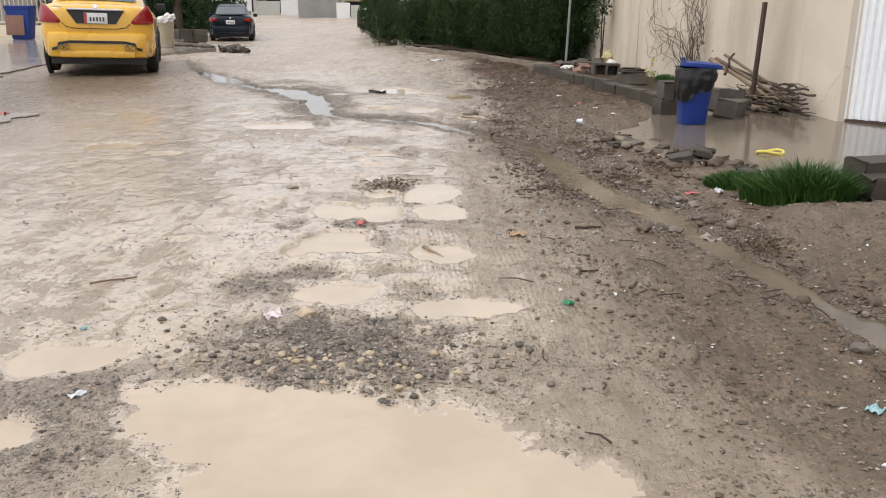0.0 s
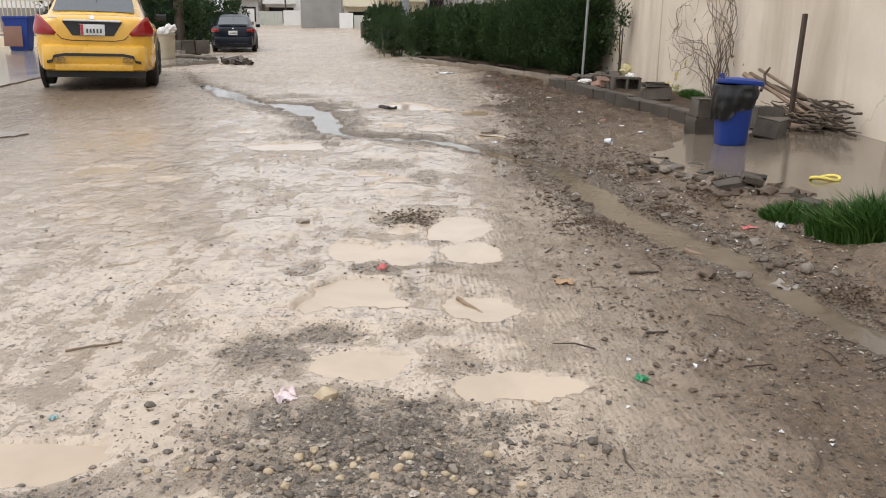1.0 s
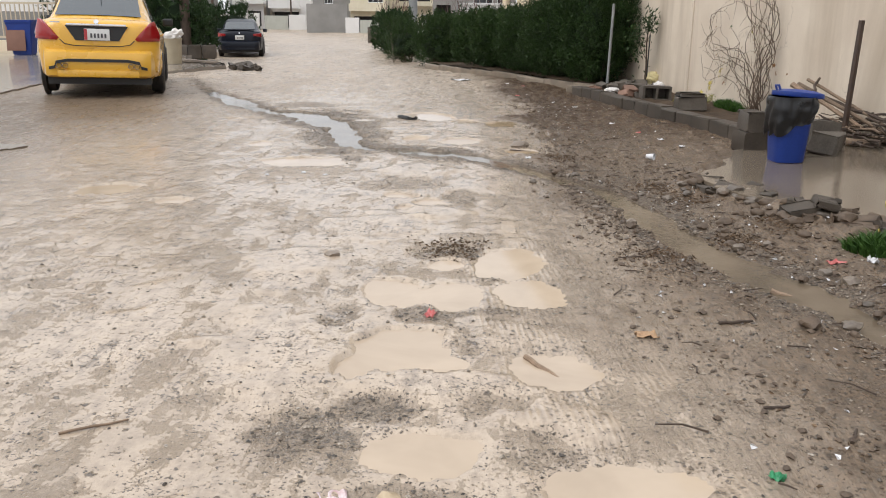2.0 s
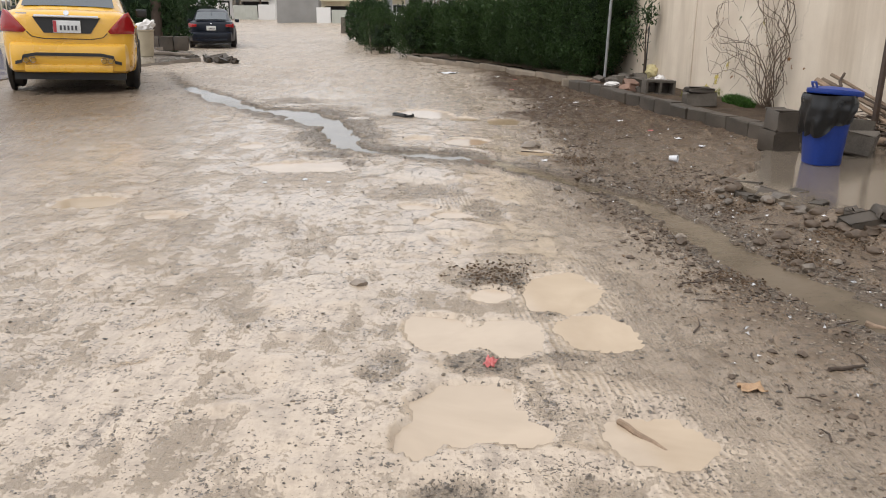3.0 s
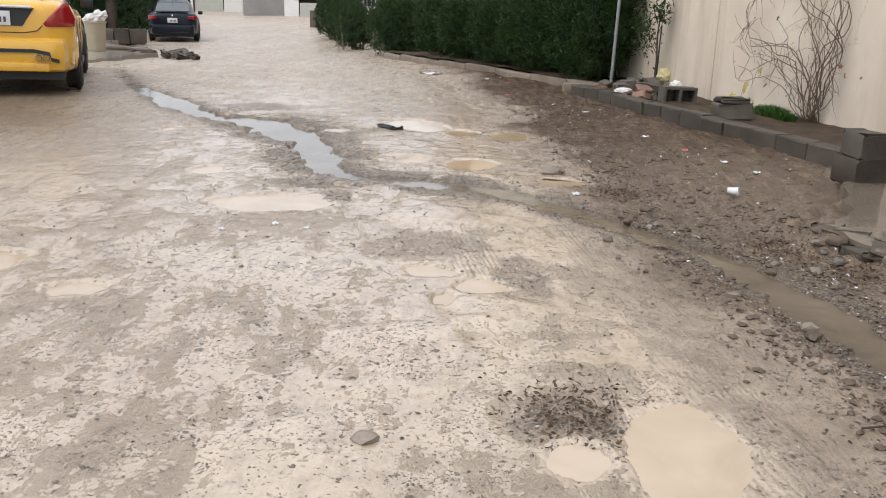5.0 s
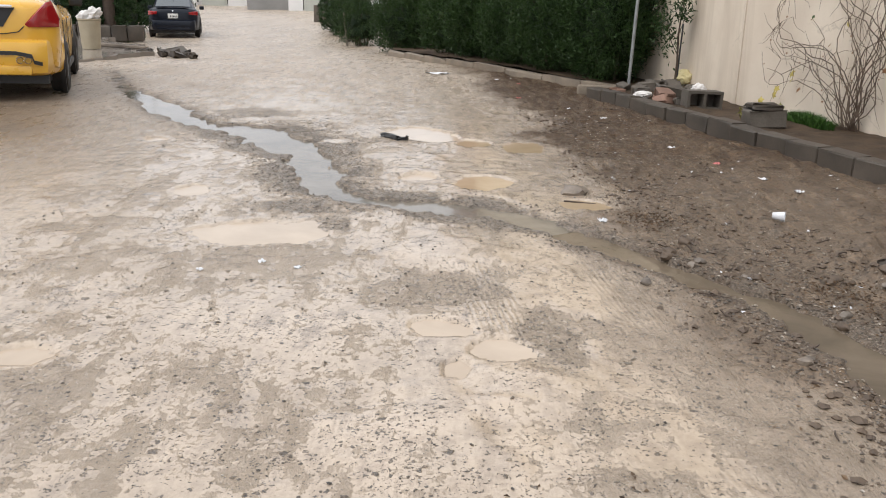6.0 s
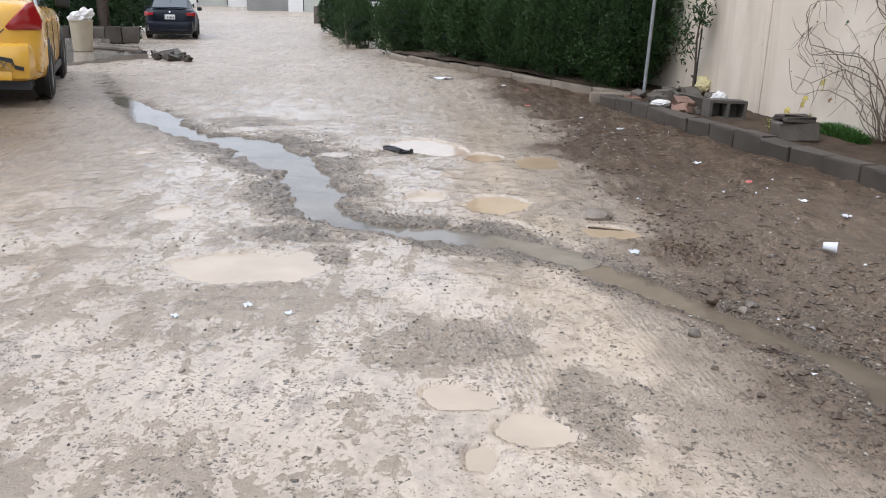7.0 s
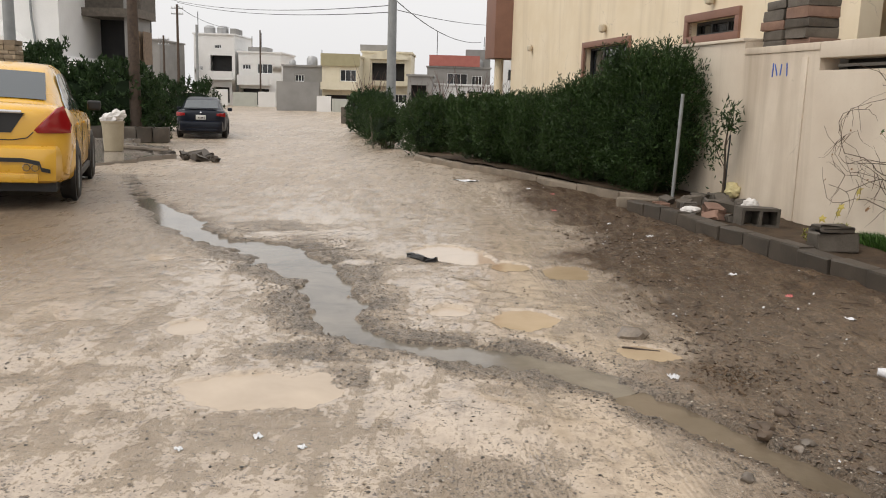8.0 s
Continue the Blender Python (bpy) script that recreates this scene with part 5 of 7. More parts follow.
def vine():
    t = thing("vine", along(11.62, 0.05, 0.13), "leafless tangled climbing vine on the cream wall", "vine")
    rr = random.Random(17)
    stems = []
    for i in range(26):
        # a wandering stem: local y runs along the wall, away from the camera
        y, z = rr.uniform(-0.05, 0.14), -0.03
        th = radians(rr.uniform(48, 112))
        pts = [(0.0, y, z)]
        n = rr.randint(11, 22)
        curl = rr.uniform(-0.16, 0.16)
        for j in range(n):
            th += curl + rr.uniform(-0.3, 0.3)
            if z > 1.9 or y > 1.15 or y < -0.22 or z < 0.2:
                want = math.atan2(1.1 - z, 0.4 - y) if j > 2 else th
                th += 0.8 * math.sin(want - th)
            y += 0.115 * math.cos(th)
            z += 0.115 * math.sin(th)
            if j < 3:
                z = max(z, 0.06 * (j + 1))
            pts.append((-0.015 - 0.07 * abs(math.sin(0.7 * j + i)), y, max(z, 0.04)))
        r = rr.uniform(0.0025, 0.0062)
        stems.append(pts)
        part("stem", tube(pts, [r * (1.15 - 0.75 * j / len(pts)) for j in range(len(pts))], 5), M_VINE, t)
    for i in range(120):
        s = rr.choice(stems)
        p = Vector(s[rr.randint(2, len(s) - 1)])
        d = Vector((-rr.uniform(0, 0.2), rr.uniform(-1, 1), rr.uniform(-0.75, 0.7)))
        ln = rr.uniform(0.1, 0.36)
        pts = [p]
        for j in range(4):
            d = (d + Vector((0, rr.uniform(-0.5, 0.5), rr.uniform(-0.6, 0.45)))).normalized()
            p = p + d * ln / 4
            p.x = min(p.x, -0.005)
            pts.append(p.copy())
        part("tendril", tube(pts, [0.0026, 0.0024, 0.002, 0.0017, 0.001], 4), M_VINE, t)
    rs = np.random.RandomState(9)

    def broad_leaf(pos, size, mat, seed, lab):
        r2 = random.Random(seed)
        bm = bmesh.new()
        k = 15
        c = bm.verts.new((0, 0, 0))
        ring = []
        for i in range(k):
            a = 2 * math.pi * i / k
            r = size * (0.75 + 0.3 * math.cos(5 * a)) * r2.uniform(0.9, 1.1)
            ring.append(bm.verts.new((r * math.cos(a), r * math.sin(a), -0.3 * r * r / size + r2.uniform(-0.1, 0.1) * size)))
        for i in range(k):
            bm.faces.new((c, ring[i], ring[(i + 1) % k]))
        bmesh_move(bm, pose(*pos, 70 + r2.uniform(-25, 25), r2.uniform(-30, 30), -90 + r2.uniform(-40, 40)))
        part("leaf", bm, mat, t, lab)
    for i, (y, z, s, m) in enumerate(((0.62, 0.44, 0.05, M_YLEAF), (0.6, 0.38, 0.04, M_YLEAF), (0.5, 0.3, 0.035, M_RLEAF), (0.78, 0.2, 0.05, M_YLEAF), (0.9, 0.12, 0.045, M_YLEAF), (-0.42, 0.5, 0.035, M_RLEAF),
                                      (-0.3, 0.58, 0.03, M_RLEAF), (-0.62, 0.5, 0.02, M_RLEAF), (0.72, 0.27, 0.04, M_YLEAF), (0.3, 0.75, 0.025, M_RLEAF), (0.15, 0.95, 0.03, M_YLEAF), (0.45, 1.0, 0.025, M_LEAF))):
        broad_leaf((-0.05 - 0.02 * (i % 3), y * 1.6 if y > 0 else y, z), s, m, i, "yellowed vine leaf" if m is M_YLEAF else "withered vine leaf")
    for i in range(40):
        s = rr.choice(stems)
        p = s[rr.randint(3, len(s) - 1)]
        broad_leaf((p[0] - 0.01, p[1] + rr.uniform(-0.06, 0.06), p[2] + rr.uniform(-0.05, 0.05)), rr.uniform(0.008, 0.016), M_RLEAF, 50 + i, "withered vine leaf")


vine()


def weed(x, y, z, seed):
    t = thing("weed", pose(x, y, z) @ Matrix.Diagonal((0.65, 0.65, 0.65, 1)), "small yellow-green weed growing beside a block", "weed", "weeds in the bed")
    rs = np.random.RandomState(seed)
    part("stem", tube([(0, 0, -0.01), (0.01, 0, 0.08), (0.0, 0.01, 0.17)], [0.004, 0.003, 0.002], 4), M_VINE, t)
    c = np.column_stack((rs.randn(46) * 0.035, rs.randn(46) * 0.035, 0.04 + 0.14 * rs.rand(46)))
    ob = new("foliage", leaves_mesh("foliage", c, rs.randn(46, 3) * 0.6 + np.array([0, 0, 0.4]), 0.05, 0.022, M_YGREEN, rs))
    ob.parent = t


def grass_patch(name, cx, cy, rx, ry, hgt, count, seed, z_of, label):
    rs = np.random.RandomState(seed)
    a, r = rs.rand(count) * 6.283, np.sqrt(rs.rand(count))
    x, y = cx + rx * r * np.cos(a) * (1 + 0.2 * np.sin(3 * a)), cy + ry * r * np.sin(a)
    z = z_of(x, y) - 0.005
    h = hgt * (0.5 + 0.6 * rs.rand(count)) * (1.1 - 0.55 * r)
    lean = rs.randn(count, 2) * 0.3 + np.column_stack((np.cos(a) * r, np.sin(a) * r)) * 0.35
    w = 0.004 + 0.003 * rs.rand(count)
    th = rs.rand(count) * 3.14
    dx, dy = np.cos(th) * w, np.sin(th) * w
    b = np.column_stack((x, y, z))
    m1 = b + np.column_stack((lean * h[:, None] * 0.35, h * 0.6))
    tp = b + np.column_stack((lean * h[:, None] * 1.15, h * 0.95))
    sd = np.column_stack((dx, dy, np.zeros(count)))
    v = np.stack((b - sd, b + sd, m1 + sd * 0.8, m1 - sd * 0.8, tp), 1).reshape(-1, 3)
    i = np.arange(count) * 5
    f = np.concatenate((np.column_stack((i, i + 1, i + 2)), np.column_stack((i, i + 2, i + 3)), np.column_stack((i + 3, i + 2, i + 4))))
    return tagged(new(name, arrays_mesh(name, v, f, M_GRASS, False)), label, "grass", kind="stuff")


grass_patch("grass_tuft", 2.16, 5.33, 0.34, 0.28, 0.3, 4200, 1, land, "lush green tuft of grass on the muddy bank")
grass_patch("grass_tuft", 1.82, 5.85, 0.14, 0.16, 0.12, 900, 4, land, "small green tuft of grass at the ditch")
grass_patch("grass_tuft", 2.72, 12.05, 0.12, 0.45, 0.13, 1500, 2, bed_height, "thin green grass at the foot of the wall")
grass_patch("grass_tuft", 3.1, 9.6, 0.4, 0.15, 0.12, 500, 3, lambda x, y: 0.09 + 0 * x, "thin grass under the firewood")

for i, (x, y) in enumerate(((2.08, 12.1), (2.16, 12.2), (2.62, 12.6), (2.5, 12.35))):
    weed(x, y, bed_at(x, y), i)

M_STONEFACE = surface("rubble_stone", (0.22, 0.16, 0.1), (0.4, 0.31, 0.21), 5, 60, 0.8, 0.1, relief=0.6, each=0.3)


# ---- cars ----
def lerp_table(table, y):
    for a, b in zip(table, table[1:]):
        if y <= b[0]:
            k = max(0.0, (y - a[0]) / (b[0] - a[0]))
            return [p + k * (q - p) for p, q in zip(a[1:], b[1:])]
    return list(table[-1][1:])


# distance from the tail, half width, underside, deck height
SEDAN = [(0.0, 0.50, 0.42, 0.93), (0.02, 0.56, 0.40, 0.99), (0.06, 0.67, 0.36, 1.03), (0.10, 0.72, 0.33, 1.05), (0.15, 0.766, 0.30, 1.062), (0.2, 0.80, 0.28, 1.07),
         (0.28, 0.825, 0.25, 1.08), (0.45, 0.84, 0.22, 1.085), (0.9, 0.847, 0.2, 1.04), (1.4, 0.847, 0.2, 0.99), (2.2, 0.847, 0.2, 0.97), (3.0, 0.845, 0.2, 0.97), (3.5, 0.835, 0.2, 0.94),
         (3.95, 0.80, 0.22, 0.84), (4.25, 0.72, 0.26, 0.74), (4.4, 0.58, 0.32, 0.66)]
# distance from the tail, base height, base half width, roof height, roof half width
CABIN = [(0.34, 1.06, 0.69, 1.085, 0.64), (0.5, 1.05, 0.72, 1.17, 0.615), (1.0, 1.0, 0.76, 1.44, 0.555), (1.3, 0.98, 0.77, 1.51, 0.54), (1.9, 0.96, 0.775, 1.535, 0.54),
         (2.3, 0.96, 0.775, 1.515, 0.54), (2.6, 0.96, 0.77, 1.44, 0.55), (3.2, 0.95, 0.74, 1.0, 0.66)]


def tail_y(x):
    """How far the tail's corner curves forward at a distance x from the middle."""
    return 0.02 + 0.25 * max(0.0, (abs(x) - 0.55) / 0.3) ** 2


def car(name, m, label, paint, lamp_poly, low):
    """A four door saloon. Local origin: on the ground under the middle of the tail; local y runs forward."""
    c = thing(name, m, label, "car")
    s = low
    bm = bmesh.new()
    rings = []
    for y, w, zb, zt in SEDAN:
        zt *= s
        zm = zb + 0.5 * (zt - zb)
        half = [(0.0, zb), (w * 0.82, zb), (w * 0.965, zb + 0.10), (w, zm - 0.05), (w, zm + 0.1), (w * 0.985, zt - 0.12), (w * 0.93, zt - 0.035), (w * 0.8, zt - 0.004), (w * 0.4, zt + 0.012), (0.0, zt + 0.015)]
        ring = [(x, y, z) for x, z in half] + [(-x, y, z) for x, z in half[-2:0:-1]]
        rings.append(ring)
    add_ring_loft(bm, rings)
    part("body", bm, paint, c)
    bm = bmesh.new()
    rings = []
    for y, zb, wb, zt, wt in CABIN:
        zb, zt = (zb - 0.05) * s, zt * s
        half = [(wb, zb), (wb + (wt - wb) * 0.45, zb + (zt - zb) * 0.5), (wt + 0.012, zt - 0.05), (wt - 0.05, zt - 0.008), (wt * 0.5, zt + 0.006), (0.0, zt + 0.008)]
        rings.append([(x, y, z) for x, z in half] + [(-x, y, z) for x, z in half[-2::-1]])
    add_ring_loft(bm, rings)
    part("cabin", bm, paint, c)

    def cab(y):
        zb, wb, zt, wt = lerp_table(CABIN, y)
        return zb * s, wb, zt * s, wt
    # rear window, slightly proud of the cabin's skin
    bm = bmesh.new()
    rows = []
    for q in range(7):
        y = 0.42 + 0.54 * q / 6
        zb, wb, zt, wt = cab(y)
        rows.append([bm.verts.new((wt * 0.94 * k / 5, y - 0.012, zt + 0.016 - 0.012 * (k / 5) ** 2)) for k in range(-5, 6)])
    for a, b in zip(rows, rows[1:]):
        for i in range(10):
            bm.faces.new((a[i], a[i + 1], b[i + 1], b[i]))
    part("rear_window", bm, M_GLASS, c)
    for sx in (-1, 1):
        for ya, yb, cut in ((0.92, 1.68, 0.32), (1.76, 2.62, 0.0)):
            bm = bmesh.new()
            rows = []
            for q in range(6):
                y = ya + (yb - ya) * q / 5
                zb, wb, zt, wt = cab(y)
                lo, hi = 0.14, 0.86
                if cut and q < 2:
                    hi = lo + (hi - lo) * (0.35 + 0.32 * q)
                if not cut and q > 3:
                    hi = lo + (hi - lo) * (1.0 - 0.4 * (q - 3))
                cols = []
                for k in (lo, (lo + hi) / 2, hi):
                    x = wb + (wt - wb) * (0.9 * k) + 0.014
                    cols.append(bm.verts.new((sx * x, y, zb - 0.05 + (zt - zb + 0.03) * k)))
                rows.append(cols)
            for a, b in zip(rows, rows[1:]):
                for i in range(2):
                    bm.faces.new((a[i], a[i + 1], b[i + 1], b[i]) if sx > 0 else (a[i], b[i], b[i + 1], a[i + 1]))
            part("side_window", bm, M_GLASS, c)
        # tail lamp: a thick lens that wraps the corner
        bm = bmesh.new()
        outer, inner = [], []
        poly = []
        for (xa, za), (xb, zb2) in zip(lamp_poly, lamp_poly[1:] + lamp_poly[:1]):
            for q in range(5):
                poly.append((xa + (xb - xa) * q / 5, za + (zb2 - za) * q / 5))
        cx = sum(p[0] for p in poly) / len(poly)
        cz = sum(p[1] for p in poly) / len(poly)
        rings = []
        for k, out in ((1.0, 0.03), (1.0, -0.012), (0.93, -0.022), (0.6, -0.028), (0.25, -0.03)):
            rings.append([])
            for x, z in poly:
                px, pz = cx + (x - cx) * k, cz + (z - cz) * k
                rings[-1].append((sx * (px + (0.012 if out < 0 else 0)), tail_y(px) + out, pz * s))
        add_ring_loft(bm, rings)
        bmesh.ops.recalc_face_normals(bm, faces=bm.faces)
        part("tail_light", bm, M_LAMP, c, "red tail light lens")
        # mirror
        bm = bmesh.new()
        add_box(bm, (0.17, 0.09, 0.13), pose(sx * 0.93, 2.72, 1.04 * s), 0.03, 3)
        mirror = part("mirror", bm, paint if s < 0.99 else M_TRIM, c)
        part("door_handle", box((0.025, 0.16, 0.03), pose(sx * 0.845, 1.15, 0.86 * s), 0.008), paint, c)
        part("door_handle", box((0.025, 0.16, 0.03), pose(sx * 0.852, 2.0, 0.85 * s), 0.008), paint, c)
        # door seams and sill
        for y in (0.86, 1.72, 2.7):
            part("door_seam", tube([(sx * 0.849, y, 0.3), (sx * 0.852, y + 0.02, 0.55), (sx * 0.845, y + 0.01, 0.85 * s)], 0.005, 4), M_TRIM, c)
        part("sill", box((0.04, 1.7, 0.08), pose(sx * 0.825, 2.2, 0.24), 0.015), M_TRIM, c)
    # bumper
    bm = bmesh.new()
    rings = []
    for z, out, grow in ((0.27, -0.03, -0.02), (0.3, -0.075, 0.0), (0.42, -0.1, 0.012), (0.56, -0.1, 0.014), (0.63, -0.075, 0.012), (0.66, -0.02, 0.004)):
        ring = []
        for q in range(-12, 13):
            x = 0.845 * q / 12
            ring.append((x * (1 + grow), tail_y(x) + out + (0.22 * max(0, abs(q) - 10)), z * s))
        ring += [(x * 0.9, 0.5, z2) for x, y2, z2 in (ring[-1], ring[0])]
        rings.append(ring)
    add_ring_loft(bm, rings)
    bmesh.ops.recalc_face_normals(bm, faces=bm.faces)
    bumper = part("bumper", bm, paint, c)
    part("valance", box((1.1, 0.06, 0.10), pose(0, -0.07, 0.33 * s), 0.02), paint, bumper)
    part("under_tray", span(-0.7, 0.7, 0.1, 4.1, 0.17, 0.26), M_TRIM, c)
    # plate recess, plate and chrome bar
    if name == "taxi":
        bm = bmesh.new()
        r0 = [(-0.42, -0.006, 0.995), (0.42, -0.006, 0.995), (0.29, -0.012, 0.79), (-0.29, -0.012, 0.79)]
        r1 = [(x, y + 0.06, z) for x, y, z in r0]
        add_ring_loft(bm, [r1, r0])
        bmesh.ops.recalc_face_normals(bm, faces=bm.faces)
        part("plate_recess", bm, M_TRIM, c)
        part("chrome_bar", bmesh_move(box((0.8, 0.04, 0.035), None, 0.012), pose(0, -0.02, 1.005)), M_CHROME, c, "chrome grab bar")
        part("badge", cylinder(0.035, 0.035, 0.02, 16, pose(0, 0.0, 1.045, 60, 0, 0)), M_CHROME, c)
        part("model_mark", box((0.13, 0.006, 0.018), pose(-0.55, 0.03, 1.035)), M_CHROME, c)
        for side in (-1, 1):
            for q in (-1, 1):
                x = side * 0.48 + 0.042 * q
                pipe = lathe([(0.03, 0.0), (0.037, 0.0), (0.039, 0.12), (0.035, 0.13), (0.031, 0.125), (0.028, 0.03)], 16, pose(x, 0.0, 0.44, 90, 0, 0))
                part("exhaust", pipe, M_CHROME, c, "chrome exhaust tip")
        bm = bmesh.new()
        # black lower strip that steps down round the exhaust tips
        strip = [(-0.66, 0.40), (-0.58, 0.42), (-0.56, 0.485), (-0.4, 0.515), (0.4, 0.515), (0.56, 0.485), (0.58, 0.42), (0.66, 0.40)]
        add_ring_loft(bm, [[(x, tail_y(x) - 0.116 + dy, z + dz) for dy, dz in ((0.03, -0.022), (-0.004, -0.02), (-0.004, 0.02), (0.03, 0.022))] for x, z in strip])
        bmesh.ops.recalc_face_normals(bm, faces=bm.faces)
        part("bumper_trim", bm, M_TRIM, bumper)
        part("lid_seam", tube([(-0.5, 0.0, 0.8), (-0.44, -0.012, 0.74), (-0.3, -0.018, 0.715), (0.3, -0.018, 0.715), (0.44, -0.012, 0.74), (0.5, 0.0, 0.8)], 0.006, 5), M_TRIM, c)
        pz = 0.875
    else:
        pz = 0.8
        part("spoiler", box((1.1, 0.14, 0.03), pose(0, 0.16, 1.1 * s), 0.012), paint, c)
        part("badge", cylinder(0.03, 0.03, 0.02, 12, pose(0, 0.0, 0.98 * s, 80, 0, 0)), M_CHROME, c)
    plate = part("number_plate", box((0.34, 0.012, 0.16), pose(0, -0.026, pz * s), 0.004), M_PLATE, c, "white number plate with illegible marks")
    if name == "taxi":
        part("plate_band", box((0.04, 0.004, 0.15), pose(-0.148, -0.034, pz * s)), M_PLATERED, plate)
    for q in range(5):
        part("plate_mark", box((0.026, 0.004, 0.06), pose(-0.075 + 0.047 * q, -0.034, pz * s - 0.015)), M_BAR, plate)
    # antenna
    part("antenna", tube([(0, 1.05, 1.45 * s), (0, 0.88, 1.62 * s)], 0.006, 5), M_TRIM, c)
    # wheels
    for sx in (-1, 1):
        for y in (0.93, 3.5):
            part("wheel_arch", cylinder(0.365, 0.365, 0.05, 28, pose(sx * 0.80, y, 0.315, 0, sx * 90, 0)), M_TRIM, c)
            w = new("wheel")
            w.parent = c
            w.matrix_local = pose(sx * 0.775, y, 0.305, 0, sx * 90, 0)
            tyre = lathe([(0.19, -0.095), (0.27, -0.1), (0.297, -0.085), (0.305, -0.05), (0.305, 0.05), (0.297, 0.085), (0.27, 0.1), (0.2, 0.092), (0.19, 0.06), (0.18, 0.0)], 32)
            part("tyre", tyre, M_TYRE, w)
            bm = bmesh.new()
            add_ring_loft(bm, [[(r * math.cos(a), r * math.sin(a), z) for a in (2 * math.pi * q / 24 for q in range(24))] for r, z in ((0.195, 0.05), (0.195, 0.085), (0.175, 0.08), (0.165, 0.03))])
            for q in range(7):
                add_box(bm, (0.14, 0.035, 0.02), pose(0, 0, 0.075, 0, 0, q * 360 / 7) @ pose(0.1, 0, 0, 0, 6, 0), 0.005)
            add_box(bm, (0.07, 0.07, 0.03), pose(0, 0, 0.08), 0.015)
            part("rim", bm, M_GALV, w)
    return c


car("taxi", pose(-5.89, 13.47, 0.035, 0, 1.5, 19), "yellow saloon taxi parked on the muddy street", M_TAXI,
    [(0.77, 1.08), (0.72, 1.06), (0.49, 0.82), (0.53, 0.79), (0.83, 0.795), (0.84, 0.88)], 1.0)
car("parked_car", pose(-9.75, 34.8, -0.44, 0, 0, 13), "dark navy saloon car parked on the street", M_NAVY,
    [(0.82, 0.98), (0.52, 0.95), (0.52, 0.86), (0.82, 0.82)], 0.93)

# ---- far side of the street ----
ragged_slab("pavement_west", [(-5.2, 7.6), (-4.95, 8.6), (-5.5, 9.6), (-6.6, 11.2), (-7.6, 13.5), (-7.9, 15.6), (-7.3, 17.5), (-6.9, 19.5), (-6.5, 21.4), (-7.4, 23.6), (-8.6, 24.6), (-9.0, 26.6), (-15, 28), (-14, 17), (-9, 8)],
            0.03, 0.2, surface("pale_wet_concrete", (0.2, 0.176, 0.152), (0.31, 0.275, 0.24), 1.6, 40, 0.13, 0.11, relief=0.15), "pale wet concrete pavement with a broken edge", 6, 0.12, 0.14)
ragged_slab("asphalt_patch", [(-4.75, 8.0), (-4.55, 8.9), (-5.8, 9.2), (-7, 10), (-7.5, 9), (-5, 7.4)], 0.025, 0.2, M_APRON, "thin worn paving with a cracked edge", 9, 0.1, 0.1)


def asphalt_chunks():
    rr = random.Random(31)
    for i in range(12):
        q = i / 11
        x, y = -6.9 + 1.3 * q + rr.uniform(-0.15, 0.15), 21.9 - 0.9 * q + rr.uniform(-0.3, 0.3)
        s = rr.uniform(0.15, 0.38)
        ob = mesh_object("asphalt_chunk", rough_block((s, s * rr.uniform(0.5, 0.9), 0.1), 300 + i, 0.02, 0.03), M_KERB)
        ob.matrix_world = pose(x, y, land_at(x, y) + 0.05, rr.uniform(-25, 25), rr.uniform(-25, 25), rr.uniform(0, 180))
        tagged(ob, "broken slab of dark asphalt beside the drain", "rubble", "asphalt chunks by the drain")
    stick("plank", (-7.9, 22.5, 0.08), (-6.7, 21.9, 0.06), 0.05, 71, M_LADDER, "dark plank lying on the wet pavement", "plank", "", 0.01)


asphalt_chunks()


c = thing("trash_can", pose(-7.74, 21.75, 0.03), "tan plastic trash can stuffed with a white sack", "bin")
part("body", lathe([(0.17, 0.0), (0.18, 0.01), (0.215, 0.56), (0.23, 0.57), (0.23, 0.6), (0.205, 0.6), (0.19, 0.3)], 24), M_CANTAN, c)
bm = bmesh.new()
bmesh.ops.create_icosphere(bm, subdivisions=4, radius=1)
for v in bm.verts:
    k = 1 + 0.3 * noise.noise(v.co * 2.1) + 0.16 * noise.noise(v.co * 6) + 0.06 * noise.noise(v.co * 14)
    v.co = Vector((v.co.x * 0.22 * k + 0.12 * max(0, v.co.z), v.co.y * 0.17 * k, v.co.z * 0.15 * k + 0.66))
part("sack", bm, M_WHITEBAG, c, "crumpled white sack")


def planter(x, y, w, seed):
    p = thing("planter", pose(x, y, 0.0, 0, 0, 12), "low stone planter with dark leafy plants", "planter")
    rr = random.Random(seed)
    for i in range(int(w / 0.4)):
        part("stone", bmesh_move(rough_block((0.38, 0.3, 0.38), seed + i, 0.03, 0.02), pose(-w / 2 + 0.2 + 0.4 * i, 0, 0.12)), M_KERB, p)
    return p


planter(-9.1, 26.2, 2.0, 500)
planter(-11.0, 26.4, 1.6, 520)
for i, (x, y, rx, ry, hgt, cnt) in enumerate(((-9.6, 27.2, 0.9, 0.6, 1.75, 3500), (-11.0, 27.4, 0.8, 0.6, 1.7, 3000), (-12.2, 28.6, 0.9, 0.7, 2.2, 3000), (-11.2, 38.8, 1.0, 1.0, 1.9, 2500),
                                             (-12.9, 39.5, 1.1, 1.0, 2.0, 2500), (-10.2, 31.0, 0.6, 1.2, 1.5, 2500), (-14.2, 31.0, 1.2, 0.8, 2.4, 2500))):
    shrub(x, y, land_at(x, y) - 0.03 if y > 30 else 0.02, rx, ry, hgt, 8, cnt, 60 + i, "dark green garden shrub across the street", M_LEAF_DARK, (0.13, 0.05), 24)


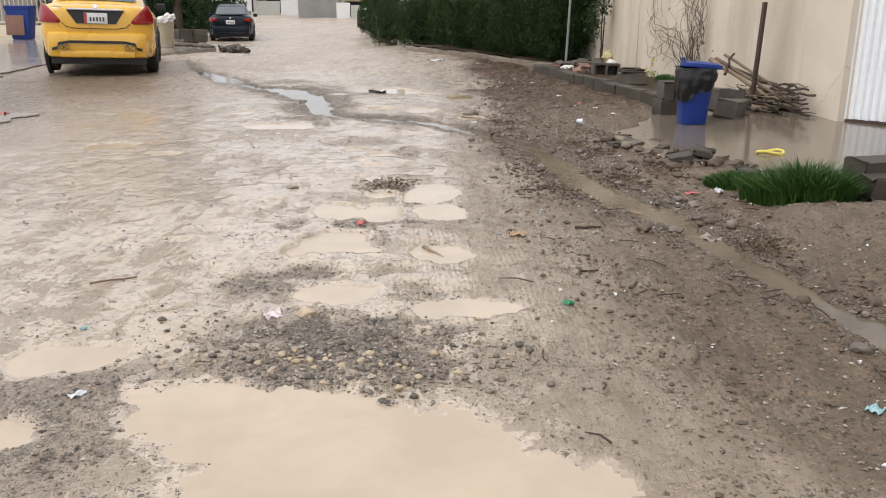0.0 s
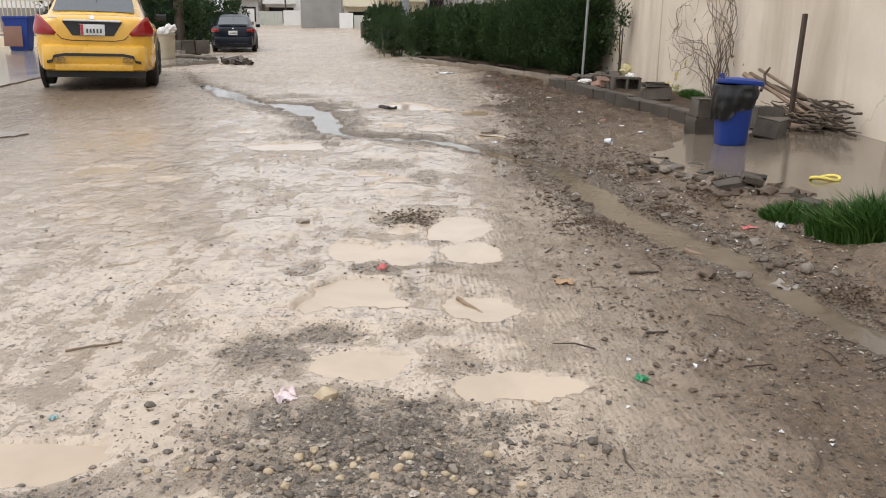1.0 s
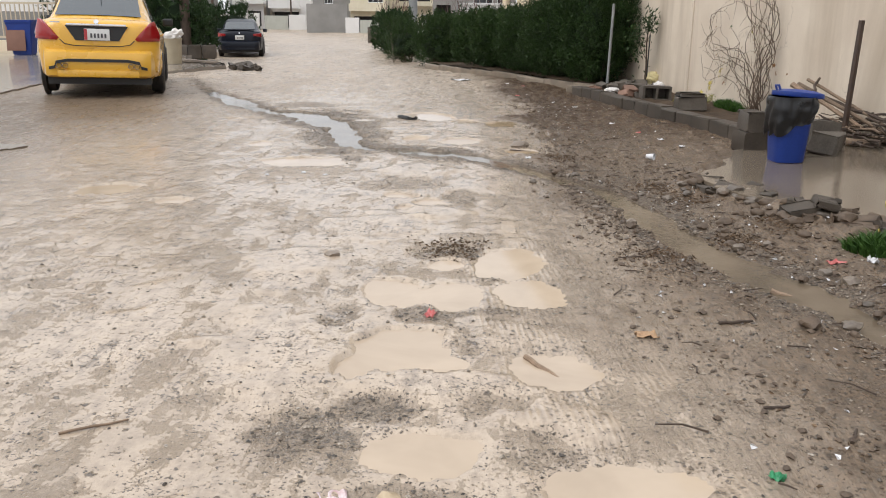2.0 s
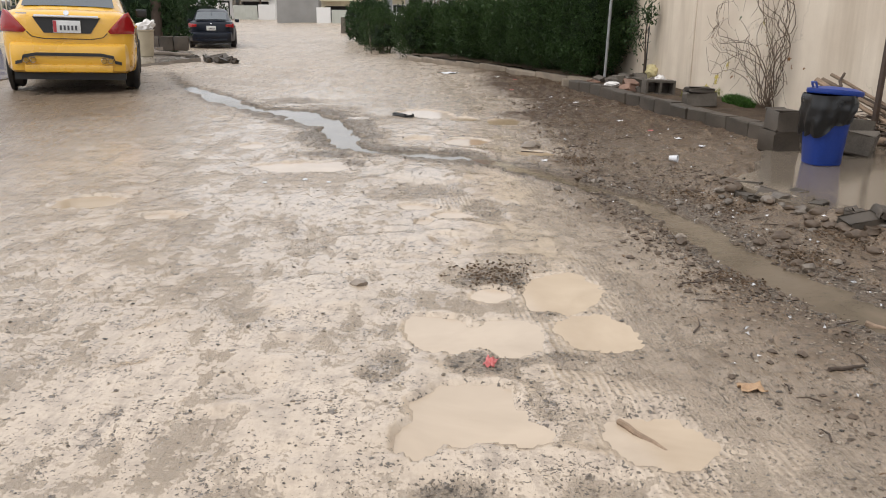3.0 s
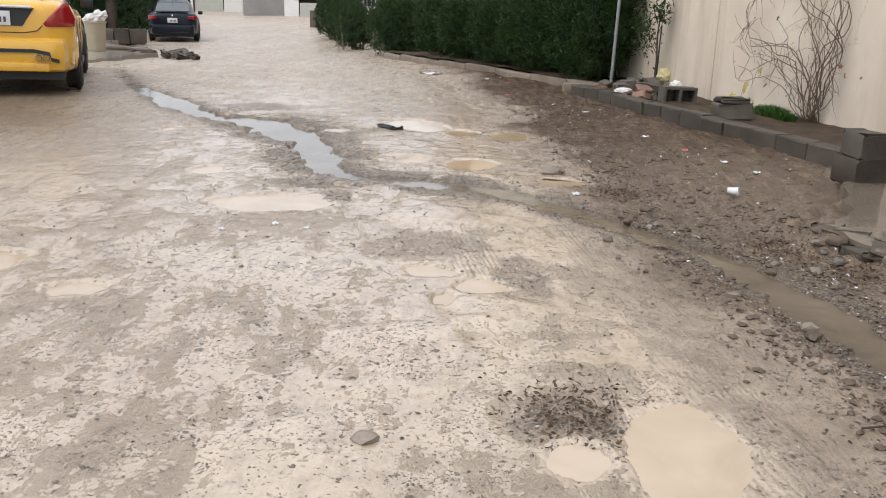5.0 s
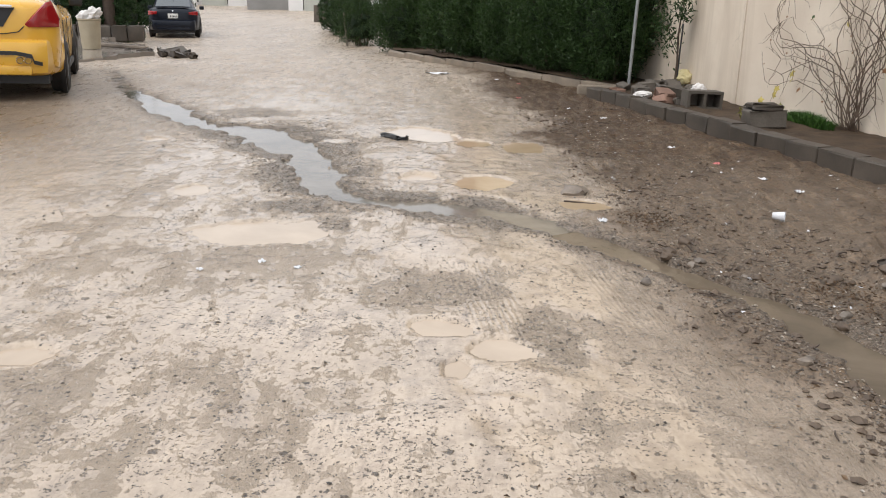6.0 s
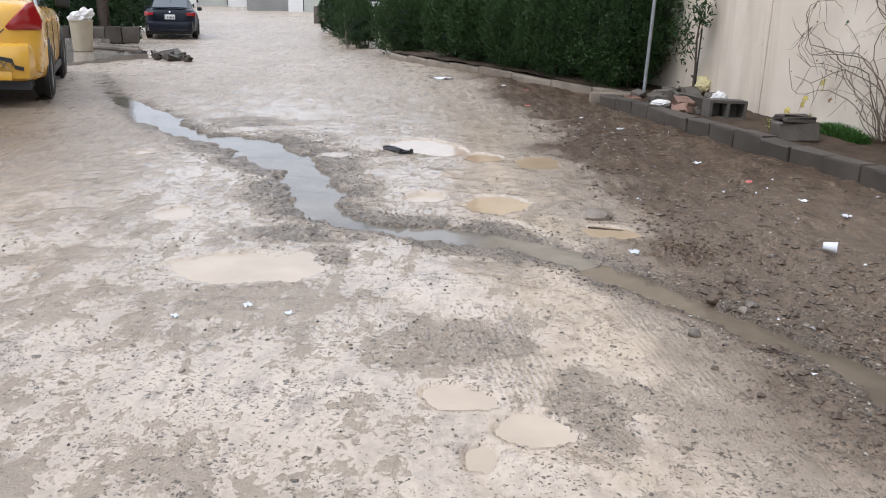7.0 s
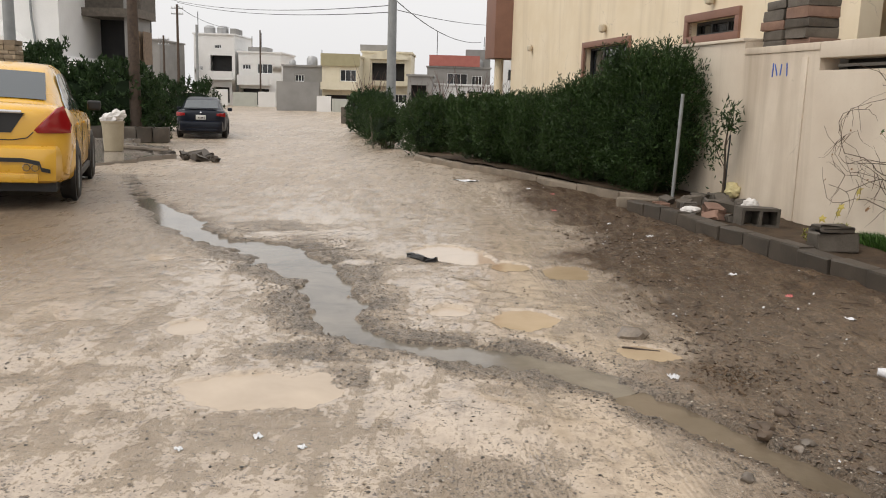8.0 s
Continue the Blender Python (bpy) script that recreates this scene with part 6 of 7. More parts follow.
def west_bin():
    b = thing("wheelie_bin", pose(-13.2, 25.2, 0.03, 0, 0, 10), "large blue and brown plastic rubbish bin", "bin")
    bm = bmesh.new()
    add_ring_loft(bm, [[(sx * hx, sy * hy, z) for sx, sy in ((-1, -1), (1, -1), (1, 1), (-1, 1))] for hx, hy, z in ((0.24, 0.24, 0.0), (0.34, 0.32, 0.86), (0.36, 0.34, 0.88), (0.36, 0.34, 0.95))])
    bmesh.ops.bevel(bm, geom=list(bm.edges), offset=0.02, segments=2, affect="EDGES")
    part("body", bm, M_BLUEBIN, b)
    part("side_panel", box((0.5, 0.02, 0.7), pose(-0.1, -0.315, 0.47, -6, 0, 0), 0.008), M_BROWN, b, "brown side panel")
    return b


west_bin()


def iron_fence():
    f = thing("fence", pose(-14.6, 27.2, 0.0, 0, 0, 4), "cream iron fence on a low wall with a stone pillar", "fence")
    part("base_wall", span(-3.5, 1.4, 0, 0.25, -0.1, 0.35), M_HOUSE, f)
    part("rail", span(-3.5, 1.4, 0.08, 0.14, 0.42, 0.48), M_FENCE, f)
    part("rail", span(-3.5, 1.4, 0.08, 0.14, 1.42, 1.48), M_FENCE, f)
    for i in range(34):
        part("baluster", span(-3.4 + 0.14 * i, -3.37 + 0.14 * i, 0.095, 0.125, 0.482, 1.418), M_FENCE, f)
    pill = new("pillar")
    pill.parent = f
    pill.matrix_local = pose(1.85, 0.1, 0)
    rr = random.Random(5)
    z = 0.0
    while z < 2.3:
        hgt = rr.uniform(0.09, 0.16)
        x = -0.42
        while x < 0.4:
            w = rr.uniform(0.16, 0.34)
            w = min(w, 0.42 - x)
            part("stone", bmesh_move(rough_block((max(w - 0.012, 0.03), 0.5 + rr.uniform(-0.03, 0.03), hgt - 0.01), rr.randint(0, 9999), 0.012, 0.006), pose(x + w / 2, 0, z + hgt / 2)), M_STONEFACE, pill)
            x += w
        z += hgt
    return f


iron_fence()


def unfinished_house():
    h = thing("unfinished_house", pose(-18.1, 42.5, -0.35), "unfinished grey concrete house with an open dark storey", "house")
    part("column", span(-1.6, -0.9, 0, 0.7, -0.2, 7.5), M_GREY, h)
    part("column", span(2.9, 3.4, 0, 0.7, -0.2, 7.5), M_GREY, h)
    part("floor_slab", span(-1.8, 3.6, -0.3, 2.0, 4.55, 4.9), M_CONCRETE, h)
    part("upper_wall", span(-1.8, 3.6, 0.1, 2.0, 4.9, 7.5), M_CONCRETE, h)
    # near-black back paints the shade of the open storey
    part("back_wall", span(-1.6, 3.4, 1.8, 2.0, -0.2, 4.55), M_INSIDE_SHADE, h)
    part("side_wall", span(3.1, 3.4, 0.7, 1.8, -0.2, 4.55), M_GREY, h)
    part("low_wall", span(-0.9, 0.9, 0.1, 0.4, -0.2, 3.9), M_HOUSE, h)
    part("low_wall", span(0.9, 2.9, 0.1, 0.4, -0.2, 1.9), M_GREY, h)
    for x in (3.0, 3.2):
        part("shutter", span(x + 0.42, x + 0.47, 0.2, 1.2, 2.6, 4.0), M_WOOD, h)
    return h


unfinished_house()


def stepped_house():
    h = thing("white_house", pose(-19.0, 38.0, -0.3), "white plastered house with a sloping stair wall", "house")
    bm = bmesh.new()
    prof = [(-4.5, -0.2), (3.0, -0.2), (3.0, 2.4), (1.0, 3.2), (-1.5, 5.0), (-4.5, 5.6)]
    add_ring_loft(bm, [[(x, y, z) for x, z in prof] for y in (0, 6)])
    bmesh.ops.recalc_face_normals(bm, faces=bm.faces)
    part("stair_wall", bm, M_WHITE, h)
    part("upper_wall", span(-4.5, 2.1, 2.0, 6.2, 2.0, 8.5), M_WHITE, h)
    part("drain_pipe", tube([(1.0, 1.9, 7.0), (1.05, 1.9, 4.2), (1.2, 1.9, 2.9)], 0.05, 8), M_GALV, h)
    return h


stepped_house()
tagged(mesh_object("garden_wall", span(-20, -10.4, 30.6, 30.9, -0.4, 1.2), M_GREY), "low grey garden wall behind the shrubs", "wall", kind="structure")


def utility_pole(x, y, hgt, r, label, mat=None, arms=0):
    p = thing("utility_pole", pose(x, y, -0.1 if y < 30 else -0.7), label, "pole", "utility poles")
    part("shaft", cylinder(r, r * 0.72, hgt, 14), mat or M_POLE, p)
    for i in range(arms):
        part("crossarm", box((1.1, 0.08, 0.09), pose(0, 0, hgt - 0.35 - 0.5 * i), 0.01), M_GALV, p)
        for q in (-0.5, -0.2, 0.2, 0.5):
            part("insulator", cylinder(0.035, 0.03, 0.12, 8, pose(q, 0, hgt - 0.3 - 0.5 * i)), M_PLATE, p)
    return p


utility_pole(-3.78, 44.7, 11.5, 0.23, "thick grey steel utility pole beyond the hedge", None, 1)
utility_pole(-9.15, 26.9, 7.5, 0.15, "dark weathered utility pole among the shrubs", M_BARK)
utility_pole(-13.3, 28.9, 7.5, 0.17, "grey concrete utility pole by the garden wall")
utility_pole(-26.1, 84.7, 9.4, 0.14, "thin dark utility pole between the houses", M_BARK, 2)
utility_pole(-22.9, 79.7, 7.3, 0.14, "grey utility pole in front of the white house", None, 0)
utility_pole(-28.5, 88.0, 6.8, 0.12, "thin dark utility pole between the houses", M_BARK, 2)
utility_pole(-20.8, 95.0, 8.0, 0.1, "thin dark utility pole beside the white house", M_BARK, 0)


def cable(a, b, sag, r=0.012):
    a, b = Vector(a), Vector(b)
    pts = [a.lerp(b, i / 16) - a - Vector((0, 0, sag * 4 * (i / 16) * (1 - i / 16))) for i in range(17)]
    ob = mesh_object("overhead_cable", tube(pts, r, 4), M_WIRE)
    ob.location = a
    tagged(ob, "thin black overhead cable slung between poles", "cable", "overhead cables")


cable((-3.78, 44.7, 10.5), (4.5, 36.0, 7.3), 0.7, 0.018)
cable((-3.78, 44.7, 4.95), (-26.1, 84.7, 8.9), 0.5, 0.022)
cable((-3.78, 44.7, 5.25), (-28.5, 88.0, 9.6), 0.6, 0.022)
cable((-3.78, 44.7, 5.1), (1.6, 60.0, 5.7), 0.15, 0.018)
cable((-3.78, 44.7, 10.4), (-9.15, 26.9, 7.2), 0.5, 0.014)
cable((-3.78, 44.7, 5.6), (1.0, 66.0, 5.0), 0.6, 0.02)
cable((-9.15, 26.9, 7.0), (-13.3, 28.9, 7.0), 0.3, 0.012)
cable((-26.1, 84.7, 8.6), (-24.5, 97.0, 7.6), 0.4, 0.02)


# ---- houses across the end of the street ----
def far_house(x0, x1, y, base, top, wall, label, openings, balcony=(), gate=None, parapet=0.0, depth=8.0, extras=()):
    """openings: (x0, x1, z0, z1, kind) from the facade's lower left corner; kind w: window, d: recess backed by
    near-black painted shade.
    """
    w = x1 - x0
    h = thing("far_house", pose(x0 + 0.42, y, base - 0.78), label, "house", "houses across the end of the street")
    bm = bmesh.new()
    add_wall_holes(bm, w, top, 0.25, [o[:4] for o in openings], z0=-0.8)
    ob = part("wall", bm, wall, h)
    part("body", span(0.0, w, 1.6, depth, -0.8, top), wall, h)
    part("side_wall", span(0.0, 0.2, 0.25, 1.6, -0.8, top), wall, h)
    part("side_wall", span(w - 0.2, w, 0.25, 1.6, -0.8, top), wall, h)
    part("roof", span(-0.12, w + 0.12, -0.12, depth, top, top + 0.16), wall, h)
    for o in openings:
        if o[4] == "w":
            window_parts(h, *o[:4], M_WHITESTEEL, 0.08, 3)
        else:
            part("recess", span(o[0] - 0.05, o[1] + 0.05, 1.2, 1.25, o[2] - 0.05, o[3] + 0.05), M_INSIDE_SHADE if o[4] == "d" else wall, h)
    for a, b, z, hgt, out in balcony:
        bal = part("balcony", span(a, b, -out, 0.0, z - 0.15, z), wall, h)
        part("balcony_front", span(a, b, -out, -out + 0.12, z, z + hgt), wall, bal)
    if gate:
        a, b, hgt, mat = gate
        g = part("gate", span(a, b, -3.0, -2.95, -0.8, hgt), mat, h)
        n = int((b - a) / 0.35)
        for i in range(n):
            part("gate_rib", span(a + (b - a) * (i + 0.5) / n - 0.02, a + (b - a) * (i + 0.5) / n + 0.02, -3.03, -3.003, -0.8, hgt), mat, g)
    for kind, a, b, c0, d in extras:
        if kind == "tank":
            part("water_tank", lathe([(0.02, 0.0), (c0, 0.02), (c0, d * 0.7), (c0 * 0.7, d * 0.93), (0.05, d)], 16, pose(a, b, top + 0.16)), M_TANK, h, "rooftop water tank")
        elif kind == "box":
            part("roof_room", span(a, b, 1.0, 4.0, top + 0.16, top + 0.16 + c0), M_GREY if d else wall, h)
        elif kind == "mast":
            part("mast", tube([(a, b, top), (a, b, top + c0)], 0.04, 5), M_WIRE, h)
        elif kind == "boundary":
            part("boundary_wall", span(a, b, -3.0, -2.8, -0.8, c0), M_WHITE if d else wall, h)
    return h


M_CREAM2 = wall_material("far_cream", (0.62, 0.56, 0.42), (0.7, 0.64, 0.5), (0.5, 0.44, 0.33))
M_OLIVE = surface("olive_band", (0.3, 0.27, 0.16), (0.38, 0.34, 0.21), 2, 20, 0.8, 0.1)
M_GATE = surface("pale_green_gate", (0.42, 0.43, 0.38), (0.5, 0.51, 0.46), 2, 30, 0.6, 0.1, relief=0.1)
far_house(-28.6, -24.3, 96.7, 0.3, 7.3, M_WHITE, "white three storey house with a loggia and rooftop tanks",
          [(2.0, 3.7, 0.3, 1.9, "d"), (1.7, 4.0, 3.1, 5.2, "d"), (2.2, 2.9, 5.9, 6.3, "w"), (0.5, 0.9, 3.6, 4.1, "w")],
          [(1.4, 4.2, 2.8, 0.75, 1.0)], (1.4, 2.8, 1.6, M_GATE), extras=[("tank", 1.3, 1.5, 0.6, 0.9), ("tank", 2.7, 1.5, 0.6, 0.9), ("box", 3.6, 4.2, 0.6, 1), ("mast", 0.2, 1, 2.4, 0), ("boundary", 2.85, 4.25, 1.7, 1)])
far_house(-23.9, -19.4, 96.7, 0.25, 5.6, M_WHITE, "white two storey house with a garage gate",
          [(0.2, 3.2, 0.2, 1.9, "d"), (0.4, 1.3, 3.9, 4.4, "w"), (2.0, 3.6, 3.5, 4.5, "w")],
          [(0.0, 3.4, 2.4, 0.9, 0.8)], (0.1, 2.6, 1.5, M_GATE), extras=[("box", 0.8, 2.8, 0.5, 1), ("boundary", 2.7, 4.5, 1.6, 1), ("mast", 1.0, 2, 1.8, 0), ("mast", 2.0, 2, 2.2, 0)])
far_house(-16.5, -12.75, 82.7, 0.1, 4.1, M_GREY, "grey plastered house behind a tall grey boundary wall",
          [(1.1, 1.9, 2.8, 3.4, "w")], (), None, extras=[("boundary", 0.0, 3.7, 2.75, 0), ("tank", 2.3, 2, 0.5, 0.9), ("tank", 0.5, 2, 0.3, 0.5), ("mast", 3.2, 2, 1.6, 0)])
far_house(-12.7, -9.5, 80.7, 0.1, 5.0, M_CREAM2, "cream house with an olive roof band",
          [(0.3, 3.0, 0.3, 1.7, "d"), (1.6, 3.0, 2.9, 3.9, "w")], [(0.0, 3.2, 2.3, 0.5, 0.9)], (1.3, 2.9, 1.4, M_GATE), extras=[("boundary", 0.0, 1.2, 1.6, 1)])
oh = thing("roof_band", pose(-12.28, 80.5, -0.78), "olive painted roof parapet on the cream house", "parapet", kind="structure")
part("band", span(-0.1, 3.3, 0.0, 0.35, 4.3, 5.35), M_OLIVE, oh)
far_house(-9.6, -5.1, 84.7, 0.4, 5.3, M_CREAM2, "cream house with an arched upper porch",
          [(0.9, 3.9, 2.6, 4.4, "d"), (0.5, 2.6, 0.2, 1.7, "d"), (3.0, 4.2, 0.4, 1.6, "w")], [(0.7, 4.2, 2.5, 0.3, 0.7)], (0.4, 4.4, 0.9, M_WHITESTEEL), extras=[("box", -0.3, 2.6, 0.6, 1)])
gb = thing("porch_gable", pose(-9.18, 84.5, -0.4), "shallow cream gable over the porch", "gable", kind="structure")
bm = bmesh.new()
add_ring_loft(bm, [[(0.7, y, 4.75), (4.2, y, 4.75), (4.2, y, 5.0), (2.4, y, 5.65), (0.7, y, 5.0)] for y in (-0.2, 0.15)])
bmesh.ops.recalc_face_normals(bm, faces=bm.faces)
part("gable", bm, M_CREAM2, gb)
far_house(-4.0, 2.9, 99.7, 0.5, 4.5, M_GREY, "grey house with a red painted roof parapet",
          [(2.2, 4.4, 2.7, 3.9, "w"), (4.9, 6.0, 2.5, 3.7, "w")], (), None, extras=[("box", 0.3, 5.6, 1.1, 0), ("box", 4.2, 6.9, 1.9, 1), ("tank", 5.6, 1, 0.5, 0.9), ("mast", 1.0, 2, 4.0, 0), ("mast", 6.2, 2, 3.5, 0)])
rb = thing("roof_band", pose(-3.58, 99.5, -0.6), "red painted roof parapet on the grey house", "parapet", kind="structure")
part("band", span(0.2, 5.7, 0.0, 0.3, 5.0, 6.15), M_REDROOF, rb)
far_house(-4.9, -2.9, 74.7, 0.0, 3.5, M_GREY, "small grey shed behind the hedge", [(0.3, 1.5, 1.6, 2.8, "d")])
far_house(-3.2, 2.5, 80.0, 0.0, 2.9, M_WHITE, "low white outbuilding behind the hedge", [(3.2, 4.6, 1.6, 2.5, "w")])
far_house(-44, -30, 90, 0.3, 6.2, M_GREY, "plain grey house beyond the shrubs", [(9.5, 11, 3.3, 4.6, "w"), (12, 13, 3.3, 4.6, "w")])
far_house(3.5, 16, 95, 0.3, 6.0, M_WHITE, "plain white house behind the near house", [(1.0, 2.4, 3.4, 4.6, "w")])


def bare_tree(x, y, hgt, seed):
    t = thing("bare_tree", pose(x, y, -0.45), "leafless young tree behind the hedge", "tree", "bare trees behind the hedge")
    rr = random.Random(seed)
    part("trunk", tube([(0, 0, 0), (0.03, 0, hgt * 0.25), (0, 0.02, hgt * 0.5)], [0.05, 0.04, 0.03], 6), M_TWIG, t)
    for i in range(16):
        a = rr.uniform(0, 6.28)
        p = Vector((0, 0, hgt * rr.uniform(0.15, 0.5)))
        d = Vector((math.cos(a) * 0.5, math.sin(a) * 0.5, 0.8)).normalized()
        pts = [p.copy()]
        ln = hgt * rr.uniform(0.3, 0.55)
        for j in range(4):
            d = (d + Vector((rr.uniform(-0.25, 0.25), rr.uniform(-0.25, 0.25), 0.15))).normalized()
            p = p + d * ln / 4
            pts.append(p.copy())
        part("branch", tube(pts, [0.022, 0.018, 0.014, 0.01, 0.006], 4), M_TWIG, t)


for i, (x, y, hgt) in enumerate(((-5.6, 50, 3.0), (-5.0, 52, 2.6), (-1.4, 46, 2.7), (-0.6, 47, 2.6), (0.4, 45, 2.6), (1.0, 48, 2.8), (1.5, 44, 2.5), (-2.3, 45.5, 2.4))):
    bare_tree(x, y, hgt + 0.75, 90 + i)


def pallet(x, y):
    p = thing("ladder", pose(x, y, land_at(x, y), 0, 0, 20), "old wooden ladder leaning at the end of the hedge", "ladder")
    for sx in (-0.22, 0.22):
        part("rail", tube([(sx, -0.35, 0.0), (sx, 0.0, 1.0)], 0.028, 6), M_LADDER, p)
    for i in range(4):
        z = 0.18 + 0.24 * i
        part("rung", tube([(-0.22, -0.35 + 0.35 * z, z), (0.22, -0.35 + 0.35 * z, z)], 0.02, 6), M_LADDER, p)


pallet(-3.3, 31.5)
tagged(mesh_object("low_wall", span(-7.0, -5.6, 52, 52.4, -0.7, 0.5), M_CONCRETE), "low broken block wall at the end of the street", "wall", kind="structure")
for x, y, hgt, rx in ((-4.1, 38.5, 1.7, 0.9), (-4.6, 42, 1.6, 0.9), (-0.3, 31, 1.5, 1.0), (-1.6, 37, 1.6, 1.0)):
    shrub(x, y, land_at(x, y) - 0.03, rx, 1.2, hgt, 10, 2500, int(100 + y), "dark green shrub farther along the street", M_LEAF_DARK, (0.13, 0.045), 20)


# ---- loose gravel, litter and small things on the street ----
def gravel_material():
    m = bpy.data.materials.new("loose_gravel")
    n, l = nodes_of(m)
    p = n["Principled BSDF"]
    geo = n.new("ShaderNodeNewGeometry")
    r = n.new("ShaderNodeValToRGB")
    cr = r.color_ramp
    cr.elements[0].position, cr.elements[0].color = 0.0, (0.024, 0.02, 0.017, 1)
    cr.elements[1].position, cr.elements[1].color = 1.0, (0.5, 0.44, 0.37, 1)
    for pos, col in ((0.3, (0.075, 0.062, 0.05, 1)), (0.5, (0.16, 0.122, 0.09, 1)), (0.75, (0.3, 0.24, 0.175, 1))):
        e = cr.elements.new(pos)
        e.color = col
    l.new(geo.outputs["Random Per Island"], r.inputs["Fac"])
    t = noise_node(n, l, 120, 3, 0.6, geo.outputs["Position"]).outputs["Fac"]
    l.new(mix_col(n, l, ramp(n, l, t, 0.4, 0.7), r.outputs["Color"], (0.12, 0.095, 0.07)), p.inputs["Base Color"])
    p.inputs["Roughness"].default_value = 0.42
    l.new(bump(n, l, t, 0.4, 0.002), p.inputs["Normal"])
    return m


M_GRAVEL = gravel_material()
M_MUDBAG = surface("muddy_plastic", (0.16, 0.135, 0.11), (0.34, 0.3, 0.26), 30, 120, 0.4, 0.1, relief=0.4)
M_PINK = surface("pink_wrapper", (0.5, 0.3, 0.3), (0.7, 0.66, 0.66), 60, 160, 0.45, 0.1, relief=0.3)
M_CLOD = surface("soil_clod", (0.045, 0.03, 0.019), (0.14, 0.096, 0.062), 15, 120, 0.6, 0.15, relief=0.5)
M_SCRAP = leaf_material("sodden_leaf", (0.035, 0.022, 0.013), (0.19, 0.125, 0.075), 0.6)
OCTA_V = np.array([(1, 0, 0), (-1, 0, 0), (0, 1, 0), (0, -1, 0), (0, 0, 1), (0, 0, -1), (0.65, 0.65, 0.3), (-0.65, 0.65, 0.3), (-0.65, -0.65, 0.3), (0.65, -0.65, 0.3)], float)
OCTA_F = np.array([(4, 0, 6), (4, 6, 2), (4, 2, 7), (4, 7, 1), (4, 1, 8), (4, 8, 3), (4, 3, 9), (4, 9, 0), (5, 6, 0), (5, 2, 6), (5, 7, 2), (5, 1, 7), (5, 8, 1), (5, 3, 8), (5, 9, 3), (5, 0, 9)])


def scatter_stones(name, x, y, size, seed, label, category, mat, flat=0.65, z_of=land):
    rs = np.random.RandomState(seed)
    n = len(x)
    z = z_of(x, y)
    v = OCTA_V[None] * (1 + 0.45 * (rs.rand(n, 10, 1) - 0.5))
    v = v * (size[:, None, None] * (0.65 + 0.7 * rs.rand(n, 1, 3)) * np.array([1, 1, flat]))
    a = rs.rand(n) * 6.283
    c, s = np.cos(a)[:, None], np.sin(a)[:, None]
    vx, vy = v[..., 0] * c - v[..., 1] * s, v[..., 0] * s + v[..., 1] * c
    vz = v[..., 2] + 0.25 * vx * (rs.rand(n, 1) - 0.5)
    pts = np.stack((vx + x[:, None], vy + y[:, None], vz + z[:, None] + size[:, None] * 0.2), -1).reshape(-1, 3)
    f = (OCTA_F[None] + (np.arange(n) * 10)[:, None, None]).reshape(-1, 3)
    return tagged(new(name, arrays_mesh(name, pts, f, mat, False)), label, category, kind="stuff")


def puddle_free(x, y):
    ok = np.ones(len(x), bool)
    for p in PUDDLES:
        ok &= puddle_distance(p, x, y) > 0.97
    d, w = run_distance(x, y)
    return ok & (d / w > 0.9)


def gravel():
    rs = np.random.RandomState(3)
    n = 400000
    x, y = rs.uniform(-3.2, 2.6, n), 1.2 + 11.8 * rs.rand(n) ** 1.15
    g = grit_mask(x, y)
    t = x - soil_edge(y)
    d, w = run_distance(x, y)
    g = np.maximum(g, 0.9 * smooth01(1.6 - np.abs(d / w - 1.5)))
    keep = rs.rand(n) < np.clip(0.014 + 0.3 * g ** 1.6 + 0.1 * smooth01(t / 0.6), 0, 1)
    keep &= puddle_free(x, y)
    keep &= ~((x > 1.3) & (y > 5.9))
    x, y = x[keep], y[keep]
    size = 0.0028 + 0.0065 * rs.rand(len(x)) ** 3
    scatter_stones("gravel", x, y, size, 4, "loose wet gravel and asphalt crumbs strewn over the mud", "gravel", M_GRAVEL)
    # coarser stones in the broken patch before the large puddle
    n = 1100
    x, y = -0.45 + 0.36 * rs.randn(n), 2.74 + 0.2 * rs.randn(n)
    keep = puddle_free(x, y)
    x, y = x[keep], y[keep]
    scatter_stones("coarse_gravel", x, y, 0.004 + 0.010 * rs.rand(len(x)) ** 3.5, 5, "coarse grey gravel at the edge of the large puddle", "gravel", M_GRAVEL)


gravel()


def soil_clods():
    rs = np.random.RandomState(13)
    n = 60000
    x, y = rs.uniform(0.0, 3.0, n), 1.6 + 13.4 * rs.rand(n) ** 1.4
    t = x - soil_edge(y)
    d, w = run_distance(x, y)
    bank = smooth01(1.5 - np.abs(d / w - 2.2))
    lump = smooth01(1.2 * value_noise(x, y, 0.5, 3) + 0.3)
    keep = (rs.rand(n) < 0.28 * smooth01(t / 0.5) * lump + 0.35 * bank * (x > 0.2)) & (d / w > 0.95) & (x < kerb_x(y) - 0.05)
    keep &= ~((x > 1.3) & (y > 6.2))
    x, y = x[keep], y[keep]
    size = (0.004 + 0.018 * rs.rand(len(x)) ** 3) * np.interp(y, [2.5, 5.5], [0.6, 1.0])
    scatter_stones("soil_clods", x, y, size, 14, "crumbled clods of dark wet soil along the ditch", "soil", M_CLOD, 0.7)


soil_clods()


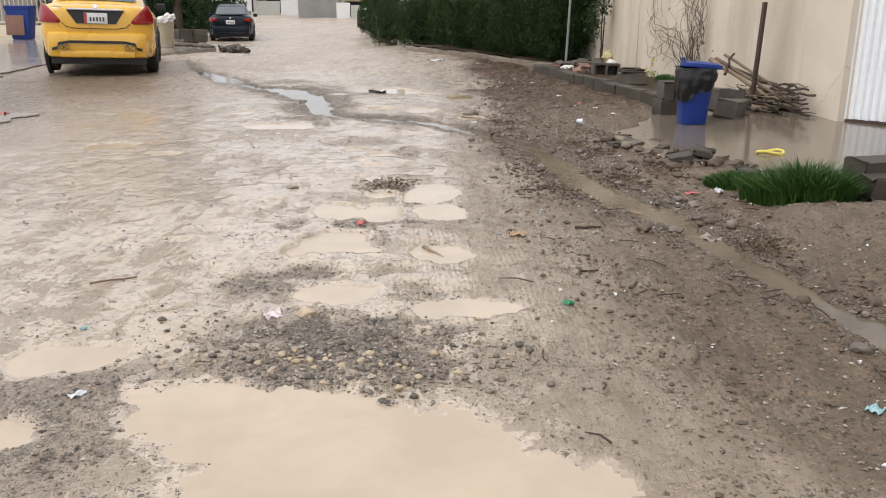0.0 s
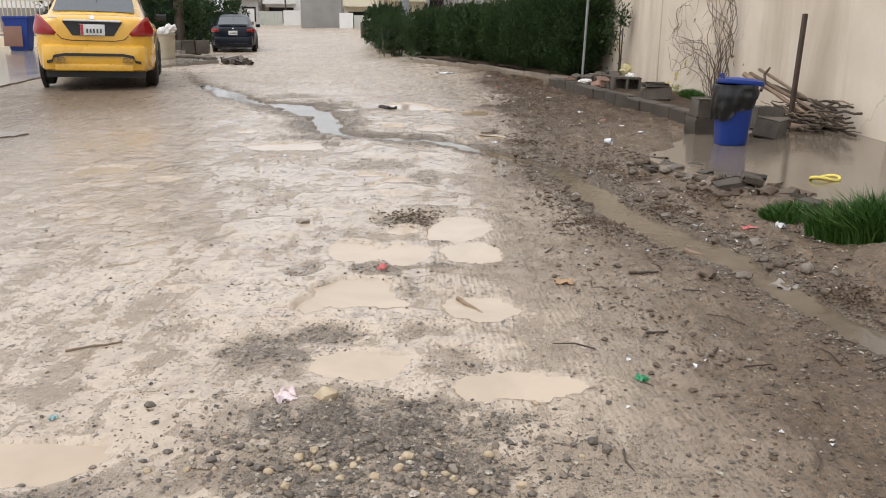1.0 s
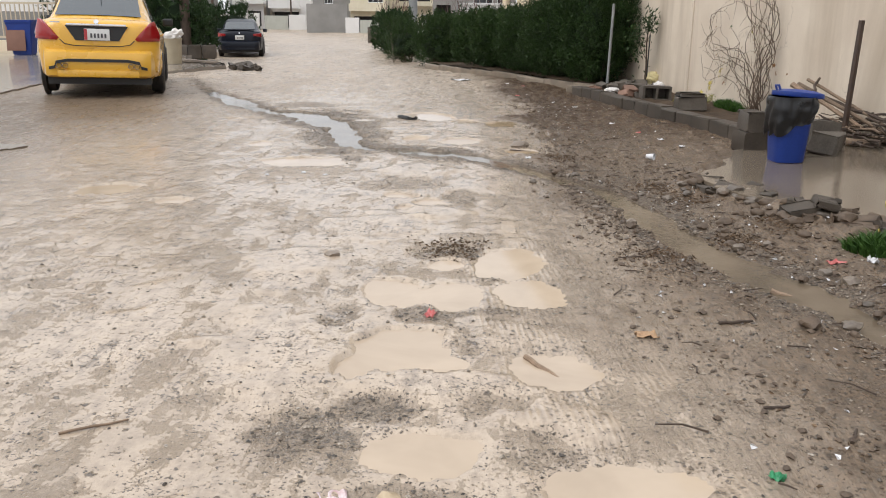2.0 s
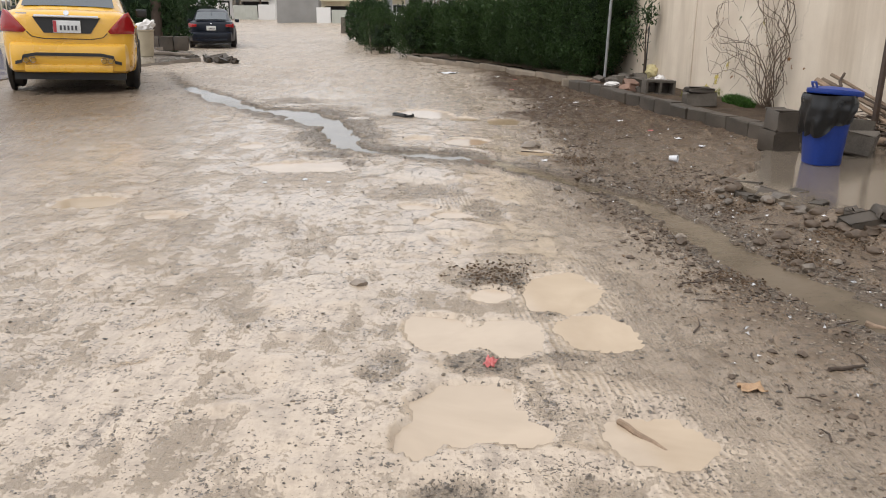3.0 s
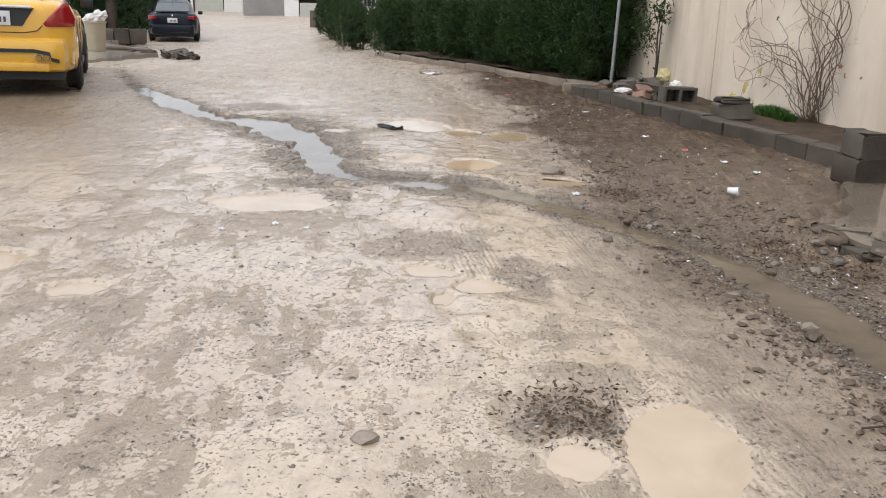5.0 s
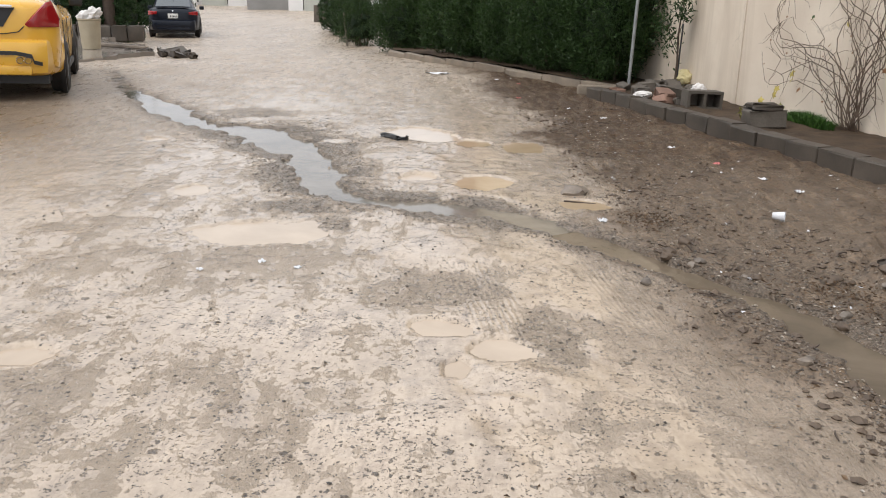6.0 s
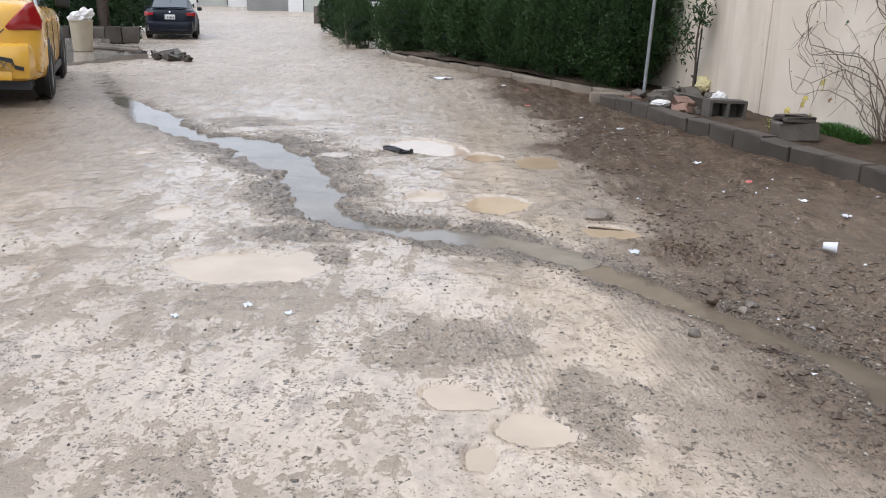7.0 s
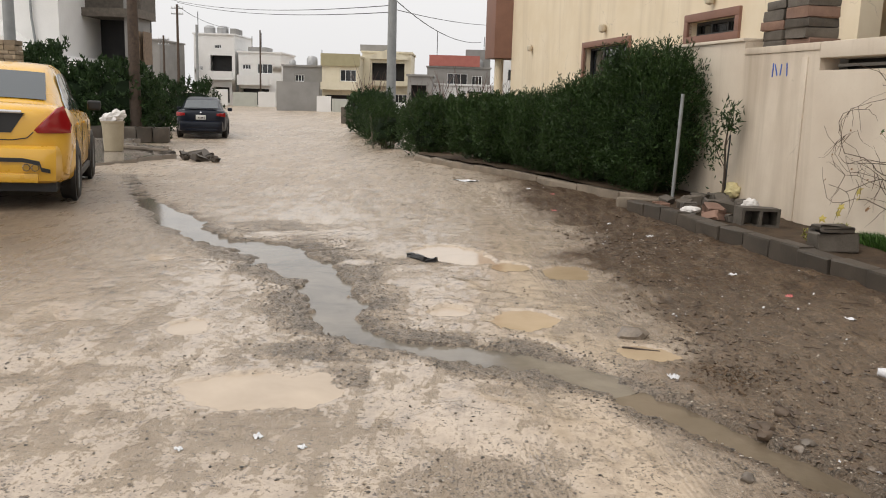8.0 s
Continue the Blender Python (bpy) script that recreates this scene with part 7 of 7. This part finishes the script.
def flakes():
    """Sodden leaf and wood scraps."""
    rs = np.random.RandomState(23)
    n = 9000
    x, y = rs.uniform(-0.2, 2.4, n), rs.uniform(1.4, 18, n)
    t = x - soil_edge(y)
    d, w = run_distance(x, y)
    keep = (rs.rand(n) < 0.3 * smooth01(t / 0.5) + 0.35 * smooth01(1.4 - np.abs(d / w - 1.8)) * (x > 0.3)) & (x < kerb_x(y) - 0.03) & (d / w > 0.9)
    keep &= ~((x > 1.35) & (y > 6.3) & (y < 9))
    x, y = x[keep], y[keep]
    m = len(x)
    z = land(x, y) + 0.004
    a = rs.rand(m) * 6.283
    dirs = np.column_stack((np.cos(a), np.sin(a), 0.25 * rs.randn(m)))
    me = leaves_mesh("leaf_scraps", np.column_stack((x, y, z)), dirs, 0.021, 0.011, M_SCRAP, rs, 0.1)
    tagged(new("leaf_scraps", me), "sodden brown leaf and wood scraps on the soil", "leaf litter", kind="stuff")
    # twigs
    rr = random.Random(2)
    bm = bmesh.new()
    for i in range(170):
        x = rr.uniform(0.2, 2.2)
        y = rr.uniform(1.8, 14)
        if x > float(kerb_x(y)) - 0.1 or x < float(soil_edge(y)) - 0.2:
            continue
        ln, a = rr.uniform(0.04, 0.18), rr.uniform(0, 6.28)
        z = land_at(x, y) + 0.008
        add_tube(bm, [(x, y, z), (x + ln * 0.5 * math.cos(a), y + ln * 0.5 * math.sin(a), z + 0.006), (x + ln * math.cos(a + 0.2), y + ln * math.sin(a + 0.2), z + 0.002)], [0.004, 0.0035, 0.002], 4)
    tagged(mesh_object("twigs", bm, M_BARK), "thin dark twigs strewn over the soil", "twigs", kind="stuff")
    # scraps of paper and plastic
    rs = np.random.RandomState(29)
    n = 260
    x, y = rs.uniform(0.3, 2.2, n), rs.uniform(2, 19, n)
    x[:60] = rs.uniform(0.7, 2.0, 60)
    y[:60] = rs.uniform(5, 7.5, 60)
    keep = (x < kerb_x(y) - 0.04) & (x > soil_edge(y) - 0.5)
    x, y = x[keep], y[keep]
    a = rs.rand(len(x)) * 6.283
    me = leaves_mesh("paper_scraps", np.column_stack((x, y, land(x, y) + 0.006)), np.column_stack((np.cos(a), np.sin(a), 0.2 * rs.randn(len(x)))), 0.022, 0.016, M_PAPER, rs, 0.2)
    tagged(new("paper_scraps", me), "tiny torn pale paper and plastic scraps", "litter", kind="stuff")


flakes()


def litter(name, x, y, size, mat, label, seed, lift=0.0, turn=None):
    ob = mesh_object(name, crumpled(size, seed), mat)
    ob.matrix_world = pose(x, y, land_at(x, y) + 0.002 + lift, 0, 0, seed * 37 % 180 if turn is None else turn)
    mod = ob.modifiers.new("thickness", "SOLIDIFY")
    mod.thickness = 0.0015
    return tagged(ob, label, "litter", "litter on the street")


litter("paper_ball", 0.87, 5.78, (0.12, 0.09, 0.03), M_PAPER, "crumpled white paper beside the ditch", 1, 0.012)
litter("wrapper", -0.58, 4.58, (0.085, 0.045, 0.016), M_RED, "torn red wrapper at the puddle's edge", 2)
litter("wrapper", -0.745, 3.13, (0.11, 0.08, 0.02), M_PINK, "faded pink and white wrapper on the gravel", 3)
litter("wrapper", 0.455, 3.33, (0.045, 0.04, 0.02), M_GREENPL, "small green plastic scrap in the mud", 4)
litter("leaf_scrap", 0.29, 4.39, (0.095, 0.065, 0.018), M_CARD, "torn brown card scrap in the mud", 5)
litter("wrapper", 1.32, 2.42, (0.07, 0.05, 0.015), M_TEAL, "small teal wrapper on the soil", 6)
litter("paper_scrap", 1.62, 2.62, (0.07, 0.04, 0.012), M_PAPER, "small white paper scrap on the soil", 7)
litter("paper_scrap", -1.79, 7.87, (0.05, 0.035, 0.01), M_PAPER, "torn white paper in the mud", 8)
litter("paper_scrap", -1.6, 7.78, (0.035, 0.03, 0.01), M_PAPER, "torn white paper in the mud", 18)
litter("paper_scrap", -2.05, 7.72, (0.035, 0.025, 0.01), M_PAPER, "torn white paper in the mud", 28)
litter("plastic_sheet", -0.77, 18.3, (0.42, 0.2, 0.03), M_PAPER, "torn white plastic sheet on the street", 9)
litter("wrapper", 1.52, 5.62, (0.1, 0.06, 0.02), M_RED, "red wrapper on the ditch bank", 10)
litter("wrapper", 1.98, 6.0, (0.06, 0.05, 0.03), M_GREENPL, "bright green plastic scrap by the grass", 11, 0.02)
litter("wrapper", 1.96, 6.08, (0.05, 0.04, 0.03), M_YELLOW, "yellow plastic scrap by the grass", 12, 0.02)
litter("plastic_bag", 1.36, 4.55, (0.15, 0.12, 0.03), M_MUDBAG, "muddy translucent plastic bag caught in the ditch", 13)
litter("paper_scrap", 1.68, 5.55, (0.06, 0.05, 0.03), M_PAPER, "crumpled white paper on the ditch bank", 14)
litter("paper_scrap", 2.35, 5.72, (0.2, 0.08, 0.02), M_PAPER, "torn pale paper behind the grass", 15)
litter("paper_scrap", -1.2, 2.38, (0.06, 0.03, 0.012), M_PAPER, "small white paper scrap on the grit", 16)
litter("wrapper", -1.42, 2.92, (0.03, 0.02, 0.012), M_TEAL, "tiny pale blue scrap on the mud", 17)
litter("wrapper", -5.0, 8.9, (0.16, 0.1, 0.05), M_RED, "red and white wrapper on the broken paving", 19)
litter("paper_scrap", 0.05, 8.72, (0.05, 0.05, 0.02), M_PAPER, "small white scrap beside the drain", 20)
for i, (x, y) in enumerate(((1.35, 10.6), (1.6, 9.6), (1.45, 9.9), (0.2, 14.8), (0.9, 12.9), (0.7, 13.9), (0.35, 16.2), (0.1, 17.0), (1.15, 11.2))):
    litter("paper_scrap", x, y, (0.07, 0.05, 0.015), M_PAPER if i % 3 else M_RED, "small wet paper scrap on the soil", 60 + i)


def cup():
    ob = mesh_object("paper_cup", lathe([(0.02, 0), (0.03, 0.07), (0.033, 0.072), (0.029, 0.069), (0.019, 0.004)], 16), M_PAPER)
    ob.matrix_world = pose(1.12, 8.88, land_at(1.12, 8.88) + 0.03, 90, 20, 60)
    tagged(ob, "white paper cup lying on the mud", "cup")


cup()


def stone(x, y, s, seed, mat, label, name="stone", z=None, flat=0.7):
    bm = bmesh.new()
    bmesh.ops.create_icosphere(bm, subdivisions=2, radius=1)
    rr = random.Random(seed)
    sx, sy = rr.uniform(0.8, 1.2), rr.uniform(0.7, 1.0)
    for v in bm.verts:
        p = v.co.copy()
        k = s * (1 + 0.35 * noise.noise(p * 1.3 + Vector((seed, 0, 0))) + 0.15 * noise.noise(p * 3 + Vector((0, seed, 0))))
        v.co = Vector((p.x * sx, p.y * sy, p.z * flat)) * k
    ob = mesh_object(name, bm, mat)
    ob.matrix_world = pose(x, y, (land_at(x, y) if z is None else z) + s * flat * 0.35, 0, 0, rr.uniform(0, 360))
    return tagged(ob, label, "stone", "stones on the street")


M_TANSTONE = surface("tan_stone", (0.34, 0.25, 0.15), (0.5, 0.4, 0.27), 20, 90, 0.5, 0.1, relief=0.3)
stone(-0.61, 3.13, 0.042, 1, M_TANSTONE, "rounded tan stone on the gravel")
stone(0.0, 9.45, 0.075, 2, M_STONE, "dark stone in the mud", flat=0.6)
stone(-1.14, 5.41, 0.045, 3, M_STONE, "flat brown stone in the mud", flat=0.4)
rr = random.Random(77)
for i in range(110):
    x, y = rr.gauss(-0.35, 0.34), rr.gauss(2.72, 0.17)
    if float(puddle_distance(PUDDLES[0], np.array([x]), np.array([y]))[0]) < 1.03:
        continue
    stone(x, y, rr.uniform(0.007, 0.018), 200 + i, M_TANSTONE if i % 3 == 0 else M_STONE, "small wet pebble in the broken patch", "pebble")
for i in range(46):
    # stones and mud lumps along the ditch and apron edge
    q = rr.random()
    x, y = (1.15 + 0.75 * q + rr.gauss(0, 0.12), 7.6 - 1.6 * q + rr.gauss(0, 0.18))
    stone(x, y, rr.uniform(0.02, 0.075), 400 + i, M_CLOD if i % 3 else M_STONE, "broken lump at the edge of the concrete apron", "stone", None, 0.5)
for i in range(70):
    y = rr.uniform(2.4, 8.4)
    x = float(np.interp(y, [2.2, 3.15, 3.8, 4.6, 5.4, 6.1, 6.8, 7.5, 8.1], [1.9, 1.62, 1.47, 1.28, 1.1, 0.86, 0.72, 0.45, 0.1])) + rr.choice((-1, 1, 1)) * rr.uniform(0.06, 0.36)
    stone(x, y, rr.uniform(0.012, 0.045), 500 + i, M_CLOD if i % 2 else M_STONE, "wet lump beside the ditch", "stone", None, 0.6)


def ground_stick(x, y, ln, turn, r, seed, mat, label):
    z = land_at(x, y)
    a = radians(turn)
    stick("stick", (x, y, z + r), (x + ln * math.cos(a), y + ln * math.sin(a), land_at(x + ln * math.cos(a), y + ln * math.sin(a)) + r), r, seed, mat, label, "stick", "sticks on the street", 0.006)


ground_stick(-0.2, 4.15, 0.22, -55, 0.011, 1, M_WOOD, "short weathered stick in the puddle")
ground_stick(-1.62, 3.42, 0.2, 32, 0.005, 2, M_WOOD, "thin pale stick on the mud")
ground_stick(1.02, 5.12, 0.2, -25, 0.014, 3, M_WOOD, "short stick beside the ditch")
ground_stick(1.4, 7.55, 0.5, -8, 0.009, 4, M_BARK, "dark branch at the apron's broken edge")
ground_stick(1.5, 7.1, 0.45, 10, 0.008, 5, M_BARK, "dark branch at the apron's broken edge")
ground_stick(0.1, 9.2, 0.2, 170, 0.008, 6, M_BARK, "dark twig beside the stone")


def asphalt_lip():
    rr = random.Random(91)
    for i in range(4):
        q = i / 3
        x, y = -1.36 + 0.17 * q, 11.64 - 0.2 * q
        ob = mesh_object("asphalt_chunk", rough_block((rr.uniform(0.05, 0.08), rr.uniform(0.06, 0.1), 0.03), 930 + i, 0.008, 0.01), M_TRIM)
        ob.matrix_world = pose(x, y, land_at(x, y) + 0.012, rr.uniform(-12, 12), rr.uniform(-12, 12), rr.uniform(0, 180))
        tagged(ob, "broken black asphalt at the puddle's edge", "rubble", "broken asphalt at the puddle's edge")


asphalt_lip()
ground_stick(0.55, 3.75, 0.09, 10, 0.006, 8, M_BARK, "short dark twig in the mud")
ground_stick(0.75, 3.55, 0.1, 60, 0.006, 9, M_BARK, "short dark twig in the mud")
ground_stick(0.62, 4.55, 0.16, 20, 0.008, 10, M_BARK, "short dark twig in the mud")
ground_stick(0.36, 6.6, 0.2, -30, 0.006, 11, M_BARK, "thin dark twig in the mud")


def red_wire():
    ob = mesh_object("wire", tube([(0, 0, 0.004), (0.03, 0.02, 0.01), (0.07, 0.015, 0.006), (0.085, -0.01, 0.003)], 0.002, 5), M_RED)
    ob.matrix_world = pose(-1.33, 2.72, land_at(-1.33, 2.72) + 0.004)
    tagged(ob, "short red wire on the mud", "litter")


red_wire()


def apron_crust():
    rr = random.Random(55)
    for i in range(26):
        q = rr.random()
        x = 1.2 + 0.9 * q + rr.gauss(0, 0.1)
        y = 7.85 - 1.75 * q + rr.gauss(0, 0.16)
        s = rr.uniform(0.08, 0.26)
        ob = mesh_object("crust_slab", rough_block((s, s * rr.uniform(0.45, 0.8), rr.uniform(0.025, 0.05)), 700 + i, 0.008, 0.012), M_CLOD if i % 3 == 0 else M_KERB)
        ob.matrix_world = pose(x, y, land_at(x, y) + 0.018, rr.uniform(-12, 12), rr.uniform(-12, 12), rr.uniform(0, 180))
        tagged(ob, "broken crust of paving at the apron's edge", "rubble", "broken paving at the apron's edge")


apron_crust()


def debris_heaps():
    """Sodden leaves, wood bits and plastic washed together."""
    rs = np.random.RandomState(61)
    spots = [(0.95, 7.55, 0.25), (1.12, 7.15, 0.2), (0.62, 5.6, 0.22), (1.45, 6.4, 0.2), (1.55, 4.3, 0.16), (-0.52, 5.62, 0.2), (0.35, 8.75, 0.22), (1.1, 6.0, 0.15)]
    for i, (cx, cy, r) in enumerate(spots):
        n = 300
        x, y = cx + r * 0.55 * rs.randn(n), cy + r * 0.6 * rs.randn(n)
        lift = 0.035 * np.exp(-((x - cx) ** 2 + (y - cy) ** 2) / (0.5 * r * r)) * rs.rand(n)
        a = rs.rand(n) * 6.283
        me = leaves_mesh("debris_heap", np.column_stack((x, y, land(x, y) + 0.003 + lift)), np.column_stack((np.cos(a), np.sin(a), 0.35 * rs.randn(n))), 0.02, 0.011, M_SCRAP, rs, 0.15)
        tagged(new("debris_heap", me), "washed-up heap of sodden leaf and wood scraps", "leaf litter", kind="stuff")


debris_heaps()
